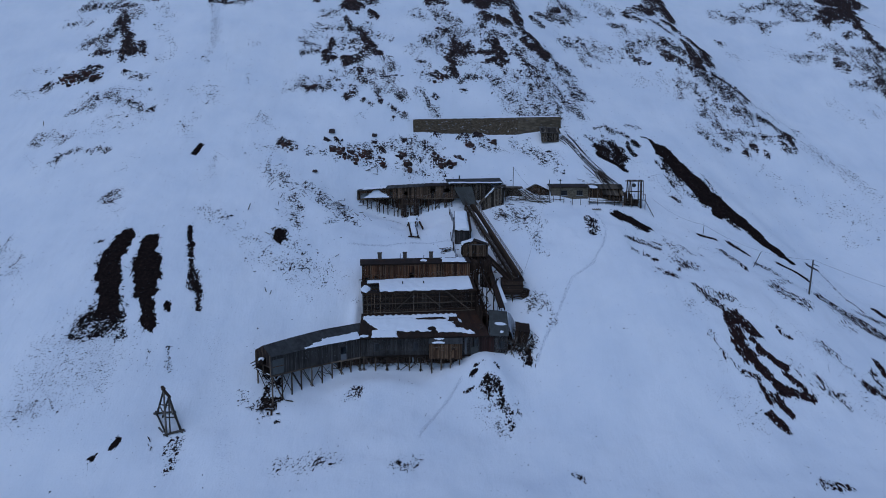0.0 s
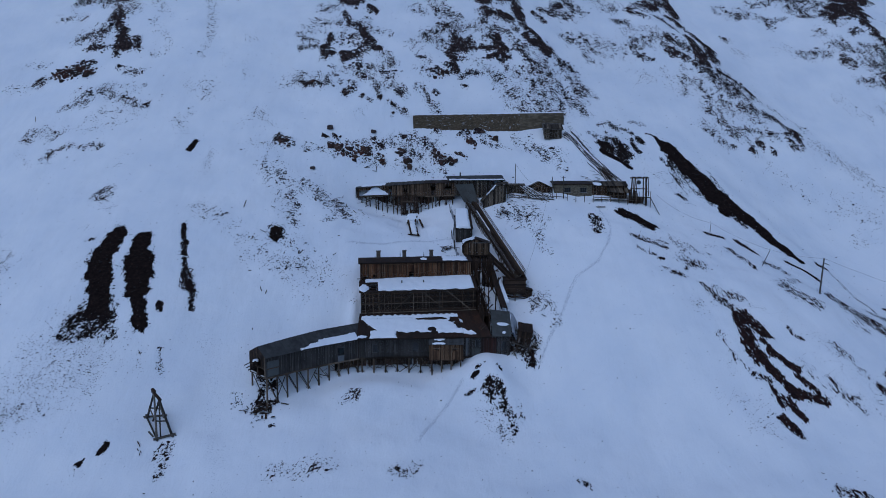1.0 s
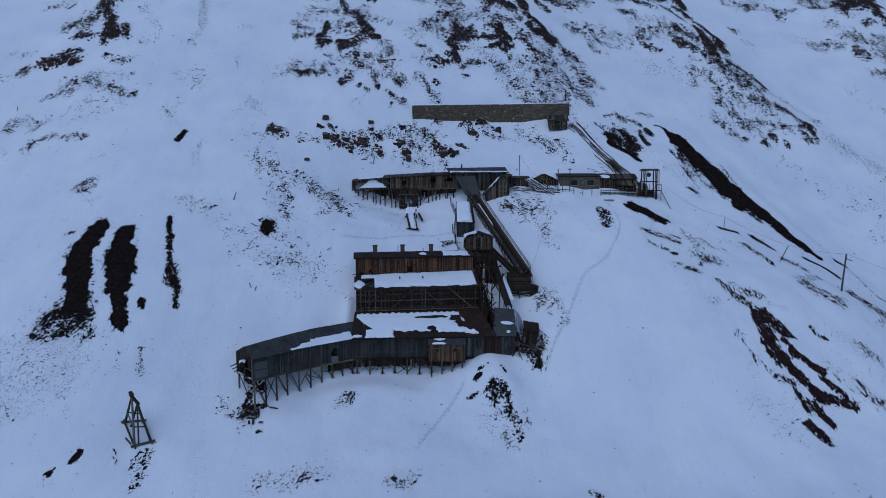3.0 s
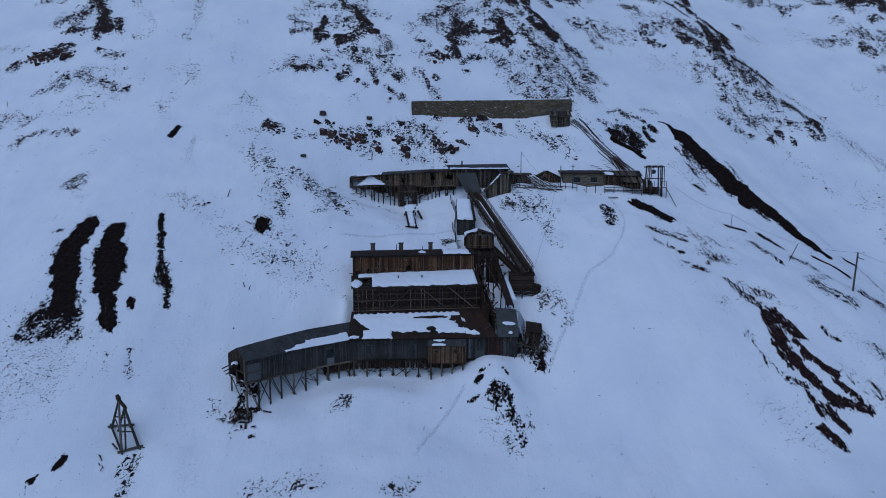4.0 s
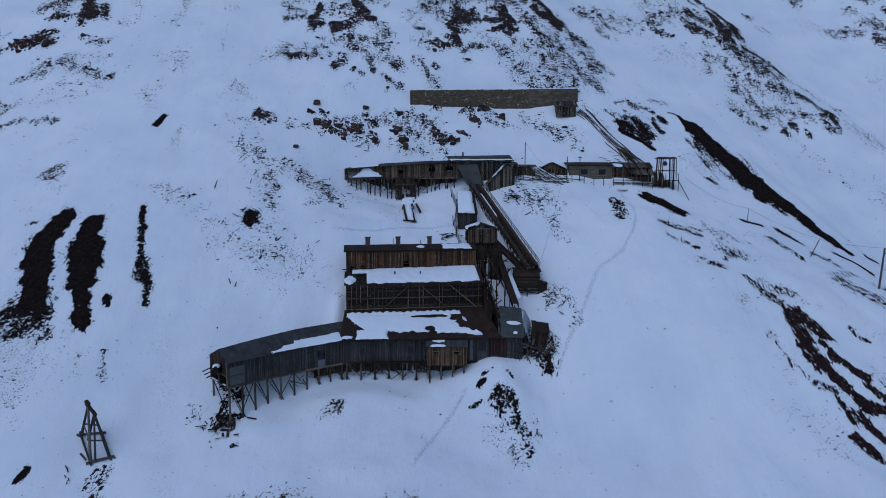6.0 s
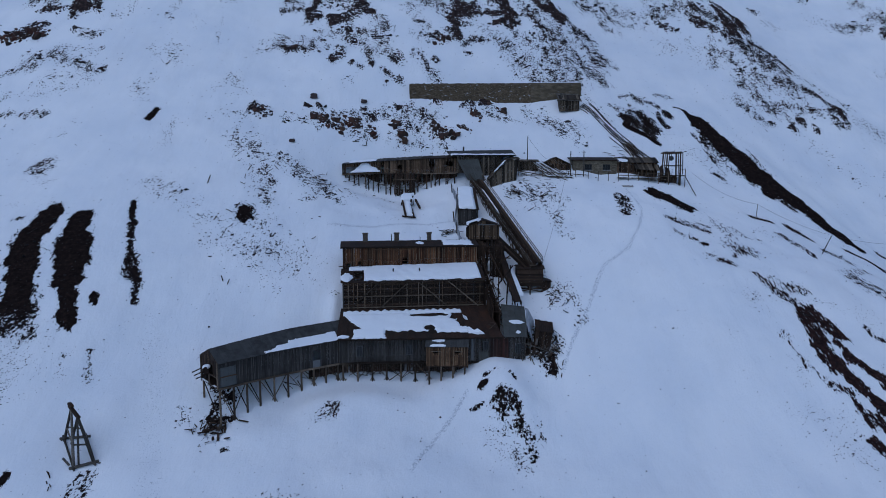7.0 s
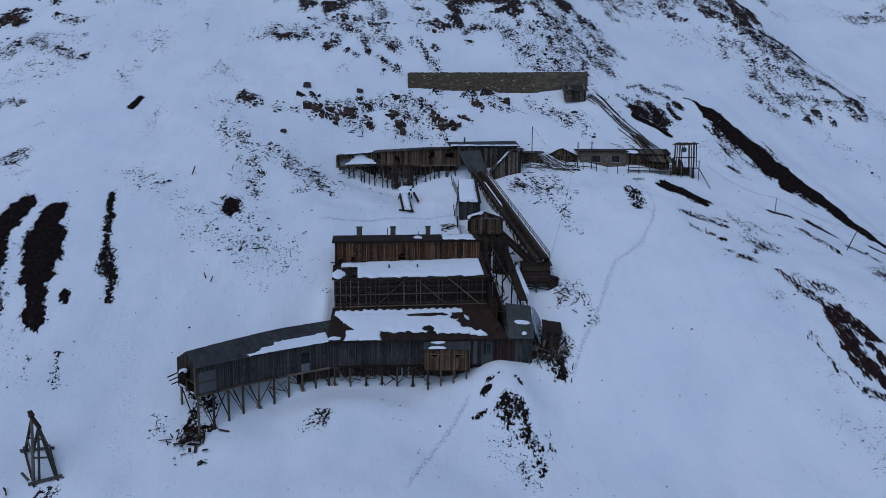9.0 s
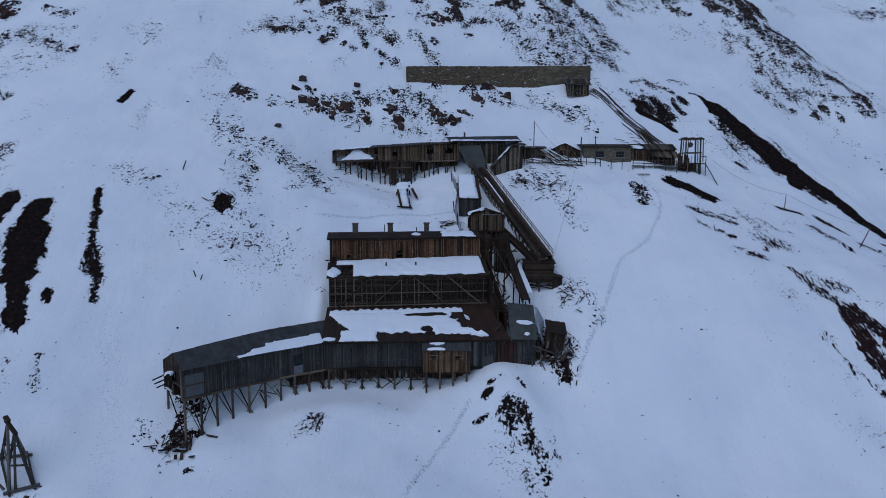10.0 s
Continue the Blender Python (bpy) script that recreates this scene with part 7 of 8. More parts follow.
        for i in range(n + 1):
            m = p.lerp(q, i / n)
            part("baluster", Geo().beam(m + o * 1.12 - down * 0.2, m + o * 1.12 + down * (1.5 if sgn > 0 else 1.05), 0.08), BEAM, b)
            part("truss_post", Geo().beam(m + o - down * 0.3, m + o - down * depth(i / n), 0.12), (BEAM, DARKBEAM)[i % 2], b)
            if i < n:
                m2 = p.lerp(q, (i + 1) / n)
                for u, w in ((m, m2), (m2, m)):
                    part("lattice", Geo().beam(u + o - down * 0.3, w + o - down * depth((i + 0.5) / n), 0.11, 0.1), (DARKBEAM, BEAM, WORN)[i % 3], b)
    for i in range(1, 8):
        m = p.lerp(q, i / 8)
        for sgn in (-1, 1):
            f = m + side * sgn * (1.15 + 0.08 * i)
            part("leg", Geo().beam(m + side * sgn - down * 1.9, (f.x, f.y, gz(f.x, f.y) - 0.5), 0.2), DARKBEAM, b)
        u, w = m - side, m + side
        part("brace", Geo().beam(u - down * 2, (w.x, w.y, gz(w.x, w.y) + 0.3), 0.12, 0.15), DARKBEAM, b)
        part("brace", Geo().beam(w - down * 2, (u.x, u.y, gz(u.x, u.y) + 0.3), 0.12, 0.15), DARKBEAM, b)
    snow_cover("bridge_snow", "narrow strip of snow lying along the belt casing", q.lerp(p, 0.5) - side * 0.25, q.lerp(p, 0.5) + side * 0.12, q.lerp(p, 0.93) + side * 0.12, q.lerp(p, 0.93) - side * 0.25, lambda s, t: bar(s, t, -1, 2, 1.0, 12.5, 0.8) * 0.8 - 0.25, 0.2, 0.2)
    # chute panel that hoods its head
    sheets("hood", Geo(242).strips((5.4, 162.0, 42.2), (9.3, 162.0, 42.0), (7.9, 165.0, 47.0), (3.0, 165.0, 46.8), 0.3, 0.05, 0.02), IRON, b, "roof_sheet", "grey corrugated sheet hood")
    # second, lower bridge inside the trestle
    o = thing("feeder_chute", "dark lower chute crossing under the conveyor bridge", "chute", (12.5, 138.0, 27.0))
    p2, q2 = V((9.8, 140.0, 31.4)), V((15.2, 133.6, 26.4))
    boards("trough", Geo(243).strips(q2 + V((-0.5, 0, 0)), q2 + V((0.5, 0, 0)), p2 + V((0.5, 0, 0)), p2 + V((-0.5, 0, 0)), 0.35, 0.3, 0.02), DARK, o)
    for s in (-0.6, 0.6):
        part("side_board", Geo().beam(p2 + V((s, 0, 0.15)), q2 + V((s, 0, 0.15)), 0.1, 0.5), DARKBEAM, o)
    # hopper at the foot of the bridge
    t = hut("hopper_house", "dark board hopper house on stilts at the foot of the bridge", 13.4, 18.1, 133.4, 136.8, 23.2, 26.5, 26.9, DARK, TAR, 250, False)
    trestle(t, 13.6, 18.0, 133.6, 136.4, 23.2)
    boards("front_cladding", Geo(257).strips((18.05, 133.3, 23.2), (18.05, 133.3, 26.5), (13.4, 133.3, 26.5), (13.4, 133.3, 23.2), 0.26, 0.05, 0.03), DARK, t)
    boards("lean_to", Geo(258).strips((18.15, 133.5, 21.6), (19.6, 133.8, 21.6), (19.6, 133.8, 23.9), (18.15, 133.5, 24.3), 0.22, 0.05), DARK, t)
    boards("lean_to", Geo(259).strips((19.6, 133.8, 21.6), (19.6, 135.5, 21.8), (19.6, 135.5, 23.9), (19.6, 133.8, 23.9), 0.22, 0.05), DARK, t)
    sheets("lean_to_roof", Geo(260).strips((18.1, 133.3, 24.4), (19.8, 133.6, 24.0), (19.8, 135.6, 24.1), (18.1, 135.6, 24.5), 0.3, 0.05), TAR, t, "roof_sheet")
    w = thing("flank_trestle", "tangle of dark trestle legs beside the sorting house", "trestle", (9.5, 135.0, 26.0))
    for x, y, z in ((7.4, 134.5, 31.0), (9.0, 134.0, 30.5), (10.6, 135.0, 30.5), (8.0, 137.0, 31.0), (12.0, 133.5, 27.0), (11.2, 130.5, 25.0), (9.6, 130.0, 25.5)):
        part("leg", Geo().beam((x, y, gz(x, y) - 0.5), (x + 0.1, y, z), 0.2), DARKBEAM, w)
    boards("boarding", Geo(265).strips((6.3, 135.3, 23.5), (11.2, 135.6, 23.5), (11.2, 135.6, 31.0), (6.3, 135.3, 31.0), 0.3, 0.06, 0.05, [(1.2, 2.2, 4.6, 6.4)], 0.3, 0.08), DARK, w)
    for p, q in (((7.2, 134.3, 27.0), (10.8, 134.8, 30.2)), ((10.6, 134.6, 26.5), (7.3, 134.2, 30.2)), ((7.2, 134.2, 28.6), (12.2, 134.2, 28.2)), ((9.0, 133.8, 26.5), (12.2, 133.2, 29.0)), ((6.9, 134.0, 30.4), (11.0, 134.6, 30.3)), ((9.5, 129.8, 24.0), (12.5, 133.0, 27.0)), ((8.0, 133.5, 29.8), (11.0, 129.9, 24.0)), ((10.4, 137.5, 31.5), (15.0, 134.0, 27.0))):
        part("brace", Geo().beam(p, q, 0.14, 0.2), DARKBEAM, w)

    r = random.Random(41)
    for k in range(70):
        u = r.random()
        x, y = 7.4 + 4.6 * u + r.uniform(-1.2, 1.2), 134.5 - 9.5 * u + r.uniform(-0.8, 0.8)
        a, l, z = r.uniform(-0.6, 2.4), r.uniform(0.8, 2.8), gz(x, y) + r.uniform(0.1, 2.2 - 1.2 * u)
        d = V((math.cos(a) * 0.8, math.sin(a) * 0.6, r.uniform(-0.5, 0.7))).normalized() * l / 2
        g = Geo().beam(V((x, y, z)) - d, V((x, y, z)) + d, r.uniform(0.1, 0.4), r.uniform(0.05, 0.12))
        lone_mesh("broken_plank", g, (DARK, DARK, DARKBEAM, BEAM)[k % 4], "broken dark plank among wreckage beside the sorting house", "plank", group="broken planks beside the house")


belt_houses()


# ---- the upper terrace: long shed on stilts and its neighbours ----
def upper_shed():
    h = thing("upper_shed", "long weathered board shed on stilts above the terrace", "mine building", (-6.0, 168.0, 43.8))
    pts = [V((-23.8, 166.6, 0)), V((-15.8, 166.0, 0)), V((-5.0, 165.4, 0)), V((3.0, 165.4, 0))]
    bot, top = [43.4, 43.8, 43.7, 43.9], [45.7, 46.4, 47.1, 47.3]
    for i in range(3):
        a, b = pts[i], pts[i + 1]
        holes = [[(1, 6, 0.2, 1.6)], [(5.0, 6.0, 1.0, 1.9), (1.2, 2.0, 0.9, 1.8)], [(1.5, 2.7, 1.5, 2.6), (5.4, 7.0, 1.5, 2.6)]][i]
        boards("front_wall", Geo(300 + i).strips(up(a, bot[i]), up(b, bot[i + 1]), up(b, top[i + 1]), up(a, top[i]), 0.22, 0.05, 0.03, holes, 0.12, 0.03), WORN, h)
        boards("rear_wall", Geo(310 + i).strips(up(b, bot[i + 1]) + V((0, 4.5, 0)), up(a, bot[i]) + V((0, 4.5, 0)), up(a, top[i]) + V((0, 4.5, .6)), up(b, top[i + 1]) + V((0, 4.5, .6)), 0.4, 0.05), DARK, h)
        sheets("roof", Geo(320 + i).strips(up(a, top[i]) + V((0, -0.5, 0)), up(b, top[i + 1]) + V((0, -0.5, 0)), up(b, top[i + 1] + 0.75) + V((0, 4.7, 0)), up(a, top[i] + 0.75) + V((0, 4.7, 0)), 0.35, 0.06, 0.05, ragged=0.3, lost=0.02), (GREY, GREY, TAR)[i], h, "roof_sheet")
        battens(up(a, bot[i]), up(b, bot[i + 1]), up(b, top[i + 1] - 0.1), up(a, top[i] - 0.1), STRIP, h, 345 + i, 0.5, 0.09, holes)
        part("floor", Geo().slab(up(a, bot[i]), up(b, bot[i + 1]), up(b, bot[i + 1]) + V((0, 4.5, 0)), up(a, bot[i]) + V((0, 4.5, 0)), 0.2), DARK, h)
        part("sill_beam", Geo().beam(up(a, bot[i] - 0.1) + V((0, -0.1, 0)), up(b, bot[i + 1] - 0.1) + V((0, -0.1, 0)), 0.2, 0.25), BEAM, h)
        # dark boards set back under the floor, shallow in the last bay
        if i == 2:
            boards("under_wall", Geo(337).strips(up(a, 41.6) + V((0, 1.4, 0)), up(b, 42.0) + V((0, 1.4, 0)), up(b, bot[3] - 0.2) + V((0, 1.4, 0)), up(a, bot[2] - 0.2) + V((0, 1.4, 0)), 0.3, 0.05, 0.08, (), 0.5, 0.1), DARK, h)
        else:
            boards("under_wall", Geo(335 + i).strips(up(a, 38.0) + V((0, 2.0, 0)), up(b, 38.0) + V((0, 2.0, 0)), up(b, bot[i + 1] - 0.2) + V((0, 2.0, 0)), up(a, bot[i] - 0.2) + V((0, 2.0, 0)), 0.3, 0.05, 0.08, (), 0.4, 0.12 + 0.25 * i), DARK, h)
        k = 7
        r = random.Random(i)
        for j in range(k):
            for row in (0, 2.4):
                c = a.lerp(b, (j + r.uniform(0.2, 0.8)) / k) + V((0, row, 0))
                z = bot[i]
                part("stilt", Geo().log((c.x + r.uniform(-0.2, 0.2), c.y, min(gz(c.x, c.y), z - 1.0) - 0.5), (c.x, c.y, z), 0.14, 0.13), (DARKBEAM, BEAM, DARKBEAM)[j % 3], h)
        for j in range(3):
            c, e = a.lerp(b, j / 3), a.lerp(b, (j + 1) / 3)
            part("brace", Geo().beam(up(c, max(gz(c.x, c.y) + 0.3, bot[i] - 3)), up(e, bot[i] - 0.1), 0.12), DARKBEAM, h)
    r = random.Random(63)
    for k in range(54):
        x = r.uniform(-23, 3) if k % 2 else r.uniform(-16, -4)
        y = 165.8 + r.uniform(-0.6, 2.0)
        z = r.uniform(max(gz(x, y) + 0.2, 40.2), 43.4)
        a = r.uniform(-1.3, 1.3)
        d = V((math.cos(a), 0.4 * r.uniform(-1, 1), math.sin(a))) * r.uniform(0.5, 1.5)
        part("prop", Geo().beam(V((x, y, z)) - d, V((x, y, z)) + d, r.uniform(0.08, 0.22), 0.09), (DARKBEAM, DARK, BEAM)[k % 3], h)
    boards("ore_bin", Geo(337).strips((-11.6, 165.2, 38.8), (-6.6, 165.0, 38.8), (-6.8, 165.0, 43.5), (-11.4, 165.2, 43.5), 0.26, 0.05, 0.06, [(1.6, 3.4, 1.2, 3.0)], 0.5, 0.12), DARK, h)
    part("bin_rail", Geo().beam((-11.8, 164.9, 42.2), (-6.4, 164.8, 42.3), 0.14), BEAM, h)
    boards("end_wall", Geo(330).strips((-23.8, 171.1, 43.4), (-23.8, 166.6, 43.4), (-23.8, 166.6, 45.7), (-23.8, 171.1, 46.3), 0.25, 0.05), GREY, h)
    # blown-in snow in the broken end
    snow_cover("drift_snow", "snow drifted into the broken end of the shed", (-21.8, 166.0, 43.75), (-14.8, 165.4, 44.0), (-15.5, 166.2, 46.2), (-21.5, 166.7, 45.9), lambda s, t: min(1.0, 1.3 * (1 - abs(s - 3.6) / (3.4 - t * 1.0)) if t < 2.6 else -1), 0.25)
    snow_cover("roof_snow", "thin snow on the shed roof edge", (-22.5, 166.0, 46.0), (-15.8, 165.5, 46.5), (-15.8, 170.5, 47.2), (-22.5, 171, 46.7), lambda s, t: bar(s, t, 0, 7, 1.0, 4.5, 0.8) * 0.7 - 0.2, 0.15)
    # snow ramp frame below the shed
    f = thing("dump_frame", "collapsed timber frame half buried in snow below the shed", "frame", (-7.0, 157.0, 36.0))
    p, q = V((-8.3, 159.8, gz(-8.3, 159.8) + 1.7)), V((-6.8, 151.0, 34.0))
    on = lambda x, y, h: V((x, y, gz(x, y) + h))
    knee_l, knee_r = on(-8.9, 156.4, 1.2), on(-7.4, 156.4, 1.1)
    for a, b in ((on(-9.4, 159.6, 1.7), knee_l), (knee_l, on(-8.0, 151.0, 0.4)), (on(-7.0, 159.6, 1.9), knee_r), (knee_r, on(-6.3, 151.0, 0.4)), (on(-6.3, 158.6, 1.5), on(-5.2, 155.0, 0.6))):
        part("stringer", Geo().beam(a, b, 0.36, 0.4), DARKBEAM, f)
    for x in (-9.5, -6.9):
        part("post", Geo().beam(on(x, 159.8, -0.4), on(x, 159.8, 1.9), 0.24), DARKBEAM, f)
    part("tipping_floor", Geo(88).strips(on(-9.5, 158.2, 1.3), on(-6.8, 158.2, 1.3), on(-6.8, 161.0, 2.2), on(-9.5, 161.0, 2.2), 0.3, 0.1, 0.05), DARK, f)
    part("side_board", Geo().beam(on(-8.6, 155.0, 0.3), on(-8.0, 151.4, 0.3), 0.14, 0.9), DARK, f)
    part("side_board", Geo().beam(on(-6.7, 155.0, 0.3), on(-6.4, 151.4, 0.3), 0.12, 0.8), DARK, f)
    part("cross_beam", Geo().beam((-8.8, 151.0, gz(-8.8, 151.0) + 0.4), (-5.9, 151.0, gz(-5.9, 151.0) + 0.4), 0.3), DARKBEAM, f)
    snow_cover("frame_snow", "snow lying along the collapsed frame", on(-7.9, 151.4, 0.5), on(-6.5, 151.4, 0.5), on(-7.4, 157.5, 1.4), on(-8.9, 157.5, 1.4), lambda s, t: bar(s, t, 0.1, 1.5, 0.1, 6.6, 0.5), 0.5)
    snow_cover("frame_snow", "snow heaped on the tipping floor", on(-9.6, 158.0, 1.35), on(-6.7, 158.0, 1.35), on(-6.7, 161.1, 2.3), on(-9.6, 161.1, 2.3), lambda s, t: bar(s, t, 0.0, 2.9, 0.1, 3.2, 0.7), 0.6)
    # taller middle part
    m = thing("winding_house", "grey board winding house with a felt roof", "mine building", (9.0, 168.0, 43.0))
    boards("front_wall", Geo(340).strips((3.0, 165.3, 43.9), (13.2, 165.3, 43.0), (13.2, 165.3, 47.6), (3.0, 165.3, 47.6), 0.22, 0.05, 0.02, ragged=0.06), DRAB, m)
    battens((3.0, 165.3, 43.9), (13.2, 165.3, 43.2), (13.2, 165.3, 47.4), (3.0, 165.3, 47.4), GREYSTRIP, m, 349, 0.5, 0.09)
    sheets("roof", Geo(341).strips((1.4, 164.7, 47.7), (16.6, 164.7, 47.75), (16.0, 169.4, 49.3), (0.6, 169.4, 49.0), 0.9, 0.07, 0.015, ragged=0.05), FELT, m, "roof_sheet")
    sheets("roof", Geo(342).strips((16.6, 173.5, 48.4), (1.4, 173.5, 48.4), (0.6, 169.4, 49.0), (16.0, 169.4, 49.3), 0.9, 0.07, 0.015), FELT, m, "roof_sheet")
    boards("side_wall", Geo(343).strips((16.0, 165.3, 42.5), (16.0, 173.0, 44.5), (16.0, 173.0, 48.4), (16.0, 165.3, 47.6), 0.25, 0.05), DRAB, m)
    boards("side_wall", Geo(344).strips((2.0, 173.0, 44.5), (2.0, 165.3, 43.8), (2.0, 165.3, 47.6), (2.0, 173.0, 48.4), 0.25, 0.05), DRAB, m)
    boards("rear_wall", Geo(346).strips((16.0, 173.0, 44.5), (2.0, 173.0, 44.5), (2.0, 173.0, 48.4), (16.0, 173.0, 48.4), 0.4, 0.05), DRAB, m)
    part("stub_pipe", Geo().log((4.6, 169, 48.6), (4.6, 169, 50.0), 0.2), METAL, m)
    snow_cover("roof_snow", "band of snow along the winding house eaves", (1.4, 164.7, 47.75), (16.6, 164.7, 47.8), (16.0, 169.4, 49.35), (0.6, 169.4, 49.05), lambda s, t: bar(s, t, 0.3, 15.0, -0.5, 1.7 - 0.03 * s, 0.5), 0.2)
    # gabled wing that juts downhill
    g = thing("gable_wing", "tall grey board wing with a lopsided roof", "mine building", (13.5, 163.0, 40.5))
    a, b = V((10.6, 161.5, 39.5)), V((16.4, 162.5, 41.0))
    boards("front_wall", Geo(350).strips(a, V((14.2, 162.1, 40.4)), V((14.2, 162.1, 46.5)), V((10.2, 161.5, 42.4)), 0.22, 0.05, 0.02), DRAB, g)
    boards("front_wall", Geo(351).strips(V((14.2, 162.1, 40.4)), b, V((16.6, 162.5, 46.8)), V((14.2, 162.1, 46.5)), 0.22, 0.05, 0.02), DRAB, g)
    boards("side_wall", Geo(352).strips(b, V((16.6, 166, 43)), V((16.6, 166, 47)), V((16.6, 162.5, 46.8)), 0.22, 0.05), DRAB, g)
    sheets("roof", Geo(353).strips(V((9.8, 165.4, 42.6)), V((9.8, 161.0, 42.2)), V((14.1, 161.7, 46.8)), V((14.1, 165.4, 47.2)), 0.5, 0.06, 0.02), DRAB, g, "roof_sheet")
    sheets("roof", Geo(354).strips(V((14.1, 161.7, 46.8)), V((17.2, 162.0, 47.0)), V((17.2, 166, 47.6)), V((14.1, 165.4, 47.4)), 0.5, 0.06, 0.02), DRAB, g, "roof_sheet")
    snow_cover("roof_snow", "snow strip on the lopsided roof", V((9.8, 165.4, 42.65)), V((9.8, 161.0, 42.25)), V((14.1, 161.7, 46.85)), V((14.1, 165.4, 47.25)), lambda s, t: bar(s, t, 2.4, 4.5, 2.2, 5.8, 0.4), 0.15)


upper_shed()


def terrace_huts():
    hut("plank_lean_to", "small grey plank lean-to half sunk in snow", 17.2, 21.8, 166.0, 169.5, 43.6, 46.6, 47.0, DRAB, DRAB, 400, False, category="shed")
    hut("gable_shed", "weathered brown gabled shed on the terrace", 22.6, 29.3, 166.2, 171.0, 43.3, 46.0, 47.5, WORN, DRAB, 420, category="shed")
    h = thing("stone_hut", "low stone hut with a flat brown roof and two windows", "hut", (35.0, 168.5, 42.6))
    for w in (Geo().box(29.9, 166.0, 42.0, 40.1, 166.5, 44.6), Geo().box(29.9, 166.0, 45.9, 40.1, 166.5, 46.9), Geo().box(29.9, 166.0, 44.6, 32.6, 166.5, 45.9), Geo().box(34.3, 166.0, 44.6, 36.9, 166.5, 45.9), Geo().box(38.6, 166.0, 44.6, 40.1, 166.5, 45.9)):
        part("front_wall", w, RENDER, h)
    part("side_wall", Geo().box(39.6, 166.5, 42.0, 40.1, 171, 47.0), RENDER, h)
    part("side_wall", Geo().box(29.9, 166.5, 42.0, 30.4, 171, 47.0), RENDER, h)
    part("rear_wall", Geo().box(29.9, 170.5, 42.0, 40.1, 171, 47.2), RENDER, h)
    sheets("roof", Geo(440).strips((29.5, 165.6, 46.9), (40.4, 165.6, 46.9), (40.4, 171.3, 47.7), (29.5, 171.3, 47.7), 0.8, 0.14, 0.01), TAR, h, "roof_sheet")
    for x0, x1 in ((32.6, 34.3), (36.9, 38.6)):
        window(h, x0, x1, 44.6, 45.9, 166.15, 3, 2)
        part("window_sill", Geo().box(x0 - 0.1, 165.88, 44.48, x1 + 0.1, 166.1, 44.58), NET, h)
    s = hut("end_shed", "dark brown board shed with a patched roof", 40.3, 49.6, 166.3, 171.0, 43.0, 46.4, 47.6, WORN, DRAB, 450, False, category="shed")
    snow_cover("roof_snow", "small snow patch on the shed roof", (40.1, 165.9, 46.4), (49.8, 165.9, 46.4), (49.8, 168.6, 47.65), (40.1, 168.6, 47.65), lambda a, t: oval(a, t, 1.4, 1.3, 1.5, 0.9), 0.15)
    boards("awning", Geo(459).strips((44.0, 164.2, 44.8), (50.0, 164.2, 44.4), (50.0, 166.3, 45.9), (44.0, 166.3, 46.0), 0.4, 0.06, 0.02, lost=0.1), DRAB, s)
    # terrace walkway with rails
    w = thing("terrace_walkway", "broken plank walkway with rail posts along the terrace", "walkway", (40.0, 164.5, 42.5))
    boards("deck", Geo(460).strips((40.0, 163.8, 42.9), (51.5, 163.8, 42.5), (51.5, 166.0, 42.6), (40.0, 166.0, 43.0), 0.3, 0.08, 0.03, lost=0.08), DRAB, w)
    for k in range(9):
        x = 33.0 + 2.3 * k
        part("post", Geo().beam((x, 163.8, gz(x, 163.8) - 0.4), (x, 163.8, 44.3 - 0.04 * k), 0.13), BEAM, w)
    part("rail", Geo().beam((38.0, 163.75, 44.1), (52.0, 163.75, 43.7), 0.1, 0.14), BEAM, w)
    part("rail", Geo().beam((40.0, 163.75, 43.4), (52.0, 163.75, 43.1), 0.1, 0.14), BEAM, w)
    f = thing("snow_fence", "collapsed rail fence along the terrace edge", "fence", (22.0, 164.0, 42.5))
    for k in range(8):
        x = 17.0 + 1.9 * k
        z = max(gz(x, 164.2), 41.0)
        part("post", Geo().beam((x, 164.2, z - 0.7), (x + 0.15 * (-1) ** k, 164.2, z + 1.5), 0.13), BEAM, f)
    for p, q in (((16.5, 164.1, 44.4), (24.0, 164.1, 43.2)), ((17.5, 164.1, 43.4), (29.5, 164.1, 43.3)), ((20.0, 164.0, 45.4), (27.0, 163.5, 42.2)), ((21.5, 163.9, 45.2), (28.5, 163.2, 42.0)), ((23.5, 164.1, 44.0), (33.0, 164.1, 43.4))):
        part("rail", Geo().beam(p, q, 0.1, 0.16), BEAM, f)
    # a roof that has slid down between the sheds, snow between its planks
    c = thing("collapsed_roof", "collapsed plank roof sagging to the snow, half covered with snow", "roof", (24.0, 165.0, 43.0))
    lo0, lo1, hi1, hi0 = V((23.6, 163.6, 43.1)), V((29.4, 163.9, 42.9)), V((23.0, 166.0, 46.3)), V((19.9, 166.0, 46.4))
    boards("roof_slab", Geo(465).strips(lo0, lo1, hi1, hi0, 0.55, 0.08, 0.06, (), 0.5, 0.12), DRAB, c)
    rr = random.Random(466)
    for k in range(9):
        u = (k + rr.uniform(0.1, 0.9)) / 9
        m0, m1 = lo0.lerp(lo1, u), hi0.lerp(hi1, u + rr.uniform(-0.15, 0.15))
        part("plank", Geo().beam(m0 + V((rr.uniform(-0.4, 0.6), -0.3, 0.28)), m0.lerp(m1, rr.uniform(0.6, 1.05)) + V((0, 0, 0.3)), rr.uniform(0.1, 0.24), 0.07), (BEAM, DARKBEAM, DRAB)[k % 3], c)
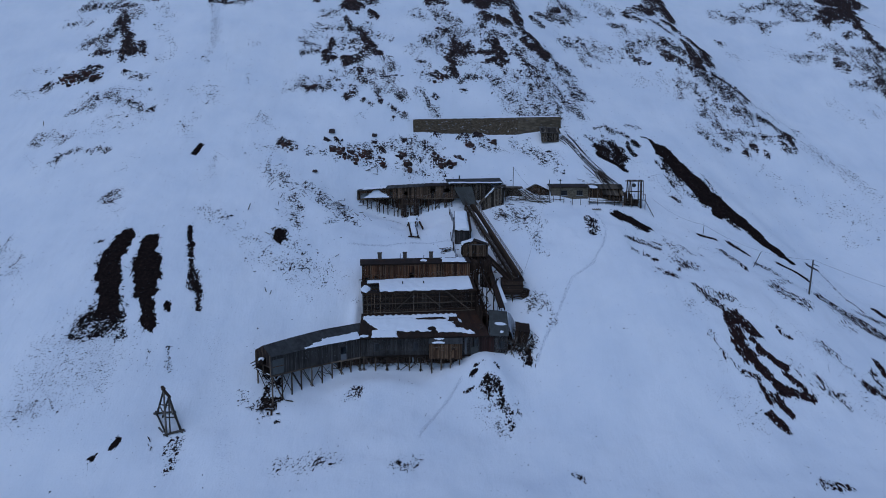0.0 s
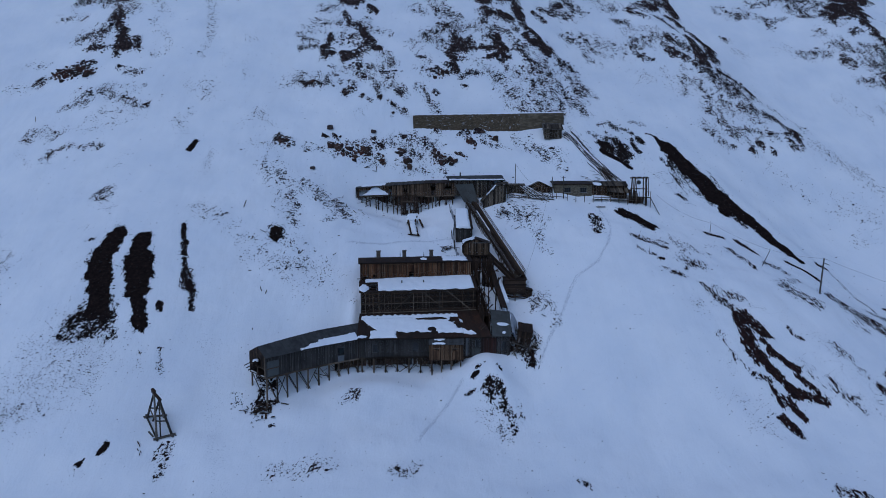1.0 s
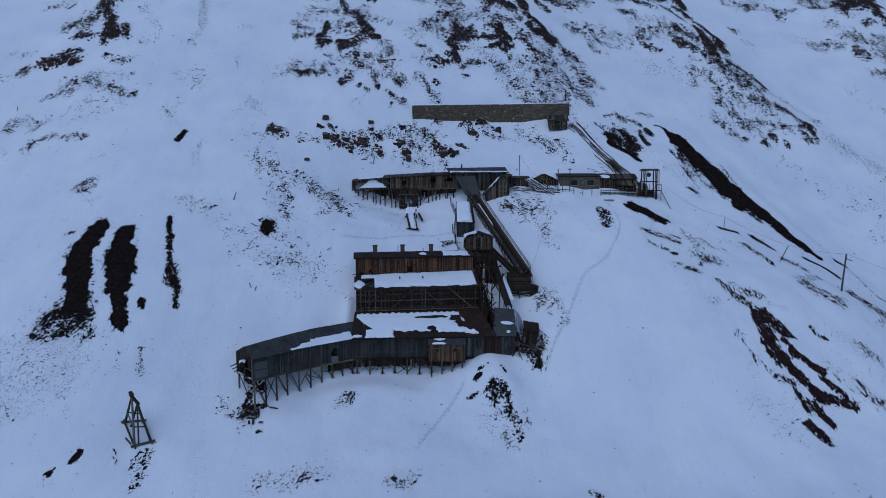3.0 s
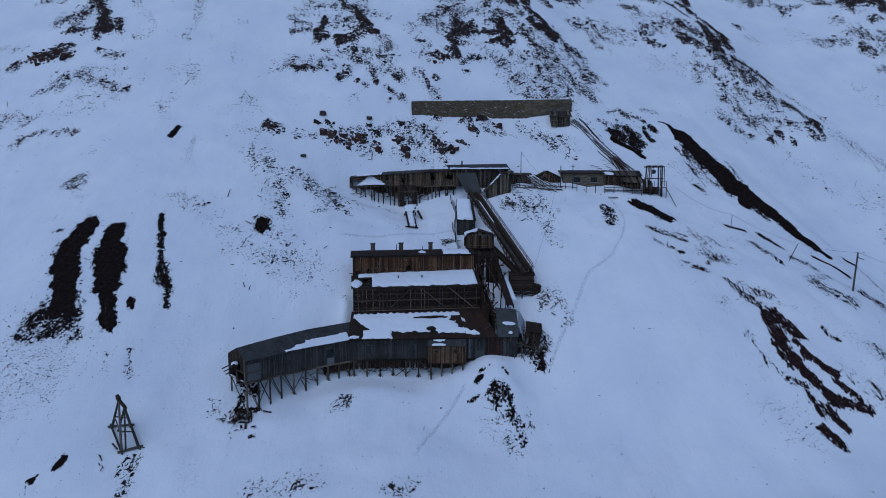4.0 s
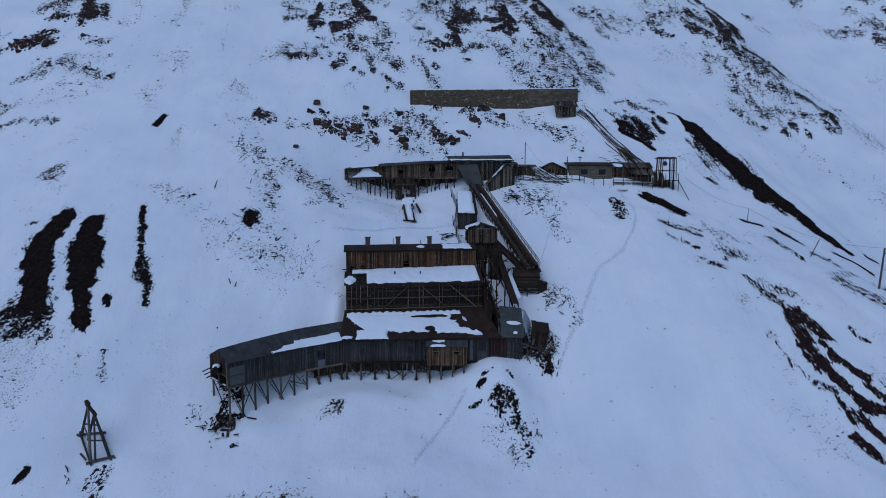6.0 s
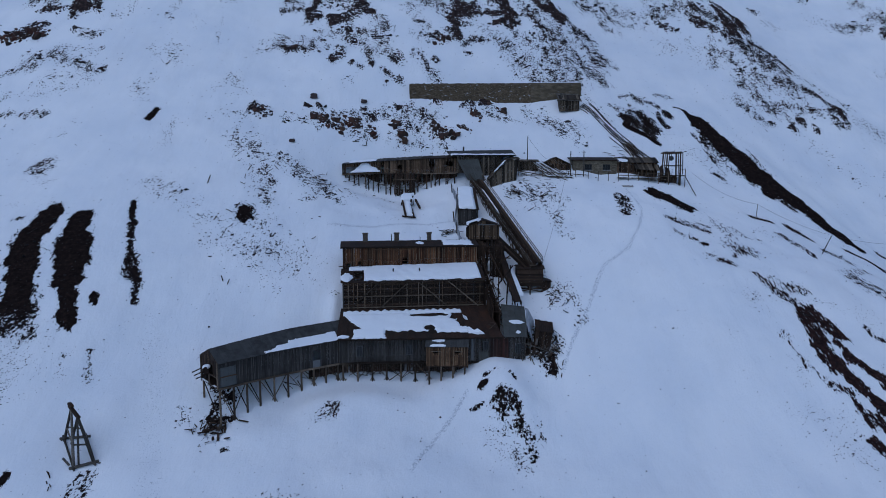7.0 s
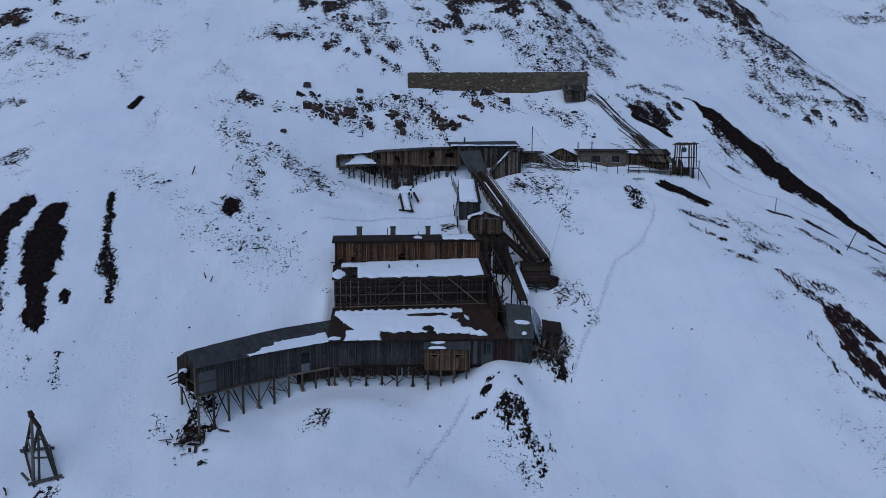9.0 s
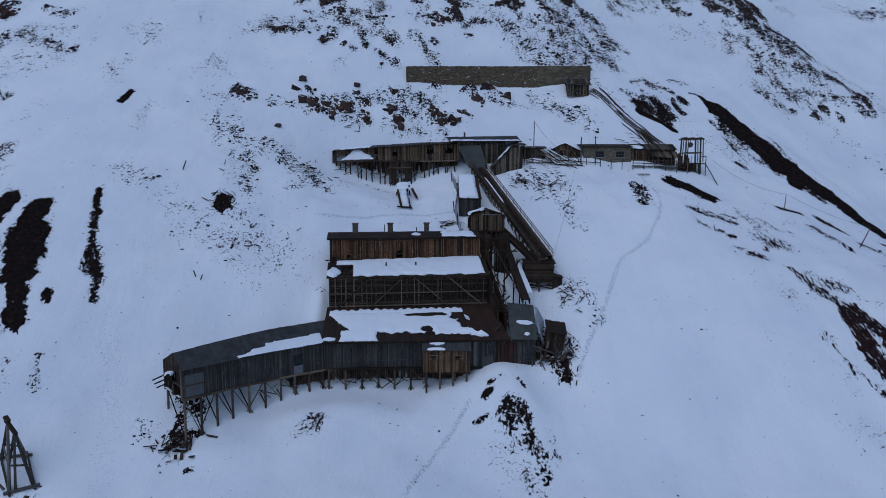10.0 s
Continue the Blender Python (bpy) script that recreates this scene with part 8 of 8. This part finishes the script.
    snow_cover("roof_snow", "snow lying on the collapsed plank roof", lo0, lo1, hi1, hi0, lambda s, t: 0.75 - 0.9 * abs(math.sin(1.9 * s + 0.5)) * (t / 4.0), 0.22, 0.15)
    # headframe at the end of the terrace
    t = thing("headframe", "open timber headframe tower with a hanging sheave", "tower", (53.0, 166.0, 41.0))
    for x in (51.0, 54.4):
        for y in (164.6, 167.2):
            part("post", Geo().beam((x, y, gz(x, y) - 0.5), (x + (52.7 - x) * 0.12, y, 48.4), 0.26), BEAM, t)
            part("inner_post", Geo().beam((x + 0.5, y, 43.6), (x + 0.5 + (52.7 - x) * 0.1, y, 48.3), 0.16), BEAM, t)
    for y in (164.6, 167.2):
        part("head_beam", Geo().beam((50.6, y, 48.5), (54.8, y, 48.5), 0.26, 0.32), BEAM, t)
        part("girt", Geo().beam((50.8, y, 45.6), (54.6, y, 45.6), 0.16, 0.22), BEAM, t)
        part("girt", Geo().beam((50.6, y, 43.4), (55.3, y, 43.3), 0.2, 0.25), BEAM, t)
        part("brace", Geo().beam((51.0, y, 41.0), (54.5, y, 43.3), 0.14), BEAM, t)
        part("brace", Geo().beam((54.5, y, 41.0), (51.0, y, 43.3), 0.14), BEAM, t)
    for x in (51.2, 52.7, 54.3):
        part("tie", Geo().beam((x, 164.4, 48.75), (x, 167.4, 48.75), 0.22), BEAM, t)
    boards("deck", Geo(470).strips((50.4, 164.0, 43.5), (55.4, 164.0, 43.4), (55.4, 167.6, 43.4), (50.4, 167.6, 43.5), 0.3, 0.1, 0.03), DARK, t)
    boards("under_wall", Geo(471).strips((49.8, 165.2, 39.0), (54.6, 165.2, 39.0), (54.6, 165.2, 43.3), (49.8, 165.2, 43.3), 0.3, 0.05, 0.05, (), 0.3, 0.15), DARK, t)
    boards("boarding", Geo(472).strips((49.5, 164.4, 42.0), (52.4, 164.4, 42.0), (52.4, 164.4, 44.6), (49.5, 164.4, 45.4), 0.3, 0.05, 0.05, (), 0.3, 0.1), DARK, t)
    sh = Geo()
    sh.log((52.6, 165.8, 47.3), (52.6, 166.1, 47.3), 0.55, 0.55, 14)
    part("sheave", sh, METAL, t, "dark iron sheave")
    part("hanger", Geo().beam((52.6, 165.95, 47.3), (52.6, 165.95, 48.6), 0.12), METAL, t)
    for x, z in ((55.3, 44.9), (54.0, 44.9)):
        part("rail_post", Geo().beam((x, 164.1, gz(x, 164.1) - 0.3), (x, 164.1, z), 0.14), BEAM, t)
    part("rail", Geo().beam((54.0, 164.1, 44.8), (55.4, 164.1, 44.8), 0.1, 0.12), BEAM, t)
    part("stay", Geo().log((55.2, 164.0, 43.3), (57.2, 161.5, gz(57.2, 161.5) - 0.3), 0.09), BEAM, t)


terrace_huts()


# ---- the stone retaining wall, its hut and the incline ----
def retaining_wall():
    a, b = V((-9.0, 185.8, 0)), V((37.2, 192.5, 0))
    r = random.Random(31)
    g, n = Geo(500), 92
    rows = 6
    lo_z = lambda u: min(62.4 + 0.3 * u, gz(*(a.lerp(b, u).xy)) + 0.6) - 2.0
    top = lambda u: 67.0 + 1.35 * u
    across = V((-(b - a).y, (b - a).x, 0)).normalized()
    for i in range(n):
        u0, u1 = i / n, (i + 1) / n
        k = r.uniform(-0.06, 0.06)
        p, q = a.lerp(b, u0) + across * k, a.lerp(b, u1) + across * k
        t = (top(u0) + top(u1)) / 2 + r.uniform(-0.08, 0.08)
        z = lo_z(u0)
        g.hexa([up(p, z), up(q, z), up(q + across * 1.4, z), up(p + across * 1.4, z)], [up(p + across * 0.25, t), up(q + across * 0.25, t), up(q + across * 1.4, t), up(p + across * 1.4, t)])
    wl = lone_mesh("retaining_wall", g, STONE, "long brown dry-stone retaining wall dusted with rime", "wall", kind="structure")
    face = Geo()
    c0, c1 = a.lerp(b, 0.7) - across * 0.12, b - across * 0.12
    face.hexa([up(c0, lo_z(0.7)), up(c1, lo_z(1)), up(c1 + across * 0.5, lo_z(1)), up(c0 + across * 0.5, lo_z(0.7))], [up(c0 + across * 0.2, top(0.7) + 0.05), up(c1 + across * 0.2, top(1) + 0.05), up(c1 + across * 0.6, top(1) + 0.05), up(c0 + across * 0.6, top(0.7) + 0.05)])
    lone_mesh("wall_facing", face, FACING, "smoother grey-brown concrete facing at the end of the stone wall", "wall", kind="structure")
    snow_cover("snow_cap", "thin snow along the top of the stone wall", up(a + across * 0.6, top(0)), up(b + across * 0.6, top(1)), up(b + across * 3, top(1) + 0.5), up(a + across * 3, top(0) + 0.5), lambda s, t: bar(s, t, -1, 60, 0.1, 9, 0.4), 0.15, 0.4)
    h = hut("brake_hut", "small grey board hut with a slanting plank roof", 30.6, 35.7, 187.3, 190.3, 60.2, 63.3, 64.6, DRAB, DRAB, 510, False)
    sheets("roof_skirt", Geo(519).strips((30.0, 186.6, 63.0), (36.2, 186.6, 62.8), (35.8, 189.6, 65.0), (29.8, 189.6, 65.2), 0.5, 0.07, 0.05), ASHEN, h, "roof_sheet")
    t = thing("incline_track", "narrow timber incline track lying on the snow slope", "railway", (41.7, 181.7, gz(41.7, 181.7)))
    p, q = V((36.7, 189.2, 0)), V((46.9, 173.6, 0))
    side = V((-(q - p).y, (q - p).x, 0)).normalized()

    def at(u, o, h=0.22):
        c = p.lerp(q, u) + side * o
        return V((c.x, c.y, gz(c.x, c.y) + h))
    r = random.Random(83)
    m = 9
    for o, u0, u1, w, mat in ((-0.65, 0, 1, 0.13, DARKBEAM), (-0.15, 0, 1, 0.08, DARKBEAM), (0.2, 0, 1, 0.08, DARK), (0.65, 0, 1, 0.13, BEAM), (1.9, 0.05, 0.9, 0.12, DARKBEAM), (2.3, 0.02, 0.45, 0.1, DARKBEAM), (-1.7, 0.62, 0.95, 0.14, DARKBEAM), (-1.4, 0.0, 0.2, 0.12, BEAM)):
        for k in range(m):
            if k % 4 == 3 and abs(o) < 0.5:
                continue
            a, b = u0 + (u1 - u0) * k / m, u0 + (u1 - u0) * (k + 1) / m
            part("rail", Geo().beam(at(a, o), at(b, o + r.uniform(-0.05, 0.05)), w, 0.14), mat, t)
    for k in range(22):
        u = (k + r.uniform(0.1, 0.9)) / 22
        part("sleeper", Geo().beam(at(u, -0.8, 0.08), at(u, 0.8 + r.uniform(0, 0.3), 0.08), 0.14, 0.1), DARKBEAM, t)
    for k in range(14):
        o = -1.6 + 4.0 * k / 13
        u = r.uniform(0.76, 0.9)
        part("fan_plank", Geo().beam(at(u, o * 0.5, 0.3), at(1.04 + r.uniform(-0.05, 0.06), o * 1.25, 0.35), r.uniform(0.14, 0.3), 0.08), (DARKBEAM, DARK, BEAM)[k % 3], t)


retaining_wall()


# ---- the ropeway trestle on the slope ----
def ropeway_trestle():
    t = thing("ropeway_trestle", "weathered timber A-frame ropeway trestle standing on the snow", "trestle", (-48.3, 101.0, 5.5))
    top = [V((-49.2, 101.6, 12.5)), V((-48.1, 101.0, 11.7))]
    feet = [V((-51.4, 103.0, 0)), V((-48.2, 99.6, 0)), V((-46.0, 100.6, 0)), V((-48.7, 103.6, 0))]
    feet = [up(f, gz(f.x, f.y) + 0.2) for f in feet]
    for f, h in zip(feet, (top[0], top[0], top[1], top[1])):
        part("leg", Geo().log(f - V((0, 0, 0.5)), h, 0.2, 0.15), ASHEN, t)
    for f, h in ((feet[1], top[1]), (feet[0], top[1])):
        part("inner_leg", Geo().beam(f.lerp(feet[2], 0.25), h - V((0, 0, 0.3)), 0.22), ASHEN, t)
    d = (top[1] - top[0]).normalized()
    part("head_beam", Geo().beam(top[0] - d * 0.5, top[1] + d * 0.5, 0.32, 0.4), DARKBEAM, t)
    part("cap", Geo().beam(top[0] - d * 0.5 + V((0, 0, 0.35)), top[0] + d * 0.3 + V((0, 0, 0.35)), 0.45, 0.3), DARKBEAM, t)
    for i, j in ((0, 1), (1, 2), (2, 3), (0, 3)):
        e = (feet[j] - feet[i]).normalized() * 0.5
        part("ground_beam", Geo().beam(feet[i] - e, feet[j] + e, 0.32 if (i, j) == (1, 2) else 0.2, 0.3), ASHEN, t)
    tops4 = [top[0], top[0], top[1], top[1]]
    for k in (0.38,):
        for i, j in ((0, 1), (1, 2), (2, 3), (0, 3)):
            part("girt", Geo().beam(feet[i].lerp(tops4[i], k), feet[j].lerp(tops4[j], k), 0.15, 0.18), ASHEN, t)
    part("stub", Geo().beam(feet[0], feet[0] + V((-0.9, -0.4, -0.9)), 0.18), ASHEN, t)
    part("stub", Geo().beam(feet[1] + V((-0.5, 0, 0.3)), feet[1] + V((-1.3, 0, 1.3)), 0.2), ASHEN, t)
    part("stub", Geo().beam(feet[2], feet[2] + V((-0.8, -1.0, 0.2)), 0.18), ASHEN, t)


ropeway_trestle()


# ---- poles, wires, loose timber ----
def pole(x, y, h, r, lean=(0, 0), label="tall weathered timber telegraph pole on the snow", name="telegraph_pole"):
    z = gz(x, y)
    t = thing(name, label, "pole", (x, y, z))
    part("shaft", Geo().log((x, y, z - 0.8), (x + lean[0], y + lean[1], z + h), r, r * 0.75, 8), ASHEN, t)
    return t, V((x + lean[0], y + lean[1], z + h))


def wire(p, q, sag, r=0.02):
    g, n = Geo(), 14
    pts = [V(p).lerp(V(q), i / n) - V((0, 0, sag * 4 * (i / n) * (1 - i / n))) for i in range(n + 1)]
    for a, b in zip(pts, pts[1:]):
        g.log(a, b, r, r, 4)
    return lone_mesh("slack_wire", g, METAL, "thin dark slack wire", "wire")


t, tip = pole(86.8, 139.7, 8.2, 0.2, (0.45, 0.0))
part("crossarm", Geo().beam(tip + V((0.0, 0, -1.0)), tip + V((1.6, 0.3, -1.6)), 0.14), ASHEN, t)
t, tip2 = pole(68.2, 156.6, 3.3, 0.09, (0.25, 0), "thin bare pole stuck in the snow", "thin_pole")
t, tip3 = pole(76.1, 145.7, 3.6, 0.10, (1.9, 0), "thin pole leaning far over in the snow", "leaning_pole")
t, tip4 = pole(19.5, 167.5, 6.8, 0.11, (0, 0), "thin mast beside the winding house", "mast")
t, tip5 = pole(29.1, 164.6, 5.6, 0.13, (-0.05, 0), "thin timber pole beside the stone hut", "thin_pole")
t, tip6 = pole(32.1, 164.4, 5.9, 0.13, (-0.1, 0), "thin timber pole beside the stone hut", "thin_pole")
part("crossarm", Geo().beam(tip6 + V((-0.5, 0, -0.4)), tip6 + V((0.5, 0, -0.4)), 0.12), ASHEN, t)
wire((57.0, 164.5, 44.0), tip2, 1.2)
wire(tip2, tip, 2.0)
wire(tip, (135, 118, 18), 2.5)
wire(tip4, (24.0, 167, 47.0), 0.4)
wire((17.9, 133.8, 27.0), tip5, 1.5, 0.018)


def log_lying(x, y, l, a, r, up_=0.1):
    c, s = math.cos(radians(a)), math.sin(radians(a))
    p, q = (x - c * l / 2, y - s * l / 2), (x + c * l / 2, y + s * l / 2)
    g = Geo().log((*p, gz(*p) + up_), (*q, gz(*q) + up_ + 0.15), r, r * 0.8)
    lone_mesh("loose_timber", g, DARKBEAM, "loose weathered timber lying on the snow", "timber", group="loose timbers on the snow")


def heap(x, y, n, wide, long, seed, label, group, broad=1.0):
    """A tangle of thrown-down timbers."""
    r = random.Random(seed)
    for k in range(n):
        cx, cy = x + r.gauss(0, wide), y + r.gauss(0, wide * 0.7)
        a, l = r.uniform(0, 3.14), long * r.uniform(0.35, 1.1)
        d = V((math.cos(a), math.sin(a) * 0.7, r.uniform(-0.35, 0.45))).normalized() * l / 2
        c = V((cx, cy, gz(cx, cy) + r.uniform(0.05, 0.55)))
        g = Geo().beam(c - d, c + d, broad * r.uniform(0.08, 0.2), r.uniform(0.05, 0.12))
        lone_mesh("loose_timber", g, (DARKBEAM, DARK, DARKBEAM, DARK, BEAM)[k % 5], label, "timber", group=group)


heap(-27.5, 160.0, 26, 1.1, 2.0, 71, "dark broken timber in a tangle on the snow", "timbers below the upper shed")
heap(15.8, 158.6, 22, 0.9, 2.4, 72, "dark broken timber sliding down from the terrace", "timbers below the terrace")
heap(20.3, 131.6, 14, 1.1, 1.3, 73, "dark broken board beside the hopper house", "boards beside the hopper house")
heap(0.8, 146.0, 18, 0.8, 1.7, 74, "dark wreckage on the snow behind the sorting house", "wreckage behind the house")
heap(19.0, 165.0, 16, 2.0, 2.4, 75, "broken terrace timber on the snow", "timbers on the terrace")
heap(26.0, 164.0, 12, 2.4, 2.4, 76, "broken terrace timber on the snow", "timbers on the terrace")
heap(-32.6, 107.6, 34, 1.3, 1.7, 78, "dark broken board under the gallery end", "boards under the gallery end", 2.2)
heap(-22.5, 166.0, 14, 1.6, 2.4, 79, "broken board fallen from the upper shed", "boards below the upper shed")
heap(43.0, 172.5, 14, 1.8, 2.4, 80, "loose board beside the incline track", "boards beside the track")


def stake(x, y, h, lean, r=0.1):
    z = gz(x, y)
    lone_mesh("stake", Geo().log((x, y, z - 0.4), (x + lean, y, z + h), r, r * 0.8), BEAM, "short timber stake standing in the snow", "stake", group="stakes in the snow")


stake(-115.3, 175.8, 1.3, 0.1)
stake(-38.8, 129.7, 1.0, -0.4)
stake(-38.2, 129.4, 0.8, 0.5)
stake(-48.7, 149.3, 1.6, 0.8, 0.12)
stake(-44.5, 141.0, 0.5, 0.6)


def sledge(x, y):
    z = gz(x, y)
    t = thing("sledge", "small timber sledge lying on the snow", "sledge", (x, y, z))
    for s in (-0.35, 0.35):
        part("runner", Geo().beam((x - 1.2, y + s, z + 0.1), (x + 1.2, y + s, z + 0.12), 0.1, 0.14), BEAM, t)
    for k in range(5):
        part("slat", Geo().beam((x - 1.0 + 0.5 * k, y - 0.5, z + 0.3), (x - 1.0 + 0.5 * k, y + 0.5, z + 0.34), 0.2, 0.06), BEAM, t)


sledge(41.3, 161.2)


def drift_screen():
    t = thing("drift_screen", "snow-plastered board screen with leaning posts", "fence", (2.6, 154.0, 36.0))
    pts = [V((2.0, 162.0, 0)), V((2.9, 156.0, 0)), V((2.3, 150.5, 0)), V((2.7, 146.0, 0)), V((3.6, 142.0, 0))]
    for i, (a, b) in enumerate(zip(pts, pts[1:])):
        za, zb = gz(a.x, a.y), gz(b.x, b.y)
        boards("panel", Geo(590 + i).strips(up(b, zb - 0.2), up(a, za - 0.2), up(a, za + 1.5), up(b, zb + 1.5), 0.4, 0.08, 0.06, (), 0.3, 0.1), NET, t)
        part("post", Geo().log((a.x - 0.15, a.y, za - 0.4), (a.x - 0.4 + 0.3 * (i % 2), a.y, za + 2.2), 0.1), DARKBEAM, t)


drift_screen()

r = random.Random(77)
for x0, y0, x1, y1, n, l in ((-51, 96.5, -44, 98.5, 7, 0.9), (-44, 143, -38, 146, 6, 2.0), (-27, 158, -20, 164, 5, 2.4), (18, 152, 26, 160, 14, 2.2), (18.5, 128, 22, 133, 9, 1.3), (-42, 150, -36, 160, 5, 2.0), (-24, 172, -18, 176, 5, 2.5), (-36, 106, -31, 109, 9, 1.3), (16, 118, 19.5, 122, 9, 1.6), (-30, 134, -24, 142, 3, 1.2)):
    for k in range(n):
        log_lying(r.uniform(x0, x1), r.uniform(y0, y1), l * r.uniform(0.3, 0.8), r.uniform(0, 180), r.uniform(0.05, 0.09), r.uniform(0.05, 0.25))


# ---- trodden trails in the snow ----
def trail(name, label, pts):
    """A line of small lips of snow kicked up beside footsteps."""
    r = random.Random(len(pts))
    g = Geo()
    for (x0, y0), (x1, y1) in zip(pts, pts[1:]):
        n = int(math.hypot(x1 - x0, y1 - y0) / 0.33)
        for i in range(n):
            x, y = x0 + (x1 - x0) * i / n + r.uniform(-0.32, 0.32), y0 + (y1 - y0) * i / n + r.uniform(-0.2, 0.2)
            z, s = gz(x, y), r.uniform(0.10, 0.2)
            k = len(g.v)
            g.v += [(x - s, y, z - 0.02), (x, y - s * 0.8, z - 0.08), (x + s, y, z - 0.02), (x, y + s * 0.8, z + 0.06), (x, y, z + s * 0.75)]
            g.f += [(k, k + 1, k + 4), (k + 1, k + 2, k + 4), (k + 2, k + 3, k + 4), (k + 3, k, k + 4)]
    lone_mesh(name, g, SNOW, label, "snow", kind="stuff")


for kind, line in TRODDEN:
    if kind in ("climbing", "crossing"):
        trail("trodden_trail", "line of old footprints in the snow, " + ("climbing the slope" if kind == "climbing" else "below the sorting house"), line)
